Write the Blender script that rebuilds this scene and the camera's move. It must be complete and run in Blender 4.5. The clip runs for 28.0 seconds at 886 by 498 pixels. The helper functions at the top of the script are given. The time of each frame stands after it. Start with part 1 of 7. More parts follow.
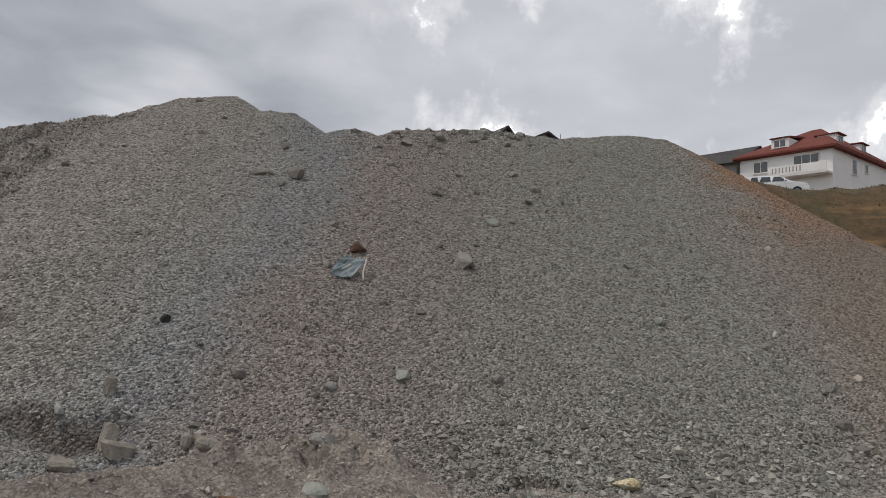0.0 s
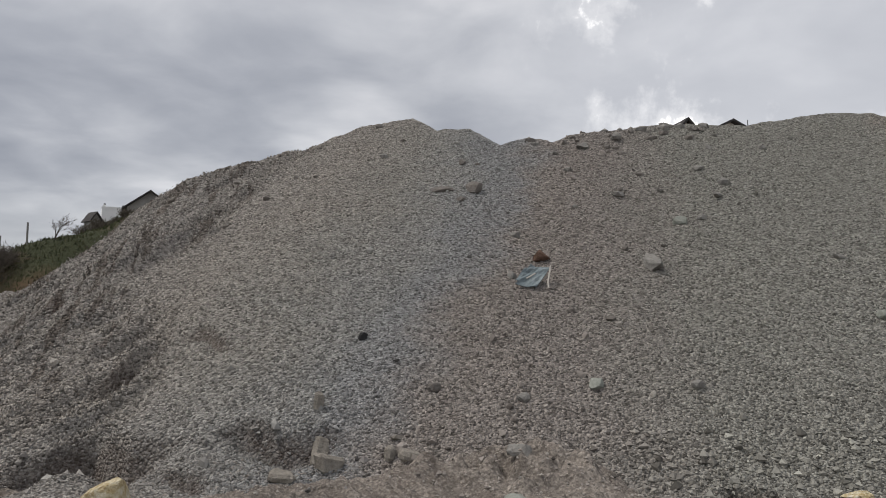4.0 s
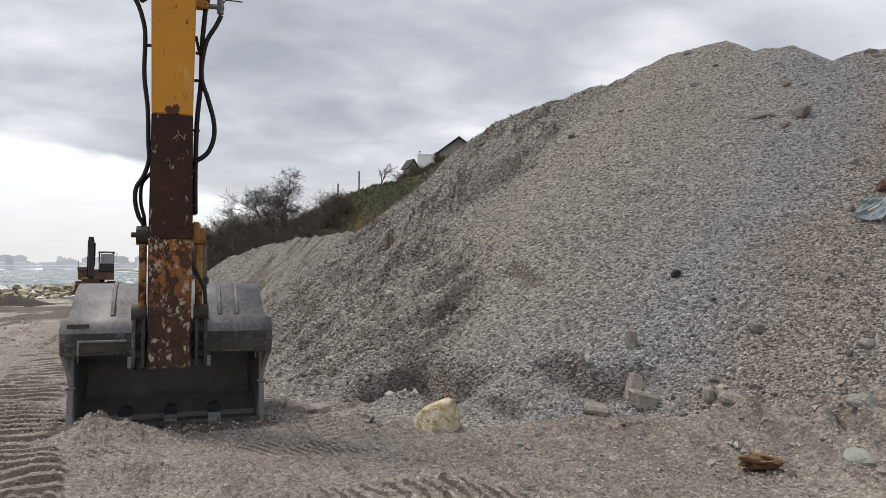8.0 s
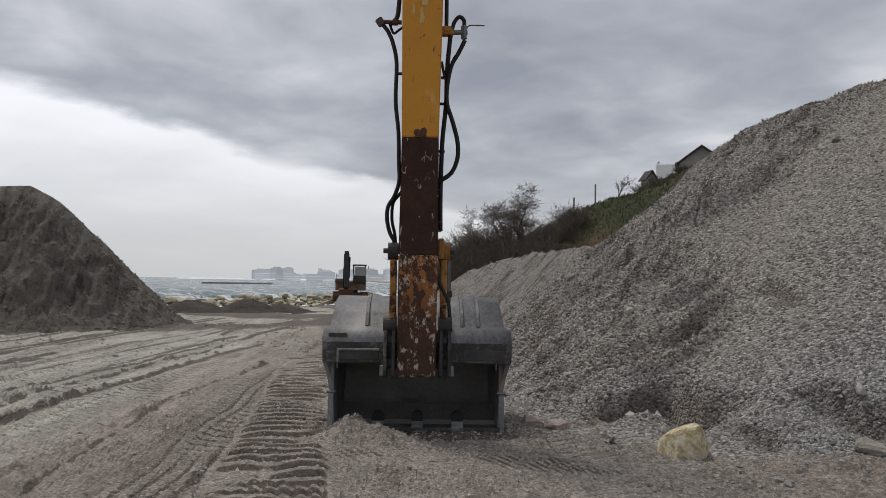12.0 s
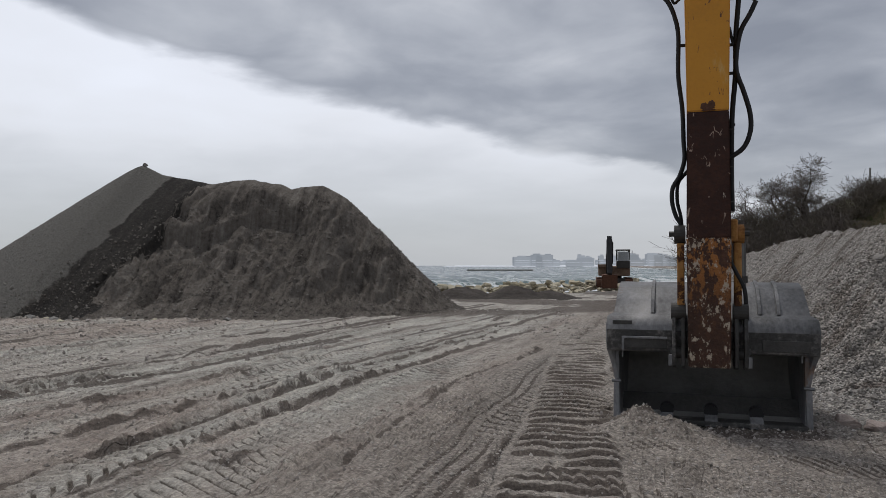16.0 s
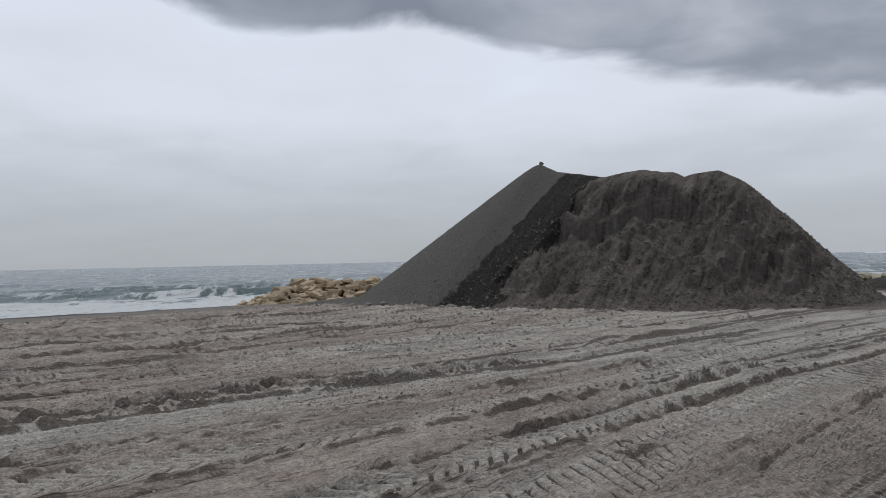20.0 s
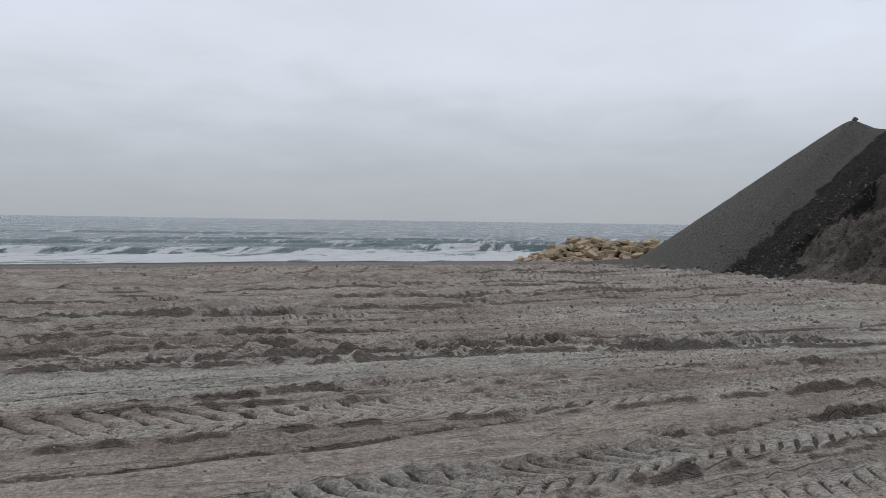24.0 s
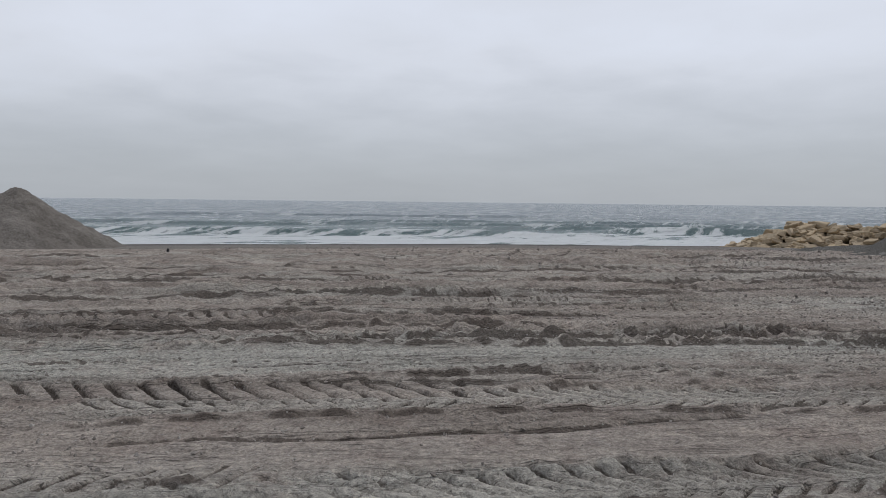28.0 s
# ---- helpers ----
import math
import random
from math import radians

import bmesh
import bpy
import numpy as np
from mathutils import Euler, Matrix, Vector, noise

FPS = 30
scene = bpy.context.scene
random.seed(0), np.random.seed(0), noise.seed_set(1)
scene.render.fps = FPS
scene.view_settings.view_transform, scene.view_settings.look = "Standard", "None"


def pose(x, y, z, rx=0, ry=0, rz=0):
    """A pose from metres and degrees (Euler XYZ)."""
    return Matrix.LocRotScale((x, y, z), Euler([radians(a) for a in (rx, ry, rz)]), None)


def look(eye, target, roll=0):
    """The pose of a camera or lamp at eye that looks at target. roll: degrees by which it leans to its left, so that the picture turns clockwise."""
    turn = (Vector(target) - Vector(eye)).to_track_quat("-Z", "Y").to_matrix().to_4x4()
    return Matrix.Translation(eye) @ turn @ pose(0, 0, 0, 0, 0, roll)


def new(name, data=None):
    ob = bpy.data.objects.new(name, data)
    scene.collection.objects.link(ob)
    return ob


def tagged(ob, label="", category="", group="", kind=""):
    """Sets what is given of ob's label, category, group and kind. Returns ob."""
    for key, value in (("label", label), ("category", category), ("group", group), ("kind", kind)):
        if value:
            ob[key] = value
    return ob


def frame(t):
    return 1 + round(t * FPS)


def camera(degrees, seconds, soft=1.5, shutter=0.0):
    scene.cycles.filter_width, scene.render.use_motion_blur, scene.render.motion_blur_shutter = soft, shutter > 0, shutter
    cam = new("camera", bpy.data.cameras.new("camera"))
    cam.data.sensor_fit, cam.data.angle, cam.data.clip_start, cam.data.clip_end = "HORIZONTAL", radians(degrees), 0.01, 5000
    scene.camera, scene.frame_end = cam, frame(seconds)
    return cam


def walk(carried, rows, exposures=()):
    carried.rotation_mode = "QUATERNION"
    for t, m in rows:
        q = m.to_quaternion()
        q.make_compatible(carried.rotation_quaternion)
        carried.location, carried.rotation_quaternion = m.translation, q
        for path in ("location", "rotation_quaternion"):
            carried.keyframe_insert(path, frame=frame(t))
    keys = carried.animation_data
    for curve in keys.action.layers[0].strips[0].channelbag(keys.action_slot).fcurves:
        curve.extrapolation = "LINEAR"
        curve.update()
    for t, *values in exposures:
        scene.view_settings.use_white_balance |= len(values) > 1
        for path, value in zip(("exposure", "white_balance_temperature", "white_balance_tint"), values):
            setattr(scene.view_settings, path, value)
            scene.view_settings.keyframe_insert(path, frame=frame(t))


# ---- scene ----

cam = camera(60.5, 28.0, soft=0.7)
# seconds, eye in metres, turn in degrees
PATH = [
    (0.0, 0.000, 0.000, 1.455, 95.75, -2.33, -10.74),
    (0.5, 0.011, 0.000, 1.462, 96.01, -1.57, -9.56),
    (1.0, 0.013, 0.012, 1.463, 96.16, -1.13, -8.54),
    (1.5, 0.015, 0.006, 1.468, 96.18, -0.72, -7.78),
    (2.0, 0.005, 0.014, 1.462, 96.48, -0.48, -6.94),
    (2.5, 0.019, 0.013, 1.463, 96.58, -0.13, -4.68),
    (3.0, 0.012, 0.029, 1.462, 96.31, 0.29, -2.16),
    (3.5, 0.002, 0.042, 1.463, 96.18, 0.33, 0.54),
    (5.5, -0.036, 0.023, 1.459, 95.98, 0.50, 11.13),
    (6.0, -0.043, 0.027, 1.468, 95.76, 0.45, 13.83),
    (6.5, -0.068, 0.031, 1.455, 95.65, 0.49, 16.98),
    (7.0, -0.083, 0.039, 1.456, 95.15, 0.57, 19.97),
    (7.5, -0.096, 0.041, 1.440, 93.79, 0.24, 22.62),
    (8.0, -0.110, 0.038, 1.436, 91.60, -0.25, 25.63),
    (8.5, -0.124, 0.034, 1.433, 90.28, -0.56, 28.01),
    (9.0, -0.127, 0.029, 1.436, 90.35, -0.47, 29.58),
    (9.5, -0.132, 0.037, 1.451, 91.61, -0.20, 31.81),
    (10.0, -0.133, 0.040, 1.464, 93.81, -0.15, 33.51),
    (10.5, -0.121, 0.038, 1.471, 95.96, -0.04, 34.53),
    (11.0, -0.108, 0.043, 1.460, 95.62, -0.19, 36.23),
    (11.5, -0.109, 0.036, 1.456, 93.87, -0.82, 39.50),
    (12.0, -0.154, 0.035, 1.455, 92.45, -0.95, 43.21),
    (12.5, -0.202, 0.028, 1.456, 91.69, -1.29, 46.22),
    (14.5, -0.324, -0.016, 1.451, 90.70, 0.43, 55.23),
    (15.0, -0.340, -0.053, 1.448, 90.86, 0.19, 57.69),
    (15.5, -0.368, -0.072, 1.449, 91.31, 0.22, 59.33),
    (16.0, -0.370, -0.069, 1.457, 91.23, -0.03, 62.57),
    (16.5, -0.389, -0.074, 1.455, 91.26, 0.58, 68.31),
    (17.0, -0.388, -0.081, 1.462, 91.57, 1.22, 73.24),
    (17.5, -0.405, -0.073, 1.465, 91.84, 1.00, 75.71),
    (18.0, -0.440, -0.060, 1.461, 92.08, 0.81, 77.36),
    (18.5, -0.478, -0.073, 1.456, 91.94, 1.15, 81.55),
    (19.0, -0.507, -0.068, 1.452, 91.75, 1.24, 85.77),
    (19.5, -0.515, -0.081, 1.446, 91.42, 1.40, 88.99),
    (20.0, -0.517, -0.097, 1.444, 90.88, 1.23, 91.48),
    (20.5, -0.522, -0.102, 1.442, 90.54, 1.17, 94.55),
    (21.0, -0.520, -0.106, 1.438, 90.37, 1.04, 98.16),
    (21.5, -0.517, -0.129, 1.440, 90.13, 1.05, 101.22),
    (22.0, -0.524, -0.137, 1.437, 89.88, 1.02, 104.26),
    (22.5, -0.533, -0.164, 1.435, 89.41, 0.69, 107.04),
    (24.5, -0.486, -0.302, 1.442, 87.70, -1.18, 113.53),
    (25.0, -0.502, -0.326, 1.435, 87.76, -1.27, 115.76),
    (25.5, -0.503, -0.337, 1.433, 87.54, -1.08, 118.37),
    (26.0, -0.508, -0.356, 1.429, 86.87, -1.04, 121.53),
    (26.5, -0.512, -0.366, 1.427, 86.45, -0.76, 123.67),
    (27.0, -0.513, -0.370, 1.429, 86.33, -0.52, 125.09),
    (27.5, -0.516, -0.380, 1.427, 86.46, -0.50, 125.92),
    (28.0, -0.517, -0.385, 1.427, 86.44, -0.64, 126.76),
]
walk(cam, [(t, pose(x, y, z, rx, ry, rz)) for t, x, y, z, rx, ry, rz in PATH], exposures=[
    (0.0, 0.36, 6740, 10), (3.5, 0.42, 6740, 10), (5.5, 0.48, 6750, 10), (7.0, 0.77, 6780, 10), (8.0, 0.85, 6780, 10), (9.0, 0.84, 6780, 10), (10.5, 0.53, 6720, 10), (11.0, 0.45, 6700, 10), (12.0, 0.37, 6650, 10),
    (14.5, 0.24, 6550, 10), (17.0, 0.12, 6350, 10), (20.0, 0.0, 6250, 10), (28.0, 0.0, 6250, 10)])

# ---- sky, sun ----
SUN_DIR = Vector((-0.45, 0.0, 0.89)).normalized()
world = bpy.data.worlds.new("overcast_sky")
scene.world = world
world.use_nodes = True


class Nodes:
    """Short hand for node trees."""

    def __init__(self, tree):
        self.tree = tree
        tree.nodes.clear()

    def add(self, kind, inputs=None, **props):
        node = self.tree.nodes.new(kind)
        for key, value in props.items():
            setattr(node, key, value)
        for key, value in (inputs or {}).items():
            if isinstance(value, bpy.types.NodeSocket):
                self.tree.links.new(value, node.inputs[key])
            else:
                node.inputs[key].default_value = value
        return node

    def math(self, op, a, b=0.0, clamp=False):
        return self.add("ShaderNodeMath", {0: a, 1: b}, operation=op, use_clamp=clamp).outputs[0]

    def step(self, v, a, b):
        """0 below a, 1 above b, smooth between."""
        return self.add("ShaderNodeMapRange", {0: v, 1: a, 2: b}, interpolation_type="SMOOTHSTEP").outputs[0]

    def mix(self, fac, a, b, blend="MIX"):
        node = self.tree.nodes.new("ShaderNodeMix")
        node.data_type, node.blend_type = "RGBA", blend
        for key, value in ((0, fac), (6, a), (7, b)):
            if isinstance(value, bpy.types.NodeSocket):
                self.tree.links.new(value, node.inputs[key])
            else:
                node.inputs[key].default_value = (*value, 1) if key and len(value) == 3 else value
        return node.outputs[2]

    def noise(self, vec, scale, detail=4.0, rough=0.55, distort=0.0):
        return self.add("ShaderNodeTexNoise", {"Vector": vec, "Scale": scale, "Detail": detail, "Roughness": rough, "Distortion": distort}).outputs[0]

    def ramp(self, fac, stops):
        node = self.add("ShaderNodeValToRGB", {0: fac})
        while len(node.color_ramp.elements) < len(stops):
            node.color_ramp.elements.new(0.5)
        for el, (at, col) in zip(node.color_ramp.elements, stops):
            el.position, el.color = at, (*col, 1)
        return node.outputs[0]


def build_sky():
    n = Nodes(world.node_tree)
    way = n.add("ShaderNodeTexCoord").outputs["Generated"]
    sep = n.add("ShaderNodeSeparateXYZ", {0: way})
    x, y, z = sep.outputs
    up = n.math("MAXIMUM", z, 0.0)
    # the cloud layer is flat and far above: lay its noise on a plane
    depth = n.math("ADD", up, 0.16)
    flat = n.add("ShaderNodeCombineXYZ", {0: n.math("DIVIDE", x, depth), 1: n.math("DIVIDE", y, depth), 2: 0.0}).outputs[0]
    seaward = n.math("ADD", n.math("MULTIPLY", x, -0.80), n.math("MULTIPLY", y, -0.60))
    big = n.noise(flat, 0.85, 4, 0.5, 0.4)
    fine = n.noise(flat, 2.4, 6, 0.50, 0.25)
    fold = n.math("ADD", n.math("MULTIPLY", big, 0.6), n.math("MULTIPLY", fine, 0.4))
    # the heavy cloud deck over the land ends along a bent line off the shore
    fx, fy = n.math("DIVIDE", x, depth), n.math("DIVIDE", y, depth)
    reach = n.add("ShaderNodeFloatCurve", {1: n.math("MULTIPLY", n.math("ADD", fy, 1.5), 0.25, True)})
    curve = reach.mapping.curves[0]
    for at, far in ((-1.5, 0.4), (-0.95, 1.45), (-0.63, 1.95), (0.0, 2.17), (0.5, 2.40), (1.2, 2.56)):
        curve.points.new((at + 1.5) / 4, far / 3)
    curve.points[0].location, curve.points[-1].location = (0.0, 0.1), (1.0, 2.62 / 3)
    reach.mapping.update()
    over = n.math("ADD", fx, n.math("MULTIPLY", reach.outputs[0], 3.0))
    over = n.math("ADD", over, n.math("MULTIPLY", n.math("SUBTRACT", fine, 0.5), 0.55))
    deck = n.step(over, -0.06, 0.10)
    heavy = n.step(over, 1.7, 0.15)
    land = n.ramp(n.math("SUBTRACT", fold, n.math("MULTIPLY", heavy, 0.05)), [(0.36, (0.225, 0.241, 0.282)), (0.46, (0.305, 0.322, 0.364)), (0.55, (0.415, 0.432, 0.472)), (0.66, (0.59, 0.60, 0.635))])
    thin = n.ramp(n.math("ADD", n.math("MULTIPLY", fold, 0.5), n.math("MULTIPLY", up, 0.9)), [(0.22, (0.52, 0.535, 0.57)), (0.40, (0.70, 0.715, 0.76)), (0.62, (0.80, 0.83, 0.91))])
    sky = n.mix(deck, thin, land)
    # haze near the horizon
    haze = n.step(up, 0.20, 0.0)
    hazecol = n.mix(n.step(seaward, -0.2, 0.9), (0.46, 0.475, 0.50), (0.40, 0.42, 0.44))
    sky = n.mix(n.math("MULTIPLY", haze, 0.85), sky, hazecol)
    # small breaks in the cloud below the hidden sun
    near = n.add("ShaderNodeVectorMath", {0: way, 1: (0.44, 0.86, 0.26)}, operation="DOT_PRODUCT").outputs["Value"]
    gaps = n.noise(n.add("ShaderNodeMapping", {"Vector": way, "Scale": (1.0, 1.0, 0.8), "Location": (0.35, 0.1, 0.0)}).outputs[0], 8.5, 7, 0.60, 0.1)
    close = n.step(near, 0.90, 0.975)
    sky = n.mix(n.math("MULTIPLY", n.step(near, 0.86, 1.0), 0.38), sky, (0.66, 0.68, 0.73))
    sky = n.mix(n.math("MULTIPLY", n.math("MULTIPLY", n.step(gaps, 0.50, 0.62), close), 0.55), sky, (0.78, 0.79, 0.82))
    hole = n.math("MULTIPLY", n.step(gaps, 0.60, 0.66), close)
    sky = n.mix(hole, sky, (1.35, 1.35, 1.36))
    # below the horizon only the sheet of sea and land is seen
    sky = n.mix(n.step(z, 0.0, -0.05), sky, (0.16, 0.16, 0.16))
    blue = n.add("ShaderNodeTexSky", sky_type="NISHITA", sun_disc=False, sun_elevation=math.asin(SUN_DIR.z), sun_rotation=math.atan2(SUN_DIR.x, SUN_DIR.y)).outputs[0]
    clear = n.add("ShaderNodeBackground", {0: blue, 1: 0.1})
    cloud = n.add("ShaderNodeBackground", {0: sky, 1: 1.0})
    both = n.add("ShaderNodeMixShader", {0: 0.94, 1: clear.outputs[0], 2: cloud.outputs[0]})
    n.add("ShaderNodeOutputWorld", {0: both.outputs[0]})


build_sky()
sun = new("sun", bpy.data.lights.new("sun", "SUN"))
sun.data.energy, sun.data.angle, sun.data.color = 1.35, radians(14), (1.0, 0.95, 0.89)
sun.matrix_world = look(SUN_DIR * 100, (0, 0, 0))

# ---- materials ----
def material(name, stops, scale=4.0, fine=40.0, rough=0.9, metal=0.0, bump=0.3, bump_scale=None, stretch=(1, 1, 1), spec=0.3, island=0.0, extra=None, detail=5, deep=0.06):
    """A surface of mixed colours (stops of a ramp) at two scales, with bump. extra(n, where, colour) may lay more over it."""
    m = bpy.data.materials.new(name)
    m.use_nodes = True
    n = Nodes(m.node_tree)
    at = n.add("ShaderNodeTexCoord").outputs["Object"]
    where = n.add("ShaderNodeMapping", {"Vector": at, "Scale": stretch}).outputs[0]
    a, b = n.noise(where, scale, detail, 0.6), n.noise(where, fine, 4, 0.6)
    v = n.math("ADD", n.math("MULTIPLY", a, 0.6), n.math("MULTIPLY", b, 0.4))
    if island:
        chance = n.add("ShaderNodeNewGeometry").outputs["Random Per Island"]
        v = n.math("ADD", n.math("MULTIPLY", v, 1 - island), n.math("MULTIPLY", chance, island))
    colour = n.ramp(v, stops)
    r = n.math("ADD", n.math("MULTIPLY", n.math("SUBTRACT", b, 0.5), 0.35), rough, True)
    height = n.noise(where, bump_scale or fine, 5, 0.65)
    if extra:
        colour = extra(n, where, colour) or colour
        if isinstance(colour, tuple):
            colour, height = colour
    shader = n.add("ShaderNodeBsdfPrincipled", {"Base Color": colour, "Roughness": r, "Metallic": metal, "Specular IOR Level": spec})
    if bump:
        bumped = n.add("ShaderNodeBump", {"Height": height, "Strength": bump, "Distance": deep})
        n.tree.links.new(bumped.outputs[0], shader.inputs["Normal"])
    n.add("ShaderNodeOutputMaterial", {0: shader.outputs[0]})
    return m


def grey(v, warm=0.0):
    return (v * (1 + warm), v, v * (1 - warm))


def grains(n, where, scale):
    """Stones packed side by side: a chance for each one, and the distance from its middle."""
    node = n.add("ShaderNodeTexVoronoi", {"Vector": where, "Scale": scale, "Randomness": 1.0})
    return n.add("ShaderNodeSeparateColor", {0: node.outputs["Color"]}).outputs[0], node.outputs["Distance"]


def load_zones(n, where):
    """Tipped loads of different stone lie side by side and run down the slope."""
    sep = n.add("ShaderNodeSeparateXYZ", {0: where})
    x, y = sep.outputs[0], sep.outputs[1]
    across = n.math("ADD", x, n.math("MULTIPLY", n.math("SUBTRACT", y, 14.5), -0.26))
    wob = n.noise(where, 0.5, 5, 0.65)
    k = n.math("ADD", n.math("MULTIPLY", n.math("ADD", across, 8.0), 0.05), n.math("MULTIPLY", n.math("SUBTRACT", wob, 0.5), 0.16))
    zone = n.ramp(k, [(0.18, (0.42, 0.392, 0.360)), (0.27, (0.455, 0.420, 0.376)), (0.335, (0.420, 0.402, 0.366)), (0.385, (0.400, 0.394, 0.374)), (0.41, (0.372, 0.374, 0.370)), (0.425, (0.370, 0.368, 0.364)),
                     (0.46, (0.380, 0.342, 0.310)), (0.53, (0.374, 0.340, 0.310)), (0.60, (0.370, 0.361, 0.322)), (0.76, (0.375, 0.368, 0.330)), (0.81, (0.39, 0.355, 0.31)), (0.86, (0.375, 0.315, 0.262)), (0.96, (0.36, 0.305, 0.260))])
    # orange earth was tipped last, over the top
    orange = n.math("MULTIPLY", n.math("MULTIPLY", n.step(k, 0.795, 0.86), n.step(n.math("ADD", sep.outputs[2], n.math("MULTIPLY", wob, 3.0)), 4.2, 6.6)), 0.85)
    zone = n.mix(orange, zone, (0.45, 0.265, 0.155))
    clean = n.math("MULTIPLY", n.step(n.math("ADD", y, n.math("MULTIPLY", wob, 1.5)), 9.2, 8.0), n.step(x, -2.2, -3.6))
    zone = n.mix(n.math("MULTIPLY", clean, 0.7), zone, (0.44, 0.419, 0.392))
    # damp earth bared where the seaward shoulder slid, in streaks down the slope
    blot = n.noise(n.add("ShaderNodeMapping", {"Vector": where, "Rotation": (0, 0, radians(41)), "Scale": (4.2, 0.60, 0.6)}).outputs[0], 0.9, 7, 0.72)
    bound = n.math("ADD", across, n.math("MULTIPLY", n.step(y, 10.5, 8.5), -1.5))
    dark = n.math("MULTIPLY", n.step(blot, 0.52, 0.565), n.math("MULTIPLY", n.step(bound, -3.4, -3.9), n.step(y, 7.6, 9.0)))
    zone = n.mix(1.0, zone, (0.735, 0.74, 0.745), "MULTIPLY")
    return n.mix(n.math("MULTIPLY", dark, 0.7), zone, (0.135, 0.113, 0.096))


def pile_colours(n, where, colour):
    zone = load_zones(n, where)
    near = n.noise(where, 9.0, 3, 0.6)
    cells, size = grains(n, where, 34.0)
    small, low = grains(n, where, 62.0)
    c = n.mix(1.0, zone, n.ramp(cells, [(0.05, (0.42, 0.41, 0.40)), (0.4, (0.98, 0.97, 0.96)), (0.8, (1.28, 1.27, 1.26)), (1.0, (1.60, 1.59, 1.57))]), "MULTIPLY")
    c = n.mix(0.6, c, n.ramp(small, [(0.0, (0.6, 0.6, 0.6)), (1.0, (1.4, 1.4, 1.4))]), "MULTIPLY")
    bared = n.add("ShaderNodeAttribute", attribute_name="bared").outputs["Fac"]
    # pit scarps: damp earth and the shade of the overhang in one dark colour
    c = n.mix(n.math("MULTIPLY", bared, 0.7), c, (0.105, 0.075, 0.062))
    height = n.math("ADD", n.math("MULTIPLY", size, -1.0), n.math("ADD", n.math("MULTIPLY", low, -0.4), n.math("ADD", n.math("MULTIPLY", cells, 0.5), near)))
    return c, height


def stone_colours(n, where, colour):
    chance = n.add("ShaderNodeNewGeometry").outputs["Random Per Island"]
    light = n.ramp(chance, [(0.0, (0.36, 0.35, 0.34)), (0.35, (0.84, 0.83, 0.82)), (0.75, (1.12, 1.11, 1.10)), (0.92, (1.32, 1.32, 1.30)), (1.0, (1.75, 1.75, 1.72))])
    return n.mix(1.0, load_zones(n, where), light, "MULTIPLY")


GRAVEL = material("crushed_gravel", [(0.3, (0.2, 0.19, 0.18)), (0.7, (0.3, 0.29, 0.28))], 1.2, 30, 0.95, bump=1.0, bump_scale=22, extra=pile_colours, deep=0.05)
STONES = material("loose_stones", [(0.3, (0.2, 0.19, 0.18)), (0.7, (0.3, 0.29, 0.28))], 0.5, 20, 0.95, bump=0.3, extra=stone_colours)
def sand_bands(n, where, colour):
    """The dark heap: a paler smooth side, a damp dark band, a brown lumpy middle."""
    sep = n.add("ShaderNodeSeparateXYZ", {0: where})
    x, y, z = sep.outputs
    wob = n.noise(where, 1.1, 8, 0.72)
    s = n.math("ADD", n.math("MULTIPLY", n.math("ADD", x, 28.93), 0.594), n.math("MULTIPLY", n.math("SUBTRACT", y, 2.9), 0.804))
    f = n.math("SUBTRACT", n.math("MULTIPLY", n.math("ADD", x, 28.93), 0.804), n.math("MULTIPLY", n.math("SUBTRACT", y, 2.9), 0.594))
    lean = n.math("ADD", n.math("ADD", s, n.math("MULTIPLY", f, 0.12)), n.math("MULTIPLY", n.math("SUBTRACT", wob, 0.5), 0.7))
    second = n.math("ADD", n.math("ADD", s, n.math("MULTIPLY", f, 0.10)), n.math("MULTIPLY", n.math("SUBTRACT", wob, 0.5), 1.2))
    # streaks that run down the slope
    fall = n.add("ShaderNodeCombineXYZ", {0: n.math("MULTIPLY", s, 3.2), 1: n.math("MULTIPLY", f, 0.55), 2: 0.0}).outputs[0]
    streak = n.noise(fall, 1.0, 7, 0.68, 0.6)
    clods = n.noise(where, 7.0, 6, 0.72)
    smooth = n.mix(0.5, (0.172, 0.165, 0.148), n.ramp(n.noise(where, 14.0, 6, 0.7), [(0.35, (0.095, 0.089, 0.080)), (0.65, (0.185, 0.178, 0.160))]))
    damp = n.ramp(n.math("ADD", n.math("MULTIPLY", streak, 0.5), n.math("MULTIPLY", clods, 0.5)), [(0.40, (0.020, 0.018, 0.016)), (0.55, (0.040, 0.035, 0.030)), (0.66, (0.085, 0.076, 0.066))])
    rough = n.ramp(n.math("ADD", n.math("MULTIPLY", streak, 0.6), n.math("MULTIPLY", clods, 0.4)), [(0.38, (0.055, 0.047, 0.040)), (0.46, (0.128, 0.111, 0.095)), (0.55, (0.188, 0.167, 0.144)), (0.66, (0.285, 0.262, 0.230))])
    c = n.mix(n.step(lean, 1.12, 1.22), smooth, damp)
    c = n.mix(n.step(n.math("ADD", second, n.math("MULTIPLY", n.math("SUBTRACT", streak, 0.5), 2.6)), 2.5, 2.65), c, rough)
    height = n.math("ADD", n.math("MULTIPLY", clods, 1.0), n.math("ADD", n.math("MULTIPLY", streak, 0.5), n.math("MULTIPLY", n.noise(where, 26.0, 4, 0.7), 0.4)))
    return c, height


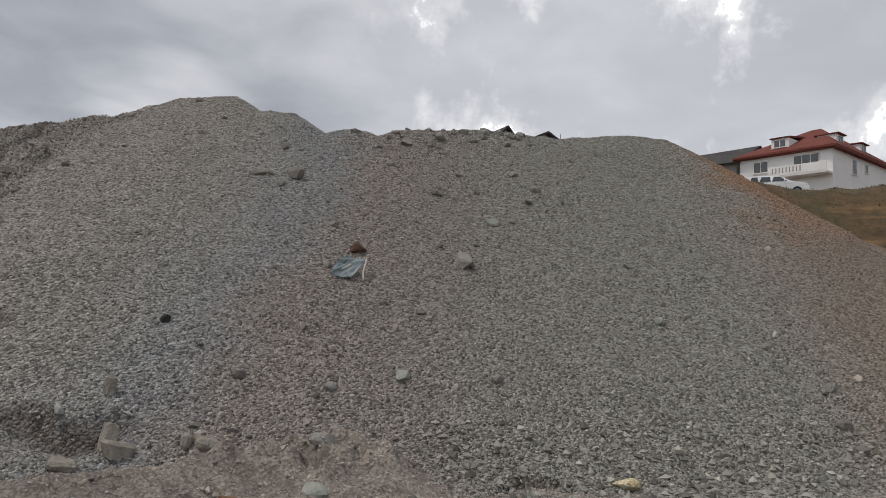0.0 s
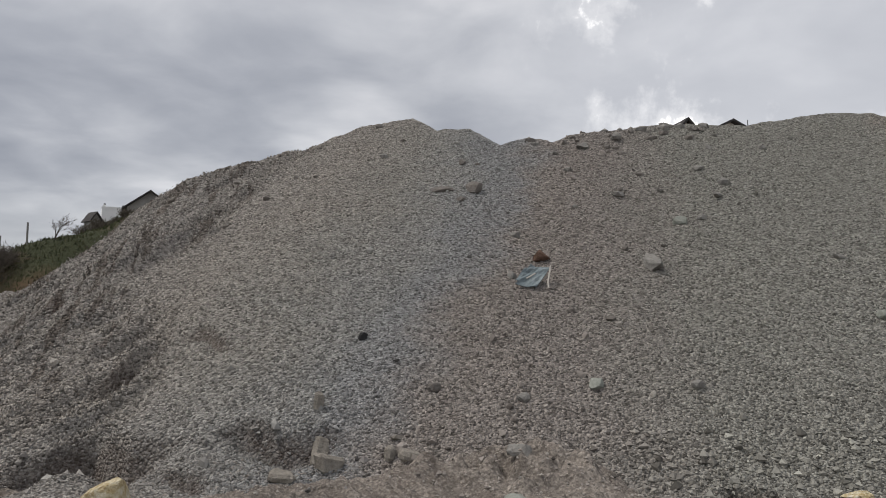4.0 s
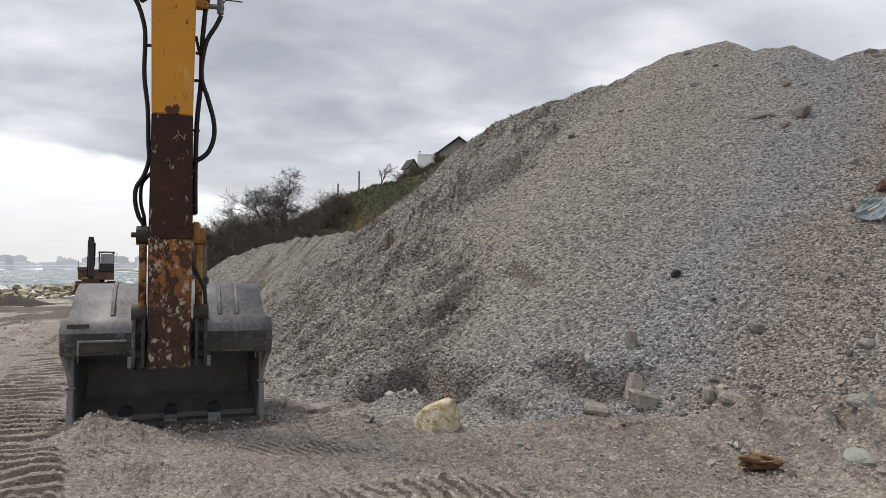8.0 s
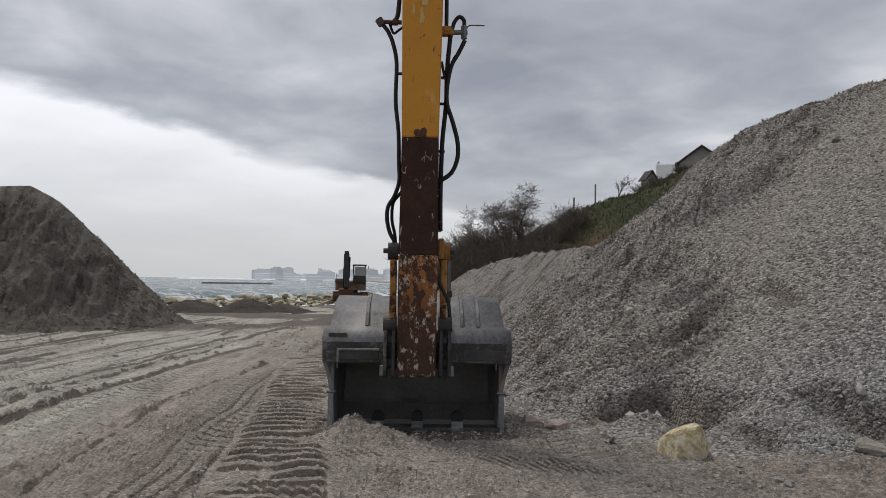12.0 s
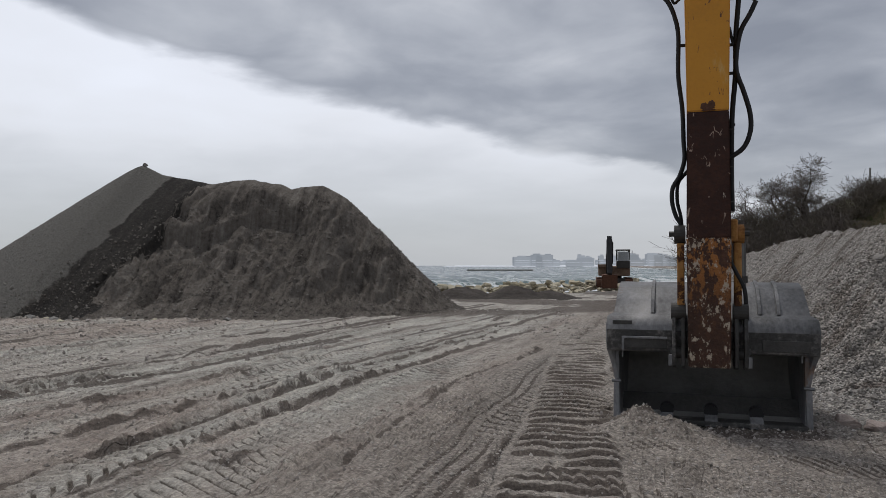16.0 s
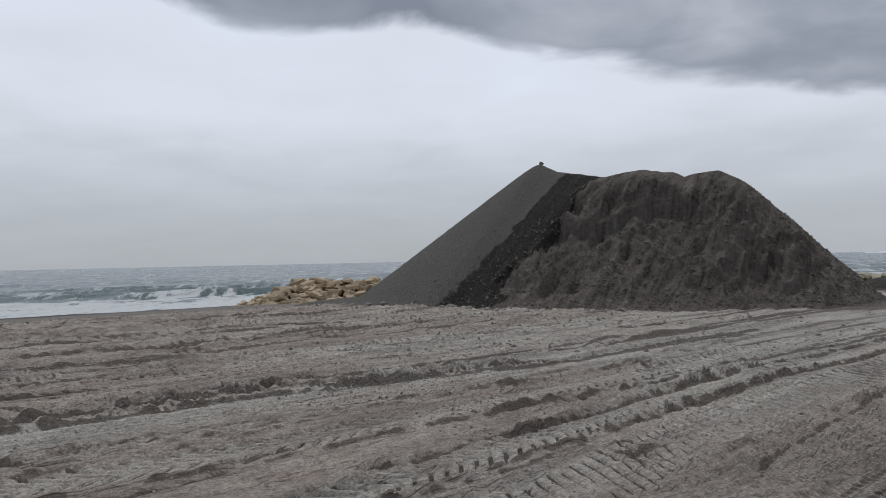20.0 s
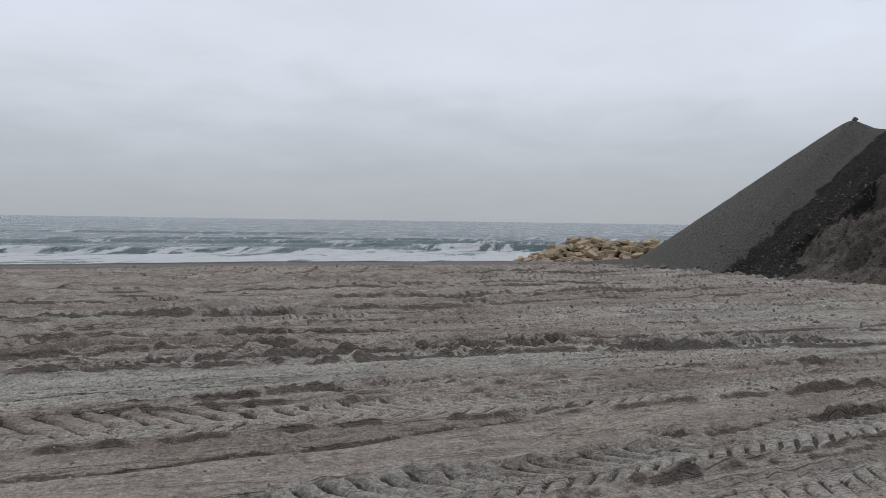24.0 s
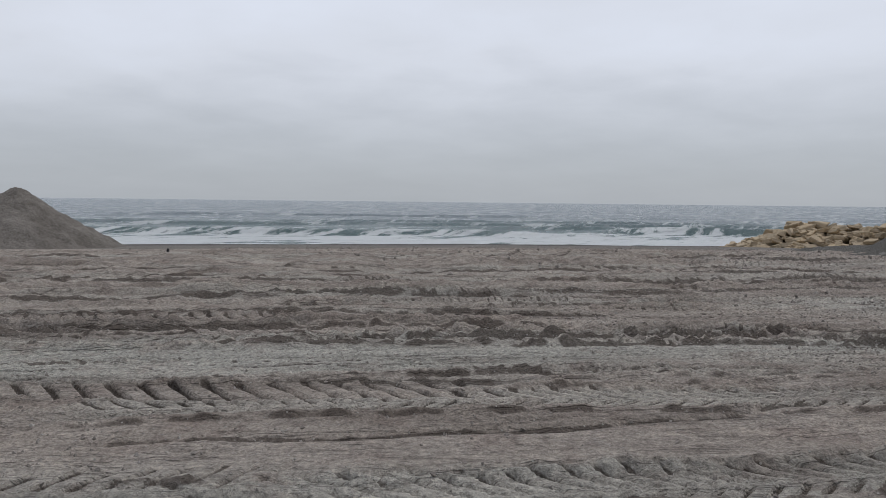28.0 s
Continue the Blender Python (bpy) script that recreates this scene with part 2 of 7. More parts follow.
DARK_SAND = material("dark_wet_sand", [(0.36, (0.042, 0.036, 0.031)), (0.5, (0.105, 0.091, 0.079)), (0.64, (0.185, 0.165, 0.145))], 1.3, 12, 0.95, bump=1.0, bump_scale=5, deep=0.16, extra=sand_bands)


def yard_colours(n, where, colour):
    """Dried pale mud on the wheel tracks, damp earth and the ruts' painted shade between, sand by the sea, soil and
    grass on the hill.
    """
    sep = n.add("ShaderNodeSeparateXYZ", {0: where})
    x, y, z = sep.outputs

    turned = n.add("ShaderNodeAttribute", attribute_name="turned").outputs["Fac"]
    rolled = n.add("ShaderNodeAttribute", attribute_name="rolled").outputs["Fac"]
    spots = n.noise(where, 2.0, 5, 0.6)
    grit = n.noise(where, 38.0, 4, 0.7)
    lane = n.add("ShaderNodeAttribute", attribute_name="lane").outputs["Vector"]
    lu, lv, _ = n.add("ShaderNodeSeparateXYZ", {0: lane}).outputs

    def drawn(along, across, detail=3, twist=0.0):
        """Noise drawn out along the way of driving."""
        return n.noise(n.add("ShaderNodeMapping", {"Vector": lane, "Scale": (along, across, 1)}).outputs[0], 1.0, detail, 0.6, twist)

    def crack(along, across, thick, seed):
        """Thin dark lines along the way of driving, broken here and there: crevice shade put into colour."""
        v = n.noise(n.add("ShaderNodeMapping", {"Vector": lane, "Scale": (along, across, 1), "Location": (seed, seed, 0)}).outputs[0], 1.0, 2, 0.5, 0.2)
        some = n.noise(n.add("ShaderNodeMapping", {"Vector": lane, "Scale": (along * 2.5, across * 0.35, 1), "Location": (-seed, seed, 0)}).outputs[0], 1.0, 3, 0.6)
        return n.math("MULTIPLY", n.step(n.math("ABSOLUTE", n.math("SUBTRACT", v, 0.5)), thick, thick * 0.25), n.step(some, 0.44, 0.54))

    # tread bars: each lane has its own slant
    row = n.math("ADD", n.math("MULTIPLY", lv, 2.3), n.math("MULTIPLY", drawn(0.15, 0.3), 1.2))
    number = n.math("FLOOR", row)
    chance = n.add("ShaderNodeTexWhiteNoise", {"W": number}, noise_dimensions="1D").outputs["Value"]
    slant = n.math("MULTIPLY", n.math("SUBTRACT", chance, 0.5), 1.8)
    phase = n.math("ADD", n.math("MULTIPLY", n.math("ADD", lu, n.math("MULTIPLY", lv, slant)), 5.2), n.math("MULTIPLY", drawn(0.8, 1.2), 0.9))
    bar = n.math("ABSOLUTE", n.math("SUBTRACT", n.math("FRACT", phase), 0.5))
    inlane = n.math("ABSOLUTE", n.math("SUBTRACT", n.math("FRACT", row), 0.5))
    bars = n.math("MULTIPLY", n.math("MULTIPLY", n.step(bar, 0.13, 0.09), n.step(inlane, 0.44, 0.40)), n.math("MULTIPLY", n.step(n.math("ADD", drawn(0.35, 1.6), n.math("MULTIPLY", chance, 0.12)), 0.53, 0.62), n.step(lu, 7.0, 10.0)))
    printed = n.add("ShaderNodeAttribute", attribute_name="printed").outputs["Fac"]
    plain = n.math("SUBTRACT", 1.0, printed)
    lines = n.math("MAXIMUM", n.math("MULTIPLY", crack(0.35, 7.0, 0.018, 3.7), 0.75), n.math("MULTIPLY", crack(2.2, 13.0, 0.03, 8.1), 0.35))
    lines = n.math("MULTIPLY", lines, plain)
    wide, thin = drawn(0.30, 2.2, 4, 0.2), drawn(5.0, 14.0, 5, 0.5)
    crumbs = n.noise(where, 11.0, 6, 0.72)
    peb = n.add("ShaderNodeTexVoronoi", {"Vector": where, "Scale": 42.0})
    pebble = n.add("ShaderNodeSeparateColor", {0: peb.outputs["Color"]}).outputs[0]
    stone = n.math("MULTIPLY", n.step(pebble, 0.86, 0.90), n.step(peb.outputs["Distance"], 0.36, 0.26))
    c = n.mix(n.math("MULTIPLY", rolled, 0.75), colour, (0.50, 0.495, 0.450))
    c = n.mix(n.math("MULTIPLY", n.step(spots, 0.52, 0.64), 0.40), c, (0.300, 0.240, 0.208))
    # trampled gravelly earth by the crawler tracks and the foot of the pile
    c = n.mix(n.math("MULTIPLY", n.step(n.math("ADD", lv, n.math("MULTIPLY", wide, 2.0)), -2.6, -0.8), 0.75), c, n.mix(1.0, n.mix(n.noise(where, 17.0, 5, 0.7), (0.165, 0.145, 0.127), (0.335, 0.303, 0.273)), n.ramp(pebble, [(0.05, (0.55, 0.54, 0.53)), (0.45, (0.98, 0.98, 0.97)), (0.85, (1.30, 1.29, 1.28)), (1.0, (1.8, 1.79, 1.77))]), "MULTIPLY"))
    # tone follows the relief below: shade of hollows and lit crests put into colour
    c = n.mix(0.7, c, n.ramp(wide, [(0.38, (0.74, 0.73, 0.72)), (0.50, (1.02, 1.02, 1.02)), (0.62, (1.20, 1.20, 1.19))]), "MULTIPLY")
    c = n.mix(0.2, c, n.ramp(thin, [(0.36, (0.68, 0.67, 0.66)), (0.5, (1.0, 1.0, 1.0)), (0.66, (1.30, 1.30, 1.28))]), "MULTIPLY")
    c = n.mix(0.8, c, n.ramp(crumbs, [(0.36, (0.62, 0.61, 0.60)), (0.45, (0.98, 0.98, 0.98)), (0.64, (1.24, 1.24, 1.23))]), "MULTIPLY")
    # dark colour of fresh earth, and of the shade painted into grooves and rut flanks
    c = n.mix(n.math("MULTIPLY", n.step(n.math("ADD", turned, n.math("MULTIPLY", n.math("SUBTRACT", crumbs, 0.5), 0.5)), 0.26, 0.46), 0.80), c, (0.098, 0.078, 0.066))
    # crack lines and tread bars coloured dark, as shade in their hollows
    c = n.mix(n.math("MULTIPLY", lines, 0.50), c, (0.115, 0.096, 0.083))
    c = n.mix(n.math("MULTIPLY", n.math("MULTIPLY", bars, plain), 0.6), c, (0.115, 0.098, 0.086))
    c = n.mix(0.8, c, n.ramp(grit, [(0.32, (0.58, 0.57, 0.56)), (0.5, (1.0, 1.0, 1.0)), (0.68, (1.45, 1.45, 1.43))]), "MULTIPLY")
    c = n.mix(n.math("MULTIPLY", stone, 0.6), c, n.mix(n.step(pebble, 0.90, 0.99), (0.20, 0.185, 0.17), (0.60, 0.58, 0.54)))
    flat_yard = n.step(z, 0.8, 0.4)
    relief = n.math("ADD", n.math("ADD", n.math("MULTIPLY", wide, 0.5), n.math("MULTIPLY", lines, -0.45)), n.math("ADD", n.math("MULTIPLY", thin, 0.40), n.math("MULTIPLY", bars, -0.35)))
    relief = n.math("ADD", n.math("MULTIPLY", n.math("MULTIPLY", relief, flat_yard), n.math("ADD", n.math("MULTIPLY", plain, 0.9), 0.1)), n.math("ADD", n.math("MULTIPLY", crumbs, 0.8), n.math("ADD", n.math("MULTIPLY", grit, 0.35), n.math("MULTIPLY", stone, 0.2))))
    relief = n.math("ADD", relief, n.math("MULTIPLY", n.math("MULTIPLY", n.math("SUBTRACT", 1.0, flat_yard), n.noise(where, 2.2, 7, 0.7)), 4.0))
    sand = n.step(n.math("ADD", z, n.math("MULTIPLY", spots, 0.1)), -0.10, -0.26)
    c = n.mix(sand, c, n.mix(n.noise(where, 0.6, 5, 0.6), (0.20, 0.18, 0.16), (0.27, 0.25, 0.225)))
    c = n.mix(n.step(z, -0.50, -0.72), c, (0.105, 0.097, 0.09))
    hill = n.noise(where, 0.35, 6, 0.65)
    soil = n.ramp(hill, [(0.38, (0.085, 0.062, 0.044)), (0.5, (0.165, 0.112, 0.066)), (0.60, (0.095, 0.082, 0.048)), (0.72, (0.22, 0.155, 0.09))])
    c = n.mix(n.step(z, 0.8, 1.3), c, soil)
    # layers bared in the cut bank inland
    layer = n.noise(n.add("ShaderNodeMapping", {"Vector": where, "Scale": (0.10, 0.10, 1.0)}).outputs[0], 1.3, 5, 0.65, 0.3)
    bared = n.math("MULTIPLY", n.step(x, 8.0, 14.0), n.step(z, 1.5, 2.5))
    c = n.mix(n.math("MULTIPLY", bared, n.math("MULTIPLY", n.step(layer, 0.46, 0.62), n.step(z, 9.4, 8.2))), c, (0.30, 0.185, 0.090))
    green = n.math("MULTIPLY", n.step(x, -10.0, -16.0), n.step(z, 3.2, 4.6))
    return n.mix(n.math("MULTIPLY", green, n.step(hill, 0.36, 0.52)), c, (0.062, 0.070, 0.036)), relief


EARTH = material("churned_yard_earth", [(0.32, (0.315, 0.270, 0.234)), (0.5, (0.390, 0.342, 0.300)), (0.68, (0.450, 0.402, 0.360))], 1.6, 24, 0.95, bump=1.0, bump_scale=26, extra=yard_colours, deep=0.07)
CLODS = material("earth_clods", [(0.2, (0.25, 0.222, 0.197)), (0.6, (0.37, 0.335, 0.302)), (0.9, (0.50, 0.47, 0.43))], 0.8, 25, 0.95, bump=0.3, island=0.6)
LIMESTONE = material("pale_limestone", [(0.3, (0.30, 0.255, 0.17)), (0.5, (0.46, 0.41, 0.30)), (0.7, (0.60, 0.56, 0.45))], 4, 22, 0.9, bump=0.6, island=0.35)
YELLOW_STONE = material("yellow_limestone", [(0.36, (0.30, 0.22, 0.10)), (0.45, (0.52, 0.42, 0.24)), (0.54, (0.68, 0.61, 0.44)), (0.66, (0.78, 0.75, 0.66))], 9, 34, 0.9, bump=1.0, bump_scale=14)
BOULDER_STONE = material("quarried_boulder_stone", [(0.25, (0.38, 0.28, 0.17)), (0.5, (0.53, 0.42, 0.28)), (0.75, (0.64, 0.54, 0.40))], 1.2, 7, 0.9, bump=0.5, bump_scale=6, island=0.0,
                         extra=lambda n, w, c: n.mix(n.math("MULTIPLY", n.add("ShaderNodeObjectInfo").outputs["Random"], 0.45), c, (0.36, 0.31, 0.245)))
GREY_STONE = material("grey_fieldstone", [(0.3, (0.17, 0.165, 0.155)), (0.5, (0.27, 0.26, 0.24)), (0.7, (0.36, 0.35, 0.32))], 5, 30, 0.9, bump=0.6)
CONCRETE = material("broken_concrete", [(0.3, (0.18, 0.162, 0.138)), (0.48, (0.29, 0.265, 0.228)), (0.66, (0.38, 0.352, 0.305))], 5, 40, 0.92, bump=0.8, bump_scale=18)


def flaking(n, where, colour):
    chips = n.noise(where, 5.0, 9, 0.72)
    return n.mix(n.step(chips, 0.54, 0.57), colour, (0.075, 0.032, 0.016))


def scratches(n, where, scale):
    """Short curling scrapes."""
    long = n.add("ShaderNodeMapping", {"Vector": where, "Scale": (1, 1, 0.5)}).outputs[0]
    curl = n.math("ABSOLUTE", n.math("SUBTRACT", n.noise(long, scale, 3, 0.5, 1.6), 0.5))
    return n.math("MULTIPLY", n.step(curl, 0.016, 0.006), n.step(n.noise(where, scale * 1.7, 4, 0.6), 0.55, 0.60))


def worn_rust(n, where, colour):
    sep = n.add("ShaderNodeSeparateXYZ", {0: where})
    chips = n.noise(n.add("ShaderNodeMapping", {"Vector": where, "Scale": (1, 1, 0.45)}).outputs[0], 7.0, 8, 0.7)
    low = n.step(sep.outputs[2], 1.62, 1.50)
    c = n.mix(n.math("MULTIPLY", low, n.step(chips, 0.50, 0.58)), colour, (0.40, 0.20, 0.060))
    c = n.mix(n.step(chips, 0.64, 0.665), c, (0.42, 0.36, 0.30))
    return n.mix(n.math("MULTIPLY", scratches(n, where, 3.2), 0.9), c, (0.40, 0.30, 0.24))


YELLOW = material("worn_yellow_paint", [(0.3, (0.46, 0.195, 0.012)), (0.5, (0.54, 0.235, 0.014)), (0.7, (0.57, 0.262, 0.020))], 2, 30, 0.5, bump=0.06, spec=0.4,
                  extra=lambda n, w, c: n.mix(n.math("MAXIMUM", n.step(n.noise(w, 9.0, 9, 0.75), 0.65, 0.675), scratches(n, w, 4.0)), n.mix(n.step(n.noise(n.add("ShaderNodeMapping", {"Vector": w, "Scale": (1, 1, 0.35)}).outputs[0], 3.0, 6, 0.6), 0.62, 0.72), c, (0.55, 0.40, 0.16)), (0.09, 0.035, 0.018)))
SCUFFED = material("scuffed_pale_paint", [(0.3, (0.50, 0.30, 0.08)), (0.7, (0.60, 0.47, 0.25))], 12, 50, 0.6, bump=0.1)
RUST = material("rusty_brown_steel", [(0.3, (0.022, 0.010, 0.008)), (0.5, (0.040, 0.017, 0.012)), (0.7, (0.078, 0.033, 0.020))], 3, 26, 0.75, metal=0.0, bump=0.35, extra=worn_rust)
FLAKED = material("flaking_orange_paint", [(0.3, (0.20, 0.085, 0.03)), (0.5, (0.36, 0.175, 0.05)), (0.7, (0.46, 0.27, 0.10))], 4, 30, 0.7, bump=0.4, extra=flaking)
STEEL = material("scuffed_grey_steel", [(0.34, (0.075, 0.074, 0.073)), (0.5, (0.165, 0.165, 0.168)), (0.66, (0.27, 0.27, 0.275))], 3, 34, 0.55, metal=0.25, bump=0.12, stretch=(1, 1, 0.5),
                 extra=lambda n, w, c: n.mix(n.math("MULTIPLY", n.step(n.noise(w, 2.2, 8, 0.7), 0.60, 0.66), 0.7), c, (0.20, 0.12, 0.075)))
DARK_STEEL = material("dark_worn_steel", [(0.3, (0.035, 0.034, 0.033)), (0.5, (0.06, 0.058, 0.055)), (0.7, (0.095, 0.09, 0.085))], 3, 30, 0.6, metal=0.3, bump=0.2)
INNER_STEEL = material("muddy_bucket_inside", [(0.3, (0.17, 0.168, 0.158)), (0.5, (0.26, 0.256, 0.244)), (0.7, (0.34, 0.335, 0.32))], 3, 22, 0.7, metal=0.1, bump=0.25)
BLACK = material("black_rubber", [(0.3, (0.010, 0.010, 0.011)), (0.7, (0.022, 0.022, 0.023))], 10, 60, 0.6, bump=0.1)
CHROME = material("steel_fittings", [(0.3, (0.10, 0.10, 0.10)), (0.7, (0.20, 0.20, 0.20))], 8, 40, 0.4, metal=0.8, bump=0.05)
def end_flakes(n, w, c):
    long = n.add("ShaderNodeMapping", {"Vector": w, "Scale": (1, 1, 0.55)}).outputs[0]
    orange = n.math("MULTIPLY", n.step(n.noise(long, 9.0, 6, 0.7), 0.50, 0.53), n.step(n.add("ShaderNodeSeparateXYZ", {0: w}).outputs[2], 0.8, 1.6))
    c = n.mix(n.math("MULTIPLY", orange, 0.85), c, (0.36, 0.145, 0.040))
    pale = n.noise(long, 22.0, 7, 0.72)
    return n.mix(n.step(pale, 0.56, 0.585), c, (0.42, 0.35, 0.27))


RUST_END = material("rusty_stick_end", [(0.3, (0.028, 0.016, 0.012)), (0.5, (0.060, 0.030, 0.020)), (0.7, (0.12, 0.055, 0.032))], 5, 30, 0.75, bump=0.5, extra=end_flakes)
RUST_CHIP = material("red_brown_rust", [(0.3, (0.055, 0.027, 0.018)), (0.7, (0.14, 0.064, 0.038))], 8, 40, 0.8, bump=0.3)
HEAP_LUMPS = material("dark_earth_lumps", [(0.2, (0.10, 0.089, 0.079)), (0.6, (0.165, 0.148, 0.131)), (0.9, (0.26, 0.24, 0.213))], 0.8, 25, 0.95, bump=0.3, island=0.6)
PINK_STONE = material("pinkish_cobble", [(0.3, (0.24, 0.19, 0.17)), (0.5, (0.36, 0.30, 0.27)), (0.7, (0.44, 0.38, 0.34))], 5, 30, 0.9, bump=0.5)
GREEN_STONE = material("grey_green_stone", [(0.3, (0.19, 0.205, 0.175)), (0.5, (0.30, 0.315, 0.28)), (0.7, (0.40, 0.41, 0.37))], 5, 30, 0.9, bump=0.5)
DARK_STONE = material("dark_brown_stone", [(0.3, (0.12, 0.108, 0.096)), (0.5, (0.20, 0.182, 0.164)), (0.7, (0.29, 0.27, 0.245))], 6, 30, 0.9, bump=0.6)
BLACK_STONE = material("black_stone", [(0.3, (0.02, 0.02, 0.02)), (0.7, (0.05, 0.05, 0.05))], 6, 30, 0.8, bump=0.5)
RED_STONE = material("red_brown_clod", [(0.3, (0.10, 0.06, 0.042)), (0.5, (0.17, 0.105, 0.075)), (0.7, (0.25, 0.17, 0.13))], 6, 30, 0.95, bump=0.7)
RUST_ORANGE = material("rust_orange_scrap", [(0.3, (0.11, 0.055, 0.032)), (0.5, (0.21, 0.115, 0.065)), (0.7, (0.32, 0.21, 0.13))], 9, 40, 0.85, bump=0.6)
BLUE_SHEET = material("blue_grey_sheet", [(0.3, (0.13, 0.165, 0.18)), (0.5, (0.20, 0.245, 0.26)), (0.7, (0.33, 0.37, 0.38))], 6, 40, 0.6, metal=0.2, bump=0.3)
PALE_SCRAP = material("pale_torn_scrap", [(0.3, (0.40, 0.37, 0.33)), (0.7, (0.58, 0.55, 0.50))], 8, 40, 0.8, bump=0.2)
OLD_ORANGE = material("faded_orange_paint", [(0.3, (0.085, 0.058, 0.042)), (0.5, (0.17, 0.115, 0.08)), (0.7, (0.29, 0.22, 0.165))], 2.5, 14, 0.7, bump=0.2)
BLACK_PAINT = material("blackened_steel", [(0.3, (0.018, 0.018, 0.020)), (0.7, (0.05, 0.05, 0.052))], 3, 20, 0.6, bump=0.1)
PALE_GLASS = material("dusty_pale_glass", [(0.3, (0.24, 0.26, 0.27)), (0.7, (0.36, 0.38, 0.39))], 2, 12, 0.25, bump=0.0, spec=0.6)
DRY_SAND = material("dry_beach_sand", [(0.34, (0.11, 0.097, 0.084)), (0.5, (0.19, 0.172, 0.152)), (0.66, (0.27, 0.248, 0.222))], 0.9, 9, 0.95, bump=1.0, bump_scale=5, deep=0.12)
BARK = material("bare_grey_bark", [(0.3, (0.045, 0.038, 0.032)), (0.7, (0.11, 0.095, 0.082))], 2, 14, 0.95, bump=0.4)
TWIG = material("bare_twigs", [(0.3, (0.085, 0.072, 0.064)), (0.7, (0.16, 0.138, 0.122))], 1, 8, 0.95, bump=0.0)
THICKET = material("dark_thicket_twigs", [(0.3, (0.075, 0.064, 0.050)), (0.7, (0.15, 0.13, 0.10))], 0.6, 5, 0.95, bump=0.0)
GRASS = material("rough_hill_grass", [(0.3, (0.052, 0.062, 0.030)), (0.5, (0.080, 0.090, 0.042)), (0.75, (0.15, 0.13, 0.08))], 0.25, 3, 0.95, bump=0.0, island=0.3)
WHITE_WALL = material("off_white_render", [(0.3, (0.72, 0.71, 0.70)), (0.5, (0.82, 0.81, 0.80)), (0.7, (0.86, 0.85, 0.84))], 0.4, 6, 0.9, bump=0.1)
RED_ROOF = material("red_brown_roof_tiles", [(0.3, (0.10, 0.026, 0.021)), (0.5, (0.155, 0.042, 0.031)), (0.7, (0.21, 0.068, 0.05))], 0.7, 9, 0.85, bump=0.4, stretch=(1, 1, 3))
DARK_ROOF = material("dark_weathered_roof", [(0.3, (0.035, 0.033, 0.033)), (0.5, (0.06, 0.057, 0.056)), (0.7, (0.10, 0.095, 0.09))], 0.8, 10, 0.9, bump=0.4)
GREY_WALL = material("grey_rendered_wall", [(0.3, (0.20, 0.19, 0.18)), (0.7, (0.32, 0.31, 0.29))], 0.6, 6, 0.9, bump=0.2)
WINDOW_GLASS = material("dark_window_glass", [(0.3, (0.03, 0.035, 0.04)), (0.7, (0.07, 0.08, 0.09))], 0.6, 4, 0.12, bump=0.0, spec=0.7)
CAR_WHITE = material("white_car_paint", [(0.3, (0.66, 0.67, 0.68)), (0.7, (0.76, 0.77, 0.78))], 1, 6, 0.3, bump=0.0, spec=0.6)


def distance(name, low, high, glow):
    """Buildings and land far off, a plain backdrop: haze is put into pale colours and a glow of their own."""
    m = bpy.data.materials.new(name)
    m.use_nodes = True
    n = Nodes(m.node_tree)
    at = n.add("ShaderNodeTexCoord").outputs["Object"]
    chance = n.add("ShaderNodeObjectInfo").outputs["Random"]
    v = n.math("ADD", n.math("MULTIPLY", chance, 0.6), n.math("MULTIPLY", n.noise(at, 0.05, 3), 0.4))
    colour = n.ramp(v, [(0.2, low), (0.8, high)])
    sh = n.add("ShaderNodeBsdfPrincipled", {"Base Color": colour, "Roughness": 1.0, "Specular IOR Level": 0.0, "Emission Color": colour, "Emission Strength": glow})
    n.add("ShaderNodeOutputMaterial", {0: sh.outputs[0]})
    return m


# walls and land emit a little to stand for the haze before them
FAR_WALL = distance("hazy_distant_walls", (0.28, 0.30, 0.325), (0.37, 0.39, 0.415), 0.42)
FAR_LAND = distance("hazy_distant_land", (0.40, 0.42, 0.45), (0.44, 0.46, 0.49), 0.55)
GRIMY_STEEL = material("grimy_scratched_steel", [(0.36, (0.030, 0.029, 0.028)), (0.52, (0.062, 0.060, 0.057)), (0.66, (0.20, 0.19, 0.18))], 4, 30, 0.6, metal=0.2, bump=0.3)
DUG_EARTH = material("dark_dug_earth", [(0.32, (0.030, 0.025, 0.022)), (0.5, (0.055, 0.047, 0.041)), (0.68, (0.095, 0.082, 0.071))], 1.2, 10, 0.95, bump=1.0, bump_scale=5, deep=0.12)
DRY_GROWTH = material("dry_brown_growth", [(0.3, (0.06, 0.05, 0.03)), (0.7, (0.17, 0.13, 0.08))], 0.5, 4, 0.95, bump=0.0)

# ---- tools for shapes ----
def ramp01(v, a, b):
    k = np.clip((v - a) / (b - a), 0, 1)
    return k * k * (3 - 2 * k)


_table = np.random.RandomState(7).rand(512, 512)


def wave_noise(x, y):
    """Smooth value noise, 0 to 1, of arrays."""
    xi, yi = np.floor(x).astype(int), np.floor(y).astype(int)
    fx, fy = x - xi, y - yi
    fx, fy = fx * fx * (3 - 2 * fx), fy * fy * (3 - 2 * fy)
    a, b = _table[xi % 512, yi % 512], _table[(xi + 1) % 512, yi % 512]
    c, d = _table[xi % 512, (yi + 1) % 512], _table[(xi + 1) % 512, (yi + 1) % 512]
    return (a * (1 - fx) + b * fx) * (1 - fy) + (c * (1 - fx) + d * fx) * fy


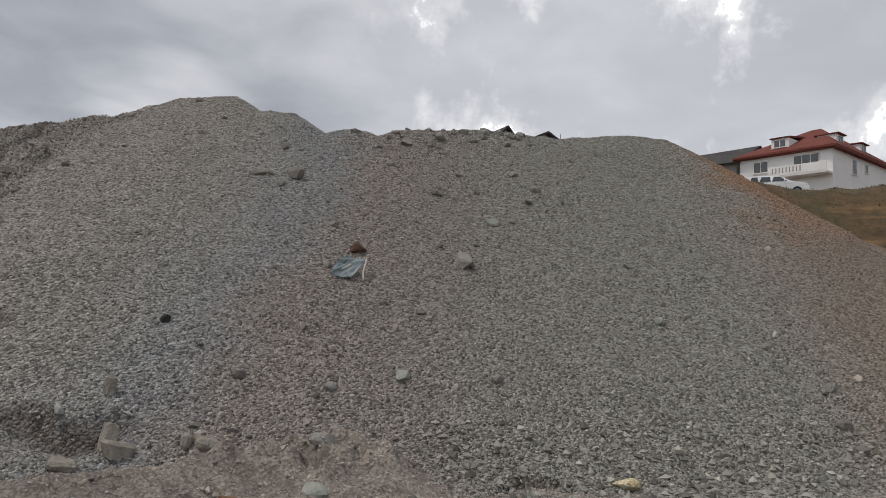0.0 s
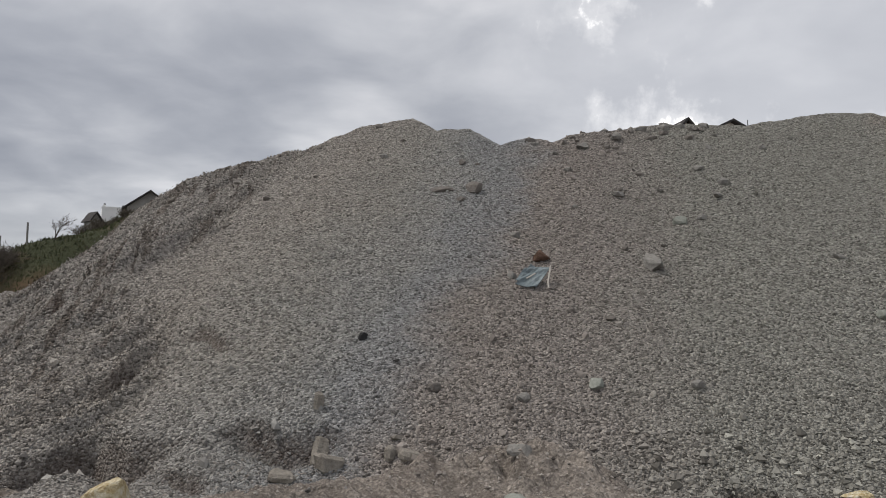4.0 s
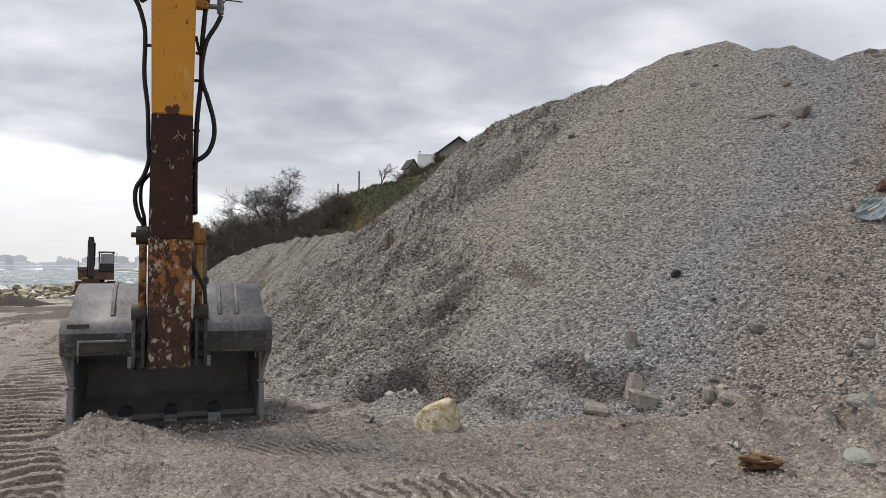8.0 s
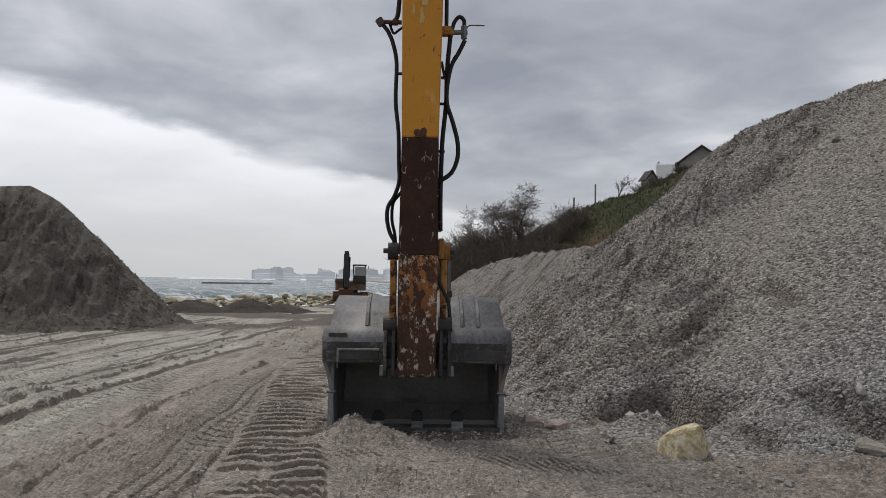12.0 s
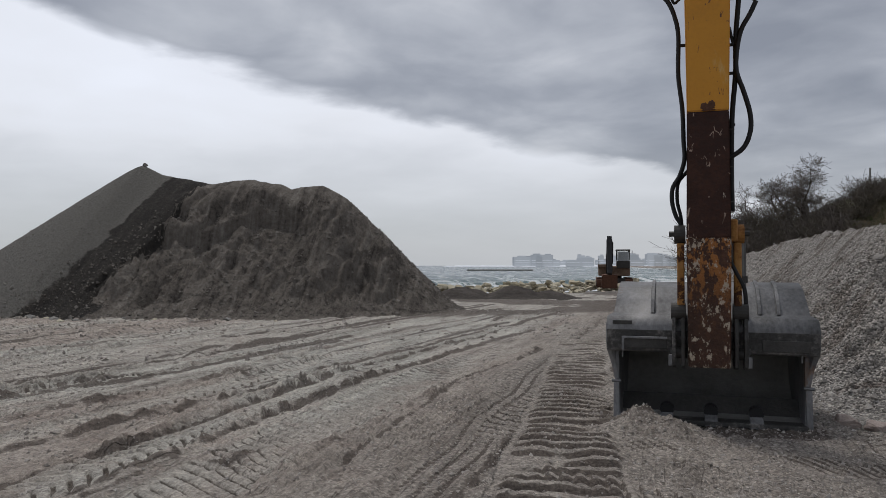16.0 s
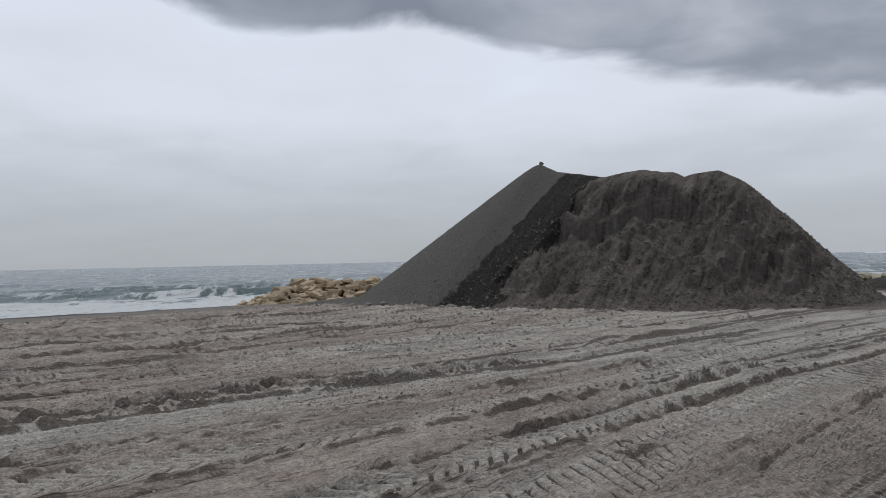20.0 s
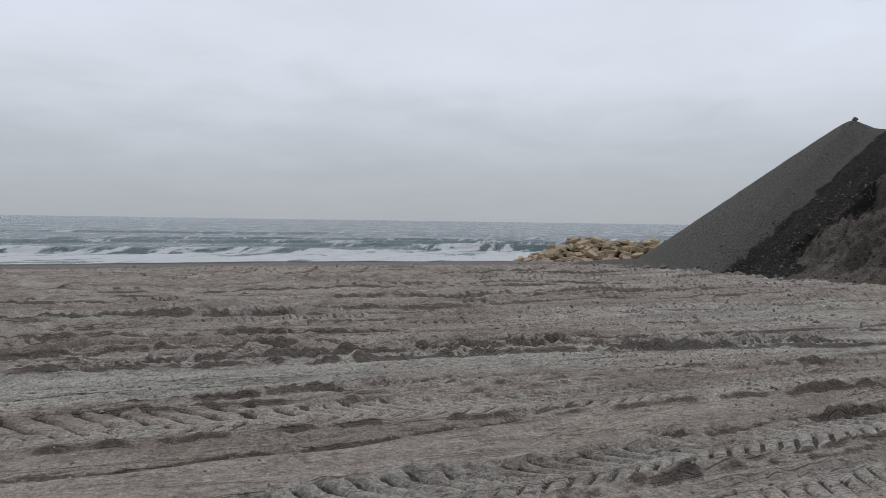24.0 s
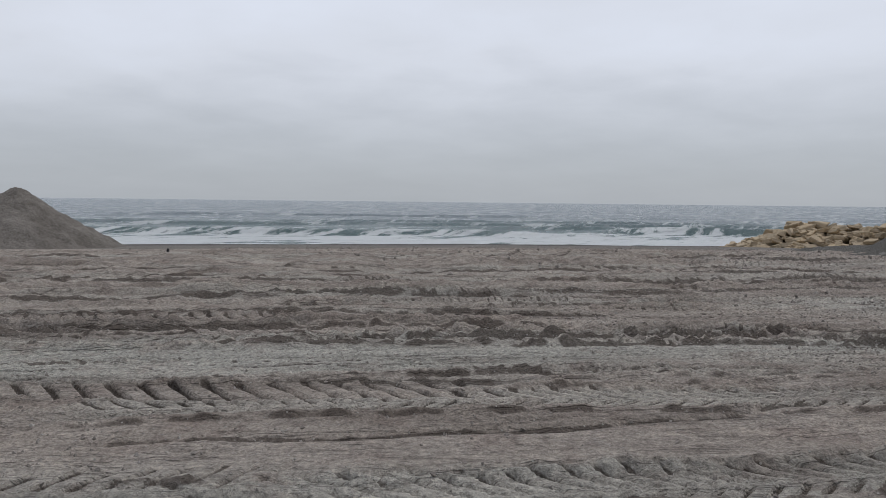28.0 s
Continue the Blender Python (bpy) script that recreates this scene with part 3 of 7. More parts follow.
def fractal(x, y, octaves=4, gain=0.5):
    """Layered noise about 0, within -1 to 1."""
    total, size, top = 0, 1.0, 0
    for k in range(octaves):
        total = total + size * (2 * wave_noise(x * 2 ** k + 17.3 * k, y * 2 ** k + 5.1 * k) - 1)
        top += size
        size *= gain
    return total / top


def along(x, y, points):
    """Distance to a broken line, and how far along it (0 to its number of legs) the nearest place lies."""
    best, where = np.full(np.shape(x), 1e9), np.zeros(np.shape(x))
    side = np.zeros(np.shape(x))
    for i, (a, b) in enumerate(zip(points[:-1], points[1:])):
        dx, dy = b[0] - a[0], b[1] - a[1]
        k = np.clip(((x - a[0]) * dx + (y - a[1]) * dy) / (dx * dx + dy * dy), 0, 1)
        d = np.hypot(x - a[0] - k * dx, y - a[1] - k * dy)
        near = d < best
        best, where = np.where(near, d, best), np.where(near, i + k, where)
        side = np.where(near, np.sign(dx * (y - a[1]) - dy * (x - a[0])), side)
    return best, where, side


def mesh_object(name, verts, faces, mat=None, parent=None, smooth=False):
    """An object from arrays of corners and of faces with equal numbers of corners."""
    me = bpy.data.meshes.new(name)
    verts, faces = np.asarray(verts, np.float32), np.asarray(faces, np.int32)
    per = faces.shape[1]
    me.vertices.add(len(verts)), me.loops.add(faces.size), me.polygons.add(len(faces))
    me.vertices.foreach_set("co", verts.ravel())
    me.loops.foreach_set("vertex_index", faces.ravel())
    me.polygons.foreach_set("loop_start", np.arange(0, faces.size, per, dtype=np.int32))
    me.polygons.foreach_set("loop_total", np.full(len(faces), per, np.int32))
    me.polygons.foreach_set("use_smooth", np.full(len(faces), smooth))
    me.update(calc_edges=True)
    if mat:
        me.materials.append(mat)
    ob = new(name, me)
    if parent:
        ob.parent = parent
    return ob


def grid_sheet(name, xs, ys, height, mat, smooth=True, keep=None):
    """A sheet over a grid of xs by ys at height(x, y); keep(x, y, z) picks the faces that stay."""
    gx, gy = np.meshgrid(xs, ys, indexing="ij")
    gz = height(gx, gy)
    w = len(ys)
    i = (np.arange(len(xs) - 1)[:, None] * w + np.arange(w - 1)[None, :]).ravel()
    faces = np.stack([i, i + w, i + w + 1, i + 1], 1)
    verts = np.stack([gx.ravel(), gy.ravel(), gz.ravel()], 1)
    if keep is not None:
        ok = keep(gx, gy, gz).ravel()
        faces = faces[ok[faces].any(1)]
        used = np.unique(faces)
        back = np.zeros(len(verts), np.int64)
        back[used] = np.arange(len(used))
        verts, faces = verts[used], back[faces]
    return mesh_object(name, verts, faces, mat, smooth=smooth)


def split_sheet(ob, key, parts, label, category, attribute=None):
    """Takes a sheet apart into the loads that it was tipped in: key(x, y) gives the number of the part for each face."""
    me = ob.data
    v = np.empty(len(me.vertices) * 3, np.float32)
    me.vertices.foreach_get("co", v)
    v = v.reshape(-1, 3)
    f = np.empty(len(me.polygons) * 4, np.int32)
    me.loops.foreach_get("vertex_index", f)
    f = f.reshape(-1, 4)
    mid = v[f].mean(1).astype(float)
    kind = key(mid[:, 0], mid[:, 1])
    thing_name, mat = ob.name, me.materials[0]
    bpy.data.objects.remove(ob)
    t = new(thing_name)
    tagged(t, label, category)
    for k, (name, words) in enumerate(parts):
        some = f[kind == k]
        if not len(some):
            continue
        used = np.unique(some)
        back = np.zeros(len(v), np.int64)
        back[used] = np.arange(len(used))
        piece = mesh_object(name, v[used], back[some], mat, t, smooth=True)
        tagged(piece, words)
        if attribute:
            piece.data.attributes.new(attribute[0], "FLOAT", "POINT").data.foreach_set("value", attribute[1](v[used, 0].astype(float), v[used, 1].astype(float)).astype(np.float32))
    return t


def stone_shapes():
    """Corners and faces of a twenty-sided stone and of an eight-sided one."""
    bm = bmesh.new()
    bmesh.ops.create_icosphere(bm, subdivisions=1, radius=1)
    big = np.array([v.co[:] for v in bm.verts]), np.array([[v.index for v in f.verts] for f in bm.faces])
    bm.free()
    small = np.array([(1, 0, 0), (-1, 0, 0), (0, 1, 0), (0, -1, 0), (0, 0, 1), (0, 0, -1)], float), np.array([(0, 2, 4), (2, 1, 4), (1, 3, 4), (3, 0, 4), (2, 0, 5), (1, 2, 5), (3, 1, 5), (0, 3, 5)])
    return big, small


BIG_STONE, SMALL_STONE = stone_shapes()


def scatter(name, places, sizes, mat, seed, big=False, flat=0.9):
    """Many small stones, joined in one mesh: places (n, 3), sizes (n)."""
    rng = np.random.RandomState(seed)
    base, tris = BIG_STONE if big else SMALL_STONE
    count = len(places)
    v = base[None] * (1 + rng.uniform(-0.35, 0.35, (count, len(base), 1)))
    v = v * rng.uniform(0.6, 1.25, (count, 1, 3)) * np.array([1, 1, flat])
    turn = rng.uniform(0, 2 * np.pi, (count, 1))
    c, s = np.cos(turn), np.sin(turn)
    tip = rng.uniform(-0.6, 0.6, (count, 1))
    x, y, z = v[..., 0], v[..., 1], v[..., 2]
    y, z = y * np.cos(tip) - z * np.sin(tip), y * np.sin(tip) + z * np.cos(tip)
    x, y = x * c - y * s, x * s + y * c
    v = np.stack([x, y, z], -1) * sizes[:, None, None] + places[:, None, :]
    f = tris[None] + (np.arange(count) * len(base))[:, None, None]
    return mesh_object(name, v.reshape(-1, 3), f.reshape(-1, 3), mat)


def part(name, bm, mat, parent, label="", smooth=False):
    """Links a bmesh as one mesh object under a thing or a part."""
    me = bpy.data.meshes.new(name)
    bm.normal_update()
    for f in bm.faces:
        f.smooth = smooth
    bm.to_mesh(me)
    bm.free()
    me.materials.append(mat)
    ob = new(name, me)
    ob.parent = parent
    if label:
        tagged(ob, label)
    return ob


def thing(name, m, label, category, group="", kind=""):
    ob = new(name)
    ob.matrix_world = m
    ob.empty_display_size = 0.1
    return tagged(ob, label, category, group, kind)


def box(sx, sy, sz, at=(0, 0, 0), bevel=0.0, turn=None, bm=None, taper=None):
    """A box of full sizes about its centre; taper: the top's scale in x and y."""
    bm = bm or bmesh.new()
    made = bmesh.ops.create_cube(bm, size=1.0)["verts"]
    for v in made:
        if taper and v.co.z > 0:
            v.co.x *= taper[0]
            v.co.y *= taper[1]
        v.co = Vector((v.co.x * sx, v.co.y * sy, v.co.z * sz))
    if bevel:
        edges = list({e for v in made for e in v.link_edges})
        made = list({v for f in bmesh.ops.bevel(bm, geom=edges, offset=bevel, segments=2, affect="EDGES", profile=0.5)["faces"] for v in f.verts} | {v for v in made if v.is_valid})
    m = Matrix.Translation(at) @ (turn or Matrix())
    for v in made:
        v.co = m @ v.co
    return bm


def rod(a, b, r0, r1=None, sides=12, bm=None):
    """A round bar from a to b."""
    bm = bm or bmesh.new()
    a, b = Vector(a), Vector(b)
    way = b - a
    m = Matrix.Translation((a + b) / 2) @ way.to_track_quat("Z", "Y").to_matrix().to_4x4()
    bmesh.ops.create_cone(bm, cap_ends=True, segments=sides, radius1=r0, radius2=r0 if r1 is None else r1, depth=way.length, matrix=m)
    return bm


def prism(profile, width, bm=None, axis="x", at=0.0):
    """A closed outline of (depth, height) drawn out to a width along x, centred."""
    bm = bm or bmesh.new()
    ends = []
    for s in (-0.5, 0.5):
        ends.append([bm.verts.new((at + s * width, d, z)) for d, z in profile])
    k = len(profile)
    for i in range(k):
        bm.faces.new((ends[0][i], ends[0][(i + 1) % k], ends[1][(i + 1) % k], ends[1][i]))
    bm.faces.new(ends[0][::-1]), bm.faces.new(ends[1])
    bmesh.ops.recalc_face_normals(bm, faces=bm.faces[:])
    return bm


def hose(points, r, bm=None, sides=8, steps=8):
    """A bent tube through points (a smooth curve)."""
    bm = bm or bmesh.new()
    p = [Vector(q) for q in points]
    p = [2 * p[0] - p[1]] + p + [2 * p[-1] - p[-2]]
    line = []
    for i in range(1, len(p) - 2):
        for k in range(steps):
            t = k / steps
            line.append(0.5 * (2 * p[i] + (p[i + 1] - p[i - 1]) * t + (2 * p[i - 1] - 5 * p[i] + 4 * p[i + 1] - p[i + 2]) * t * t + (3 * p[i] - p[i - 1] - 3 * p[i + 1] + p[i + 2]) * t ** 3))
    line.append(p[-2])
    rings = []
    for i, q in enumerate(line):
        way = (line[min(i + 1, len(line) - 1)] - line[max(i - 1, 0)]).normalized()
        side = way.cross(Vector((0.3, 1, 0.2))).normalized()
        other = way.cross(side)
        rings.append([bm.verts.new(q + r * (math.cos(a) * side + math.sin(a) * other)) for a in (2 * math.pi * j / sides for j in range(sides))])
    for a, b in zip(rings, rings[1:]):
        for j in range(sides):
            bm.faces.new((a[j], a[(j + 1) % sides], b[(j + 1) % sides], b[j]))
    bm.faces.new(rings[0][::-1]), bm.faces.new(rings[-1])
    return bm


def rock(size, seed, cuts=2, rough=0.25, facets=0):
    """A bmesh rock about its base: size is its full width, depth and height."""
    rng = random.Random(seed)
    bm = bmesh.new()
    bmesh.ops.create_icosphere(bm, subdivisions=cuts, radius=0.5)
    shift = Vector((rng.uniform(0, 50), rng.uniform(0, 50), rng.uniform(0, 50)))
    planes = [(Vector((rng.gauss(0, 1), rng.gauss(0, 1), rng.gauss(0, 1))).normalized(), rng.uniform(0.25, 0.40)) for _ in range(facets)]
    for v in bm.verts:
        d = v.co.normalized()
        v.co *= 1 + rough * (noise.noise(d * 1.6 + shift) + 0.5 * noise.noise(d * 4 + shift))
        for way, far in planes:
            over = v.co.dot(way) - far
            if over > 0:
                v.co -= way * over
        v.co = Vector((v.co.x * size[0], v.co.y * size[1], max(v.co.z, -0.32) * size[2] + 0.32 * size[2]))
    return bm


def one_rock(name, place, size, mat, label, category="rock", seed=1, turn=0, group="", cuts=2, rough=0.3, facets=5):
    ob = part(name, rock(size, seed, cuts, rough, facets), mat, None)
    ob.matrix_world = pose(*place, rz=turn)
    return tagged(ob, label, category, group)


def chunk(size, seed, jitter=0.22, bevel=0.03):
    """A broken angular lump: a box with shifted corners and chipped edges, standing on its base."""
    rng = random.Random(seed)
    bm = bmesh.new()
    for v in bmesh.ops.create_cube(bm, size=1.0)["verts"]:
        v.co = Vector(((v.co.x + rng.uniform(-jitter, jitter)) * size[0], (v.co.y + rng.uniform(-jitter, jitter)) * size[1], (v.co.z + 0.5 + rng.uniform(-jitter, jitter) * (v.co.z > 0)) * size[2]))
    bmesh.ops.bevel(bm, geom=bm.edges[:], offset=bevel, segments=1, affect="EDGES")
    bmesh.ops.triangulate(bm, faces=bm.faces[:])
    bmesh.ops.subdivide_edges(bm, edges=bm.edges[:], cuts=2, use_grid_fill=True)
    for v in bm.verts:
        v.co += 0.05 * min(size) * Vector((noise.noise(v.co * 14), noise.noise(v.co * 14 + Vector((9, 0, 0))), noise.noise(v.co * 14 + Vector((0, 9, 0)))))
    return bm


def one_chunk(name, place, size, mat, label, category, seed, turn=(0, 0, 0), group=""):
    ob = part(name, chunk(size, seed), mat, None)
    ob.matrix_world = pose(*place, *turn)
    return tagged(ob, label, category, group)

# ---- the land: yard, beach, hill in one sheet ----
SHORE = [(700, -700), (60, -108), (-8, -46), (-20.5, -35), (-33, -24), (-43, -12.5), (-49, -2), (-50, 15), (-50, 30), (-56, 50), (-75, 90), (-160, 190), (-900, 760)]


def toe(x):
    return np.interp(x, [-60, -34, -30, -26, -21, -16, -5, 10, 25, 45, 90], [60, 38, 29, 25, 25.5, 28, 31, 33, 30, 24, 15])


def hill_top(x):
    return np.interp(x, [-45, -34, -30, -27, -24, -21, -17, -10, 0, 25, 60], [0, 0.3, 1.5, 3.3, 4.4, 5.7, 7.2, 8.9, 10.0, 10.1, 9.9])


def land_shape(x, y):
    """Height without ruts."""
    d, _, side = along(x, y, SHORE)
    inland = -side * d
    z = np.interp(inland, [-200, -30, 0, 17, 24], [-6, -3.2, -0.8, -0.04, 0.0])
    edge = y - toe(x) + 1.2 * fractal(x * 0.25, y * 0.25, 3)
    rise = hill_top(x) * (ramp01(edge, 0, 9) + 0.006 * np.clip(edge - 9, 0, 60) + 0.040 * ramp01(-x, 14, 18) * np.clip(edge - 9, 0, 9)) + 0.5 * ramp01(edge, 1, 8) * fractal(x * 0.5 + 9, y * 0.5, 4)
    z = z + np.where(edge > 0, rise, 0)
    # the hillside with the houses goes on rising along the coast
    slope = np.clip(0.3121 * x + 0.3022 * y +2.10, 0, 20) * ramp01(y, 74, 90) * ramp01(inland, 12, 40) * ramp01(-x, 20, 40)
    return np.where(slope > 0.5, np.maximum(z, slope), z)


def ridged(x, y, octaves=3):
    """Sharp crests, 0 to 1."""
    return 1 - np.abs(fractal(x, y, octaves, 0.45)) * 2.2


# single passes of wheels and tracks over the yard: tread, line of (u, v), half width, pitch, depth, damp (how dark
# groove shade is painted)
# (u runs along the way of driving, v across it)
MAIN_PASSES = [
    ("ribs", ((-9, -11.2), (-1.4, -11.0), (3.5, -10.2), (12, -9.4)), 0.30, 0.085, 0.030, 0.75),
    ("plain", ((-9, -9.7), (-3.4, -9.48), (-1.3, -9.4), (3, -9.2)), 0.16, 0.2, 0.075, 1.0),
    ("lug", ((-9, -10.2), (0, -9.9), (6, -9.6), (14, -8.9)), 0.24, 0.21, 0.030, 0.7),
    ("ribs", ((-8, -7.95), (-0.3, -7.75), (3, -7.6), (9, -7.2), (20, -6.2)), 0.34, 0.095, 0.018, 0.0),
    ("ribs", ((-8, -7.35), (0, -7.2), (6, -7.0), (16, -6.4), (24, -5.7)), 0.24, 0.080, 0.016, 0.0),
    ("chevron", ((-2, -6.0), (1, -6.0), (5, -5.7), (12, -5.3), (20, -4.9)), 0.27, 0.17, 0.026, 0.25),
    ("chevron", ((-3, -4.0), (1, -4.15), (4.4, -4.4), (9, -4.4), (18, -3.8)), 0.24, 0.16, 0.034, 0.4),
    ("lug", ((0, -3.2), (5, -3.4), (8.7, -3.5), (13, -3.1), (20, -2.6)), 0.34, 0.15, 0.028, 0.45),
    ("plain", ((-1, -8.2), (1, -8.55), (2.8, -8.6), (4.5, -8.42), (5.8, -7.75), (7.1, -7.6), (9, -7.4)), 0.11, 0.2, 0.085, 1.0),
    ("cleat", ((-1.5, -8.42), (1.3, -8.17), (4, -7.96), (6, -7.75), (9, -7.0), (15, -6.8)), 0.055, 0.09, 0.035, 0.8),
    ("lug", ((-5, -6.78), (-2.3, -6.6), (-0.3, -6.42), (1.6, -6.30)), 0.27, 0.245, 0.055, 0.6),
    ("lug", ((-2.2, -4.6), (-0.7, -4.66), (0.3, -4.7)), 0.18, 0.19, 0.03, 0.6),
]
# lines of crumbs squeezed up between two passes: line of (u, v), height, width
CRUMB_LINES = [
    (((-1.5, -5.3), (-0.7, -5.38), (-0.2, -5.32), (0.6, -5.40), (1.6, -5.38), (2.8, -5.5), (3.9, -5.8)), 0.060, 0.055),
    (((3.0, -4.72), (4.6, -4.72), (5.8, -4.63), (7.7, -4.75), (10, -4.65), (18, -4.1)), 0.070, 0.060),
    (((4.2, -4.17), (5.9, -4.20), (9, -4.1), (14, -3.7)), 0.055, 0.045),
    (((0.4, -6.96), (1.65, -6.98), (2.3, -6.88), (4, -6.7)), 0.065, 0.085),
    (((-9, -10.55), (-2, -10.5), (4, -9.9)), 0.050, 0.08),
    (((-9, -12.6), (0, -12.2), (9, -11.2)), 0.050, 0.09),
    (((-10, -14.6), (0, -14.3), (12, -13.2)), 0.055, 0.12),
    (((5, -2.75), (9, -2.95), (14, -2.6)), 0.050, 0.06),
    (((-4, -8.85), (0, -8.95), (4, -8.95), (7, -8.4)), 0.050, 0.06),
]
# loose clumps: u, v, radius along and across, height
CLUMPS = [(6.85, -6.3, 0.55, 0.22, 0.09), (9.1, -5.85, 0.45, 0.2, 0.10), (5.2, -3.5, 0.35, 0.16, 0.09), (4.85, -8.35, 0.4, 0.16, 0.11), (-0.7, -4.5, 0.35, 0.14, 0.07), (1.8, -6.95, 0.7, 0.13, 0.07), (13.2, -6.6, 0.6, 0.3, 0.10), (7.5, -9.3, 0.5, 0.2, 0.08), (3.4, -8.75, 0.5, 0.12, 0.06)]


def all_passes():
    """Many older passes first, the fresh ones last."""
    rng = np.random.RandomState(12)
    made = []
    for k in range(80):
        at, u0, size = rng.uniform(-20, 2.2), rng.uniform(-12, 14), rng.uniform(6, 26)
        bend, lean = rng.uniform(-0.01, 0.06), rng.uniform(-0.03, 0.03)
        kind = rng.choice(["ribs", "ribs", "lug", "chevron", "plain", "cleat"])
        half = rng.uniform(0.16, 0.30) if kind != "cleat" else rng.uniform(0.06, 0.2)
        pitch = {"ribs": rng.uniform(0.10, 0.19), "cleat": rng.uniform(0.10, 0.16)}.get(kind, rng.uniform(0.15, 0.24))
        line = tuple((q, at + lean * (q - u0) + bend * max(q - 5, 0)) for q in (u0, u0 + size * 0.35, u0 + size * 0.7, u0 + size))
        made.append((kind, line, half, pitch, rng.uniform(0.016, 0.042), max(0.0, rng.uniform(-0.5, 0.8))))
    return made + MAIN_PASSES


def crumble(u, v, seed, scale=1.0):
    return np.clip(0.8 + 0.8 * fractal(u * 6 * scale + seed, v * 12 * scale + seed, 2), 0.0, 1.5)


def ruts(x, y):
    """The yard as machines have driven over it, pass upon pass.
    Gives the height, how dark the earth is (freshly turned, plus painted shade of the ruts), how hard it is rolled, and
    the place along and across the way of driving."""
    full = np.shape(x)
    x, y = np.ravel(x), np.ravel(y)
    u = -0.71 * x + 0.70 * y
    v = 0.70 * x + 0.71 * y
    wide_wave = fractal(x * 0.25 + 3, y * 0.25, 2)
    w = v + 0.10 * wide_wave
    reach = np.hypot(x, y)
    near_by = 1 - ramp01(reach, 7, 15)
    loose = np.clip(0.45 + 1.3 * fractal(u * 0.25 + 7, w * 0.7, 3) + 0.5 * ramp01(-w, 9, 12), 0.05, 1.2)
    z = 0.03 * fractal(u * 0.3, w * 1.2, 3) + loose * (0.040 * (ridged(u * 2.2 + 3, w * 6.0, 3) - 0.5) + near_by * 0.045 * (ridged(u * 5.5, w * 10, 2) - 0.5) + near_by * 0.030 * (ridged(u * 11 + 5, w * 17, 2) - 0.5) + (1 - near_by) * 0.09 * (ridged(u * 0.7 + 9, w * 2.2, 3) - 0.45))
    turned = 0.32 * ramp01(fractal(u * 0.4 + 2, w * 1.6, 3), 0.05, 0.4)
    crust = np.zeros(len(u))
    yard = (np.abs(u - 4) < 34) & (w > -22) & (w < 4)
    for n, (kind, line, half, pitch, deep, damp) in enumerate(all_passes()):
        us, vs = [p[0] for p in line], [p[1] for p in line]
        near = np.flatnonzero(yard & (u > us[0]) & (u < us[-1]) & (np.abs(w - np.interp(u, us, vs)) < 1.5 * half + 0.15))
        if not len(near):
            continue
        a, b = u[near], w[near]
        c = b - np.interp(a, us, vs) - 0.035 * np.sin(a * 0.9 + n) - 0.02 * np.sin(a * 2.3 + 2 * n)
        ends = ramp01(a, us[0], us[0] + 0.8) * ramp01(-a, -us[-1], 0.8 - us[-1])
        worn = np.clip(0.9 + 0.9 * fractal(a * 0.7 + n, b * 1.5, 2), 0.35 if n >= 80 else 0.1, 1.3)
        inside = ramp01(half - np.abs(c) + 0.02 * np.sin(a * 17 + n), 0.0, 0.035) * ends
        jig = 0.18 * fractal(a * 1.3 + n, b * 2, 2)
        if kind in ("lug", "chevron"):
            lean = (0.6 if n % 2 else -0.6) * c if kind == "lug" else 1.1 * np.abs(c)
            s = ((a + lean) / pitch + jig) % 1.0
            groove = ramp01(s, 0.0, 0.10) * (1 - ramp01(s, 0.26, 0.40))
            groove = groove * (1.0 if kind == "lug" else ramp01(np.abs(c), 0.015, 0.04))
        elif kind == "ribs":
            s = (c / pitch + 0.5 * jig) % 1.0
            groove = ramp01(s, 0.0, 0.14) * (1 - ramp01(s, 0.34, 0.50)) * (0.75 + 0.25 * np.sin(a * 70))
        elif kind == "cleat":
            s = (a / pitch + jig) % 1.0
            groove = ramp01(s, 0.0, 0.15) * (1 - ramp01(s, 0.40, 0.60))
        else:
            groove = np.exp(-(c / (0.55 * half)) ** 2)
        fade = 1 - 0.9 * ramp01(reach[near], 9 if kind != "ribs" else 7, 17)
        groove = groove * fade if kind != "plain" else groove
        press = inside * (0.8 if n >= 80 else 0.55) * (1.0 if kind != "plain" else 0.5)
        z[near] = z[near] * (1 - press) - inside * worn * deep * (1.35 * groove + 0.15)
        # the grooves' shade goes into the colour along with the fresh earth
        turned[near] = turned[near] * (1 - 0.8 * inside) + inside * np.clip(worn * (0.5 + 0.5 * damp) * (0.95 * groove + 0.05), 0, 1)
        crust[near] = crust[near] * (1 - inside) + inside * (0.9 if damp < 0.5 else 0.15) * worn
        broad = 0.030 + 0.004 * reach[near]
        crumbs = 1 + (crumble(a, b, n) - 1) * fade
        lip = np.exp(-((np.abs(c) - 1.12 * half) / broad) ** 2) * ends * crumbs
        lip = lip * (0.3 if kind == "lug" and n >= 80 else 1.0)
        z[near] += 1.0 * deep * lip + 0.010 * lip
        # one flank of each lip is painted dark, as its shaded side
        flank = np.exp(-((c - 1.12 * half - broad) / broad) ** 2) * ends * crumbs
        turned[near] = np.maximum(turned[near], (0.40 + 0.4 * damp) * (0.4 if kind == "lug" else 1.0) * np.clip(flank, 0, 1))
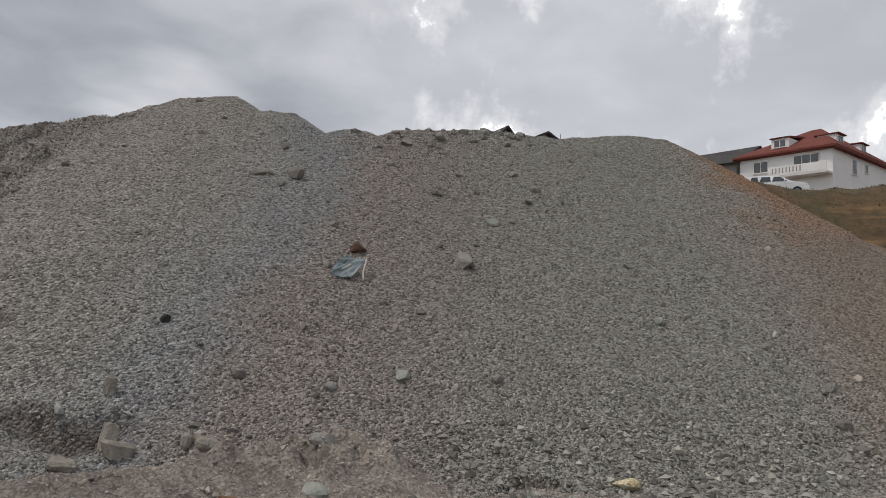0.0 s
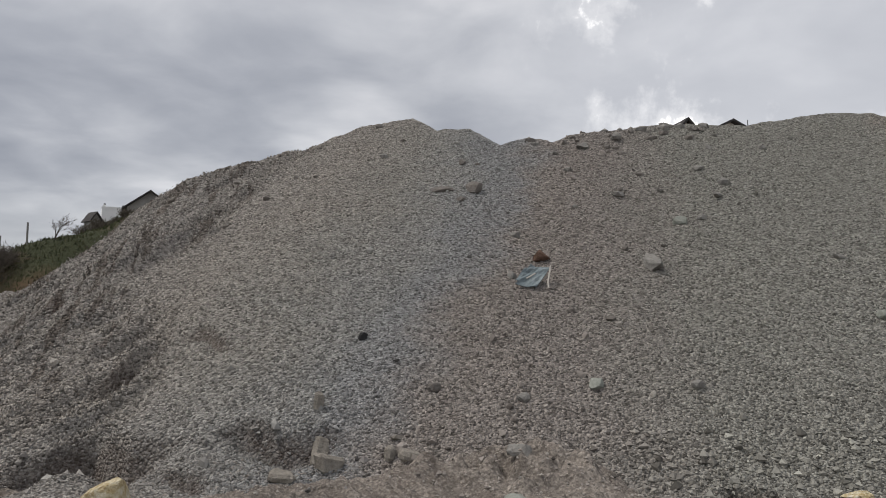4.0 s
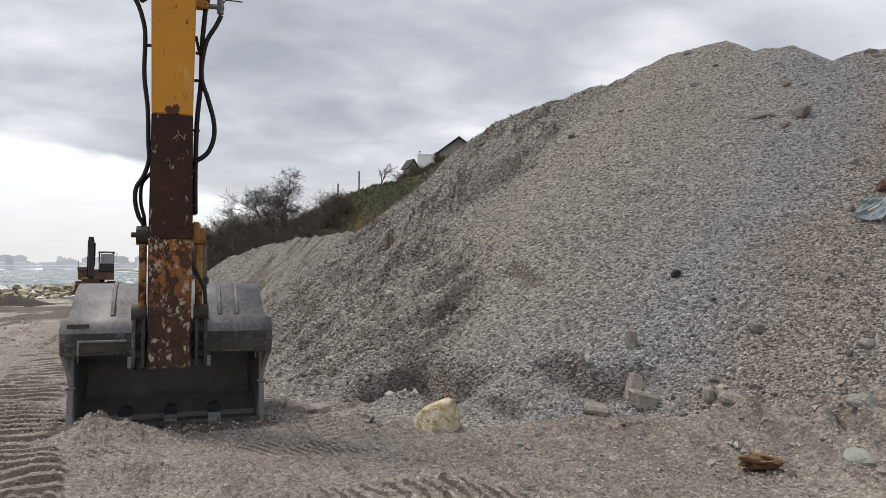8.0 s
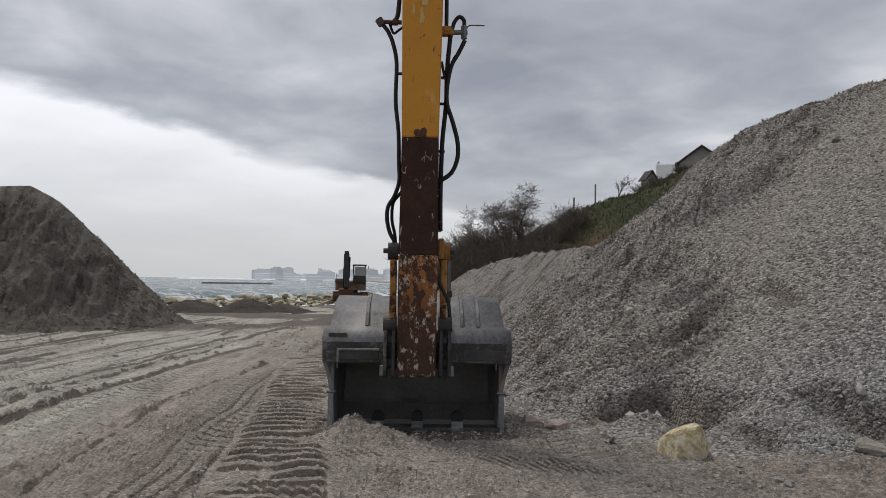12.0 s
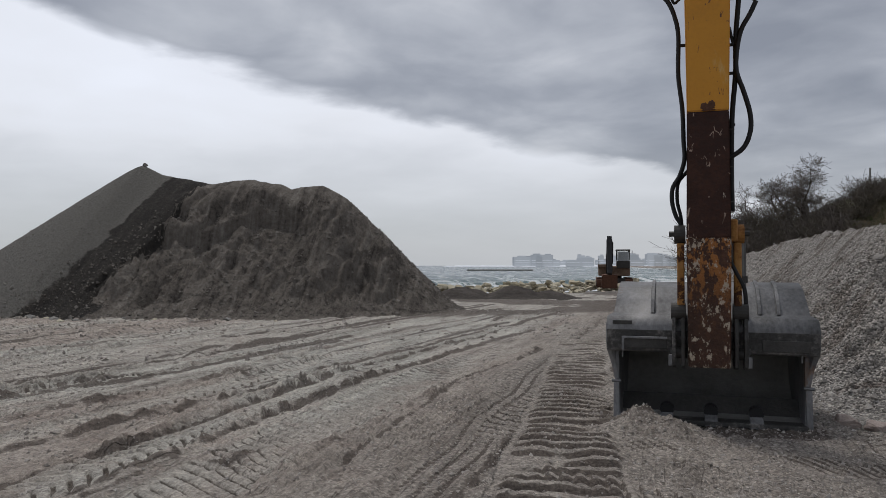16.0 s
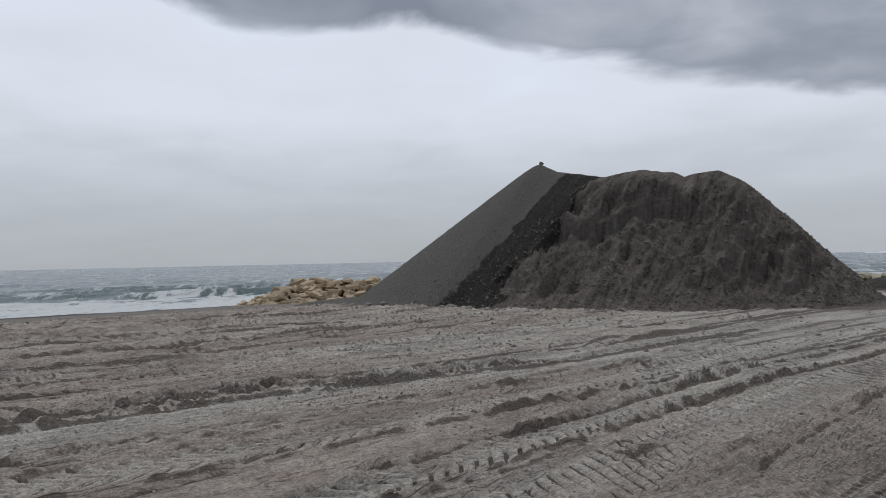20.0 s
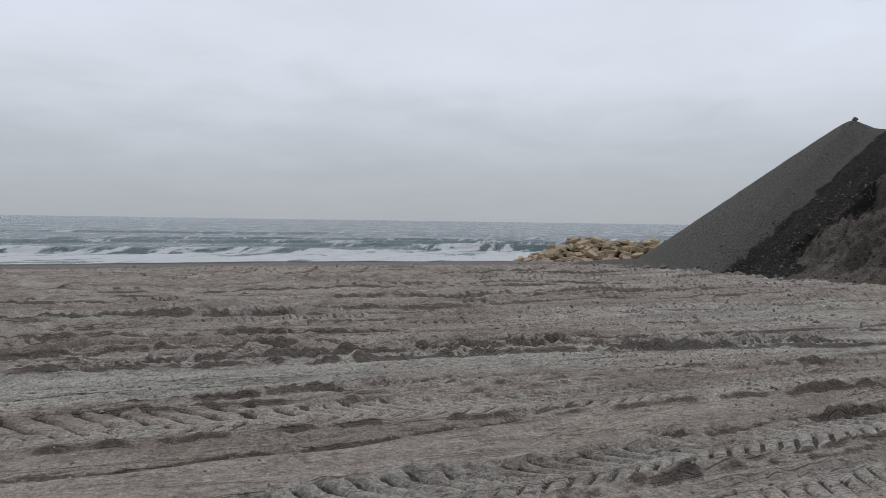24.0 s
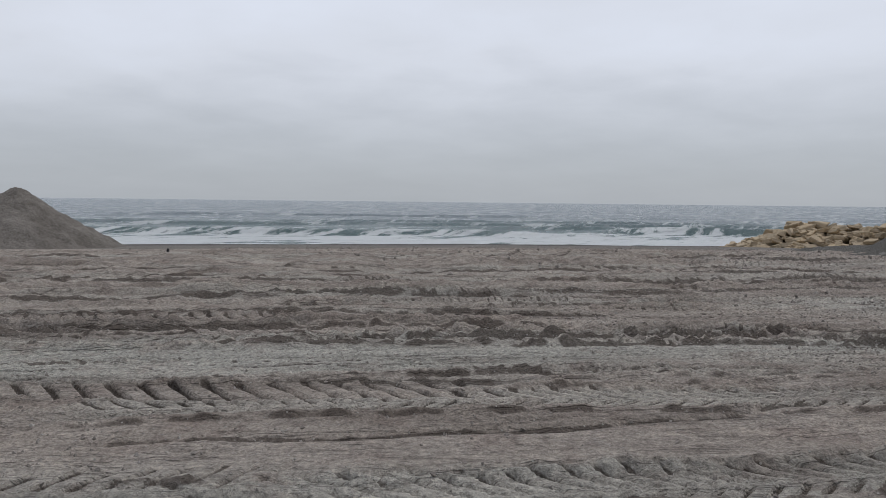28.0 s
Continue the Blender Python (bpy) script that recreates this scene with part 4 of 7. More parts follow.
    for n, (line, high, half) in enumerate(CRUMB_LINES):
        us, vs = [p[0] for p in line], [p[1] for p in line]
        near = np.flatnonzero(yard & (u > us[0]) & (u < us[-1]) & (np.abs(w - np.interp(u, us, vs)) < 4 * half))
        a, b = u[near], w[near]
        c = b - np.interp(a, us, vs) - 0.03 * np.sin(a * 1.7 + n) - 0.02 * np.sin(a * 5 + n)
        ends = ramp01(a, us[0], us[0] + 0.5) * ramp01(-a, -us[-1], 0.5 - us[-1])
        teeth = 0.75 + 0.25 * np.sin(a * 2 * np.pi / 0.13 + 6 * c / half)
        body = np.exp(-(c / half) ** 2) * ends * teeth * crumble(a, b, n + 30) * np.clip(0.7 + fractal(a * 0.8 + n, 0 * a + n, 2), 0.2, 1.3)
        z[near] += high * body - 0.4 * high * np.exp(-((c - 1.5 * half) / (0.7 * half)) ** 2) * ends
        # crumbs slightly dark; the strip beside them painted as their shade
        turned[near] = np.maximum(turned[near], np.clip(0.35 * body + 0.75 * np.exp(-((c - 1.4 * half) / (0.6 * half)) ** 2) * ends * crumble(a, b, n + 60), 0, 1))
    for n, (cu, cv, ru, rv, high) in enumerate(CLUMPS):
        d2 = ((u - cu) / ru) ** 2 + ((w - cv) / rv) ** 2
        near = np.flatnonzero(d2 < 5)
        body = np.exp(-d2[near]) * np.clip(0.6 + 1.3 * fractal(x[near] * 9 + n, y[near] * 9, 4), 0, 1.6)
        z[near] += 0.55 * high * body
        turned[near] = np.maximum(turned[near], np.clip(0.8 * body, 0, 1))
    rolled = ramp01(0.6 * fractal(u * 0.07 + 4, w * 0.5, 3) + 0.55 * np.exp(-((w + 7.6) / 0.8) ** 2) + 0.55 * ramp01(u, 5, 10) * ramp01(-w, 2.6, 4.0) * ramp01(w, -12, -10), 0.0, 0.5)
    rolled = np.clip(0.65 * rolled + 0.5 * crust, 0, 1)
    return [q.reshape(full) for q in (z, np.clip(turned, 0, 1), rolled, u, w)]


def cleats(x, y, a, b, half, pitch, deep, slant=0.0, damp=0.5):
    """The print of a crawler track from a to b: its height, and the shade painted on its bars' walls."""
    dx, dy = b[0] - a[0], b[1] - a[1]
    size = math.hypot(dx, dy)
    dx, dy = dx / size, dy / size
    u, v = (x - a[0]) * dx + (y - a[1]) * dy, -(x - a[0]) * dy + (y - a[1]) * dx
    inside = ramp01(half - np.abs(v + 0.05 * fractal(u * 3, v * 3, 2)), -0.05, 0.10) * ramp01(u, 0, 0.3) * ramp01(size - u, 0, 0.5)
    s = ((u + slant * v) / pitch + 0.12 * fractal(x * 2, y * 2, 2)) % 1.0
    worn = np.clip(0.65 + 1.3 * fractal(x * 1.6 + 7, y * 1.6, 3), 0.05, 1.2)
    return inside * (deep * worn * (ramp01(s, 0.0, 0.20) * (1 - ramp01(s, 0.5, 1.0)) - 0.45)), damp * inside * ramp01(worn, 0.2, 0.6) * (1 - ramp01(s, 0.16, 0.28)) * ramp01(s, -0.02, 0.04)


# prints of crawler tracks and tyres: from, to, half width, pitch, depth, slant
BANDS = [((-3.6, 2.23), (-12.5, 9.35), 0.42, 0.24, 0.075, 0.0, 0.62), ((-5.4, 4.0), (-2.7, 5.82), 0.24, 0.10, 0.045, 0.9, 0.5), ((-3.0, 5.72), (1.6, 5.78), 0.25, 0.10, 0.045, -0.9, 0.5), ((-5.0, 2.9), (-1.2, 4.7), 0.22, 0.12, 0.035, 0.6, 0.4)]


def yard_state(x, y):
    """Height, fresh earth with painted rut shade, and rolled earth."""
    z = land_shape(x, y)
    flat = ramp01(z, -0.30, -0.02) * (1 - ramp01(z, 0.6, 1.2))
    reach = np.hypot(x, y)
    marks = [cleats(x, y, *band) for band in BANDS]
    tread, print_shade = sum(m[0] for m in marks), sum(m[1] for m in marks)
    base, turned, rolled, u, v = ruts(x, y)
    inside = np.abs(tread) > 1e-6
    rough = np.where(inside, 0.2, 1.0) * base * (1 - 0.35 * ramp01(y, 3.2, 4.6)) + tread
    # inside the prints the dark tone is mostly painted shade on the bars' walls
    turned = np.where(inside, 0.08 + print_shade, turned)
    turned = np.maximum(turned, 0.62 * ramp01(-x, 17, 21) * ramp01(y, 5, 10) * ramp01(fractal(x * 0.3, y * 0.3, 3), -0.3, 0.1))
    printed = np.where(inside, 1.0, 0.0)
    # dug and dragged earth under the bucket's mouth, with the bucket's shade painted in
    mouth, off = (x + 5.41) * 0.707 + (y - 5.28) * 0.707, -(x + 5.41) * 0.707 + (y - 5.28) * 0.707
    turned = np.maximum(turned, 0.95 * ramp01(1.05 - np.abs(mouth), 0, 0.2) * ramp01(0.32 - np.abs(off + 0.1), 0, 0.15))
    # loose earth pushed up by the bucket, low trampled mounds
    for mx, my, high, r in ((-5.62, 4.62, 0.17, 0.22), (-5.3, 4.75, 0.12, 0.25), (-3.1, 3.7, 0.13, 0.5), (-2.2, 4.3, 0.12, 0.45), (-2.0, 6.4, 0.12, 0.5), (0.5, 6.3, 0.16, 0.6), (-1.3, 6.55, 0.14, 0.5), (-0.65, 6.95, 0.26, 0.45), (0.05, 7.0, 0.33, 0.5), (0.75, 6.95, 0.30, 0.45)):
        d2 = ((x - mx) ** 2 + (y - my) ** 2) / (r * r)
        rough += high * np.exp(-d2) * (1 + 0.5 * fractal(x * 7, y * 7, 3))
        turned = np.maximum(turned, 0.25 * np.exp(-d2))
        printed = np.maximum(printed, 0.6 * np.exp(-0.5 * d2))
    # the pushed-up strip at the back of the beach
    d, _, side = along(x, y, SHORE)
    inland = -side * d
    berm = np.exp(-((inland - 21.5) / 2.2) ** 2) * np.where(y < 0, 1, 0)
    rough += berm * (0.06 + 0.14 * fractal(x * 0.9, y * 0.9, 4))
    turned = np.maximum(turned, 0.2 * berm)
    return z + rough * flat * (1 - 0.55 * ramp01(reach, 22, 60)) + 0.03 * fractal(x * 0.3, y * 0.3, 3) * ramp01(reach, 4, 12), turned, rolled, printed, u, v


def yard_height(x, y):
    return yard_state(x, y)[0]


def graded(lo, hi, step, far_lo, far_hi, grow=1.07):
    """Even steps from lo to hi, growing ones out to the far ends."""
    mid = list(np.arange(lo, hi + step / 2, step))
    s, left = step, [lo]
    while left[-1] > far_lo:
        s *= grow
        left.append(left[-1] - s)
    s, right = step, [mid[-1]]
    while right[-1] < far_hi:
        s *= grow
        right.append(right[-1] + s)
    return np.array(left[:0:-1] + mid + right[1:])


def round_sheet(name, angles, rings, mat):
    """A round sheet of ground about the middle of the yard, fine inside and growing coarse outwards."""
    ga, gr = np.meshgrid(np.radians(angles), rings, indexing="ij")
    x, y = gr * np.cos(ga), gr * np.sin(ga)
    z, turned, rolled, printed, u, v = yard_state(x, y)
    rows, w = len(angles), len(rings)
    a = (np.arange(rows)[:, None] * w + np.arange(w - 1)[None, :]).ravel()
    b = ((np.arange(rows)[:, None] + 1) % rows * w + np.arange(w - 1)[None, :]).ravel()
    ob = mesh_object(name, np.stack([x.ravel(), y.ravel(), z.ravel()], 1), np.stack([a, a + 1, b + 1, b], 1), mat, smooth=True)
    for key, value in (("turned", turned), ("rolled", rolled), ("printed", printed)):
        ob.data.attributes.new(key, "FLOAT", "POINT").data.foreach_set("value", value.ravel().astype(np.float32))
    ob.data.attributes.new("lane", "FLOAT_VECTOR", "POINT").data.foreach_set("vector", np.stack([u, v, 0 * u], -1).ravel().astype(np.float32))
    return ob


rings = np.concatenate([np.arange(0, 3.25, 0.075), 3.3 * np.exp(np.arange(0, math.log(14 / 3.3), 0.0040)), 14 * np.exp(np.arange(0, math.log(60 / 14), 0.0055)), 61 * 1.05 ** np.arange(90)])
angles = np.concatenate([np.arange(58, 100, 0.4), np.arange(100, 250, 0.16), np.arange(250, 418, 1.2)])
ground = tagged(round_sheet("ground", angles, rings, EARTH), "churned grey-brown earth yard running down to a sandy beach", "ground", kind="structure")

# ---- the gravel pile ----
# its ridge: x, y, height
RIDGE = [(-34, 36, 0.2), (-22, 24.5, 1.3), (-15.9, 18.0, 1.92), (-11.4, 15.4, 2.33), (-8.6, 14.2, 2.4), (-7.5, 13.9, 2.40), (-6.8, 14.0, 3.15), (-6.1, 14.1, 3.90), (-5.2, 14.1, 4.62), (-4.4, 14.4, 4.88), (-3.6, 14.8, 5.2), (-2.6, 15.7, 5.85), (-1.55, 16.05, 6.12),
         (-1.25, 15.6, 5.72), (-0.3, 15.5, 5.68), (0.25, 14.85, 5.17), (0.9, 15.1, 5.40), (1.35, 14.9, 5.22), (1.75, 15.2, 5.45), (3.7, 15.6, 5.72), (5.5, 15.6, 5.71), (7.0, 16.0, 5.98), (8.1, 16.0, 5.98), (9.2, 16.1, 5.65), (10.6, 16.2, 4.85), (12.2, 16.2, 4.2), (14.2, 16.5, 3.9), (17, 17.5, 3.8), (24, 20, 3.0)]
SLOPE = 0.645


def shoulder(x, y):
    """Where the seaward end of the pile has been dug and has slid."""
    across = x - 0.26 * (y - 14.5)
    return ramp01(-across + 0.5 * fractal(x * 0.6, y * 0.6, 3), 3.3 - 1.5 * ramp01(-y, -10.5, -8.5), 3.9 - 1.5 * ramp01(-y, -10.5, -8.5))


def dug(x, y):
    """Small pits dug into the foot of the pile, each with a steep scarp above it: depth, and bared damp earth with the
    overhang's shade painted in.
    """
    drop, bared = np.zeros(np.shape(x)), np.zeros(np.shape(x))
    for px, py, wide, deep in ((-3.85, 7.50, 0.75, 0.46), (-2.0, 7.55, 0.55, 0.32), (-4.1, 8.75, 0.35, 0.18), (-2.75, 7.0, 0.25, 0.15), (2.3, 6.75, 0.7, 0.16), (-5.3, 7.55, 0.35, 0.12), (-3.3, 9.0, 0.3, 0.14), (-6.2, 10.4, 0.3, 0.12)):
        lx = x - px
        ly = y - py - 0.12 * np.sin(lx * 6 + px) + 0.25 * lx * lx / wide + 0.06 * fractal(x * 5, y * 5, 2)
        inside = np.exp(-(lx / wide) ** 4)
        drop += deep * inside * ramp01(-ly, -0.06, 0.05) * np.exp(-(np.clip(-ly, 0, None) / (0.55 * wide)) ** 2)
        bared += inside * (np.exp(-((ly + 0.01) / 0.05) ** 2) + 0.15 * ramp01(-ly, 0, 0.1) * np.exp(-(np.clip(-ly, 0, None) / (0.5 * wide)) ** 2))
    return drop, np.clip(bared, 0, 1)


def pile_height(x, y):
    h = np.full(np.shape(x), -3.0)
    for a, b in zip(RIDGE[:-1], RIDGE[1:]):
        dx, dy = b[0] - a[0], b[1] - a[1]
        k = np.clip(((x - a[0]) * dx + (y - a[1]) * dy) / (dx * dx + dy * dy), 0, 1)
        d = np.hypot(x - a[0] - k * dx, y - a[1] - k * dy)
        h = np.maximum(h, a[2] + k * (b[2] - a[2]) - (SLOPE + 0.12 * ramp01(-x, 5.2, 7.2)) * d)
    # loose toe
    h = np.where(h > -1.2, 0.5 * (h + np.sqrt(h * h + 0.05)) - 0.05, h)
    body = ramp01(h, 0.02, 0.6)
    # gullies on the seaward shoulder run down the slope
    west = shoulder(x, y) * (0.25 + 0.75 * ramp01(x, -9.5, -7.0))
    g = (0.75 * x - 0.66 * y) * 2.6 + 0.8 * fractal(x * 0.3, y * 0.3, 2)
    h = h - 0.12 * body * west + body * west * (0.24 * fractal(g, (x + y) * 0.30, 3) + 0.17 * (ridged(g * 1.8, (x + y) * 0.5) - 0.5) + 0.09 * (ridged(g * 4.2, (x + y) * 0.8, 2) - 0.5))
    h = h - dug(x, y)[0]
    h = h + body * 0.055 * fractal(x * 1.1 + 4, y * 1.1, 4) + 0.028 * ramp01(h, 0, 0.2) * fractal(x * 5 + 1, y * 5, 3)
    return h


gravel_pile = grid_sheet("stockpile", graded(-9, 9, 0.05, -36, 27, 1.04), graded(5.6, 16.6, 0.05, 4.4, 38, 1.05), lambda x, y: np.maximum(pile_height(x, y), land_shape(x, y) - 0.12), GRAVEL, keep=lambda x, y, z: pile_height(x, y) > land_shape(x, y) - 0.10)


def load_number(x, y):
    """Which of the loads tipped side by side a place belongs to."""
    across = x - 0.26 * (y - 14.5) + 0.5 * fractal(x * 0.8, y * 0.8, 3)
    front = y < np.interp(x, [p[0] for p in RIDGE], [p[1] for p in RIDGE]) + 0.6
    k = np.digitize(across, [-7.8, -3.6, -0.7, 0.9, 3.6, 8.6])
    return np.where(front, k, 7)


gravel_pile = split_sheet(gravel_pile, load_number, [("low_bank", "low bank of tan gravel"), ("slumped_shoulder", "dug and slumped gravel with damp brown streaks"), ("tan_load", "tan-grey crushed gravel"), ("blue_grey_load", "clean blue-grey gravel"),
                                                     ("brown_load", "brown earthy gravel"), ("green_grey_load", "green-grey gravel"), ("orange_load", "orange-brown earthy gravel"), ("back_slope", "grey gravel")],
                          "long high pile of grey-brown crushed gravel on the yard", "gravel pile", ("bared", lambda x, y: dug(x, y)[1]))

# ---- the dark heap by the sea ----
# ridge of the heap: x, y, height
HEAP_RIDGE = [(-28.93, 2.9, 5.02), (-28.52, 3.47, 4.68), (-28.1, 4.04, 4.55), (-27.42, 4.96, 4.33), (-27.02, 5.49, 4.41), (-26.51, 6.19, 4.45), (-26.02, 6.85, 4.30), (-25.76, 7.2, 4.07), (-25.42, 7.65, 4.20), (-25.08, 8.12, 4.20), (-24.86, 8.42, 4.02), (-24.69, 8.64, 3.74), (-24.48, 8.92, 3.10), (-23.72, 9.96, 1.84), (-22.94, 11.01, 0.70)]


def heap_across(x, y):
    """How far along the ridge (0 at the peak, 6.4 at the last hump) a place lies, leaning with the slope, and how far in front of it."""
    along_ridge = (x + 28.93) * 0.594 + (y - 2.9) * 0.804
    front = (x + 28.93) * 0.804 - (y - 2.9) * 0.594
    return along_ridge, front


def heap_height(x, y):
    h = np.full(np.shape(x), -3.0)
    for i, (a, b) in enumerate(zip(HEAP_RIDGE[:-1], HEAP_RIDGE[1:])):
        dx, dy = b[0] - a[0], b[1] - a[1]
        k = np.clip(((x - a[0]) * dx + (y - a[1]) * dy) / (dx * dx + dy * dy), 0, 1)
        d = np.hypot(x - a[0] - k * dx, y - a[1] - k * dy)
        blunt = 0.28 if i < 2 else 0.35
        steep = 0.735 if i < 3 else 0.84 if i < 7 else 1.02
        h = np.maximum(h, a[2] + k * (b[2] - a[2]) + steep * blunt - steep * np.sqrt(d * d + blunt * blunt))
    s, f = heap_across(x, y)
    # the slid face: a scarp that bends down from the last hump, rills and tongues below it
    t = s + 0.15 * f - 0.35 * fractal(x * 0.8, y * 0.8, 3)
    body = ramp01(h, 0.1, 0.9) * ramp01(f, 0.25, 0.9)
    lumpy = body * ramp01(t, 2.0, 2.8)
    scarp = 0.85 + 0.35 * np.abs(s - 5.2) + 0.30 * fractal(s * 1.2, 0.6 + 0 * s, 3)
    hollow = ramp01(f, scarp, scarp + 0.22) * np.exp(-(np.clip(f - scarp, 0, None) / 2.6) ** 2) * np.exp(-((s - 4.6) / 2.1) ** 4)
    ledge = f - 1.05 - 0.60 * np.clip(5.4 - s, 0, None) + 0.22 * fractal(s * 1.6 + 5, f * 0.5, 3)
    step_down = ramp01(ledge, 0.0, 0.14) * np.exp(-(np.clip(ledge, 0, None) / 1.3) ** 2) * ramp01(s, 1.8, 2.6) * ramp01(6.6 - s, 0, 0.6)
    h = h - 0.50 * body * step_down
    rill = s * 1.5 + 0.25 * f + 0.3 * fractal(x * 0.7, y * 0.7, 2)
    h = h - 0.30 * body * hollow
    h = h + lumpy * (0.24 * fractal(rill, f * 0.30, 3) + 0.24 * (ridged(rill * 1.7, f * 0.35, 3) - 0.5) + 0.24 * (ridged(x * 1.6, y * 1.6, 4) - 0.5) * ramp01(3.9 - h, 0.0, 0.8))
    # two tongues that slid over the damp band
    for at, wide, high in ((3.35, 0.38, 0.22), (4.6, 0.30, 0.18), (2.7, 0.22, 0.12)):
        c = s + 0.14 * f - at - 0.35 * fractal(f * 0.8, at + 0 * f, 2)
        h = h + body * high * ramp01(wide - np.abs(c), 0.0, 0.12) * ramp01(f, 0.5, 1.2) * (1 - ramp01(f, 3.6, 4.6))
    skirt = 0.5 * (h + np.sqrt(h * h + 0.08)) - 0.07
    h = np.where(h > -1.5, skirt, h)
    return h + 0.04 * fractal(x * 3, y * 3, 4) * ramp01(s, 0.5, 2.5) + 0.012 * fractal(x * 5, y * 5, 3)


sand_heap = grid_sheet("dark_heap", graded(-30, -19, 0.06, -38, -16), graded(-4, 13.5, 0.06, -7, 17), lambda x, y: np.maximum(heap_height(x, y), -0.12), DARK_SAND, keep=lambda x, y, z: heap_height(x, y) > -0.10)
sand_heap = split_sheet(sand_heap, lambda x, y: np.where(heap_across(x, y)[1] < -0.2, 3, np.digitize(heap_across(x, y)[0] + 0.12 * heap_across(x, y)[1], [1.15, 2.6])), [("smooth_slope", "smooth pale grey sand slope"), ("damp_band", "damp blackish sand"), ("slumped_face", "lumpy brown slid face"), ("back_slope", "brown sand")],
                        "tall dark grey-brown heap of damp sand with three humps", "heap")


def low_heap(name, cx, cy, z0, tops, slope, mat, label, seed, reach=9.0, step=0.14):
    def height(x, y):
        h = np.full(np.shape(x), -3.0)
        for px, py, pz, r in tops:
            d = np.hypot(x - px, y - py)
            h = np.maximum(h, pz + r * slope - slope * np.sqrt(d * d + r * r))
        return z0 + 0.5 * (h + np.sqrt(h * h + 0.03)) - 0.05 + (0.22 * fractal(x * 0.9 + seed, y * 0.9, 4) + 0.12 * (ridged(x * 1.6 + seed, y * 1.6, 3) - 0.5)) * ramp01(h, 0, 0.6)

    ob = grid_sheet(name, np.arange(cx - reach, cx + reach, step), np.arange(cy - reach, cy + reach, step), height, mat, keep=lambda x, y, z: z > z0 - 0.03)
    return tagged(ob, label, "heap")


low_heap("low_dark_heap", -30.0, 17.6, -0.02, [(-30.6, 16.6, 0.55, 0.7), (-29.3, 18.6, 0.5, 0.9), (-28.6, 20.0, 0.35, 1.0)], 0.55, DUG_EARTH, "low dark heap of dug sand beside the track", 3, 6.0, 0.12)
low_heap("beach_heap", -9.5, -29.5, -0.52, [(-13.05, -28.7, 2.20, 0.3), (-11.9, -29.5, 2.05, 0.5), (-10.5, -30.3, 2.1, 0.8), (-8.0, -31.7, 2.3, 1.0), (-5.0, -33.2, 2.2, 1.2)], 0.62, DRY_SAND, "pale brown heap of beach sand by the water", 8, 11.0, 0.12)

# ---- the sea ----
WATER = bpy.data.materials.new("sea_water")
WATER.use_nodes = True


def build_water():
    n = Nodes(WATER.node_tree)
    at = n.add("ShaderNodeTexCoord").outputs["Object"]
    turned = n.add("ShaderNodeMapping", {"Vector": at, "Rotation": (0, 0, radians(45)), "Scale": (0.30, 1.0, 1.0)}).outputs[0]
    ripple = n.noise(turned, 0.9, 6, 0.62, 0.3)
    out = n.add("ShaderNodeAttribute", attribute_name="offshore").outputs["Fac"]
    foam_n = n.noise(turned, 0.42, 8, 0.68, 0.5)
    surf = n.step(out, 26.0, 1.0)
    foam = n.step(n.math("ADD", foam_n, n.math("MULTIPLY", surf, 0.22)), 0.60, 0.66)
    caps = n.step(n.noise(turned, 0.42, 9, 0.76, 0.6), 0.535, 0.585)
    foam = n.math("MAXIMUM", foam, n.math("MULTIPLY", caps, 0.8))
    colour = n.mix(n.step(out, 8.0, 80.0), (0.105, 0.160, 0.160), (0.150, 0.190, 0.212))
    colour = n.mix(foam, colour, (0.66, 0.69, 0.70))
    bump = n.add("ShaderNodeBump", {"Height": ripple, "Strength": 1.0, "Distance": 0.9})
    sh = n.add("ShaderNodeBsdfPrincipled", {"Base Color": colour, "Roughness": n.math("ADD", n.math("MULTIPLY", foam, 0.6), 0.22), "IOR": 1.33, "Normal": bump.outputs[0]})
    n.add("ShaderNodeOutputMaterial", {0: sh.outputs[0]})


build_water()


def sea_height(x, y):
    d, _, side = along(x, y, SHORE)
    out = side * d
    k = x * 0.70 - y * 0.70
    swell = ramp01(out, 0, 14) * (1 - 0.8 * ramp01(out, 60, 300))
    z = -0.8 + swell * (0.16 * fractal(k * 0.06, out * 0.16, 3) + 0.07 * fractal(k * 0.3, out * 0.7, 3))
    for at, high, phase in ((5.0, 0.30, 0.0), (10.0, 0.42, 4.0), (15.0, 0.50, 7.0), (22.0, 0.32, 9.0), (30.0, 0.30, 12.0), (40.0, 0.30, 15.0), (54.0, 0.35, 19.0), (72.0, 0.35, 24.0)):
        w = out - at + 2.5 * fractal(k * 0.05 + phase, phase + 0 * k, 2)
        z += high * ramp01(fractal(k * 0.035 + phase * 3, phase + 0 * k, 3), -0.15, 0.35) * np.where(w > 0, np.exp(-(w / 2.0) ** 2), np.exp(-(w / 0.7) ** 2)) * ramp01(out, 1, 6)
    return z


sea = grid_sheet("sea", graded(-75, 0, 0.45, -4500, 4500, 1.05), graded(-75, 40, 0.45, -4500, 4500, 1.05), sea_height, WATER, keep=lambda x, y, z: (lambda q: -q[2] * q[0] < 9)(along(x, y, SHORE)))
xyz = np.empty(len(sea.data.vertices) * 3, np.float32)
sea.data.vertices.foreach_get("co", xyz)
reach, _, shore_side = along(xyz[0::3].astype(float), xyz[1::3].astype(float), SHORE)
sea.data.attributes.new("offshore", "FLOAT", "POINT").data.foreach_set("value", (reach * shore_side).astype(np.float32))
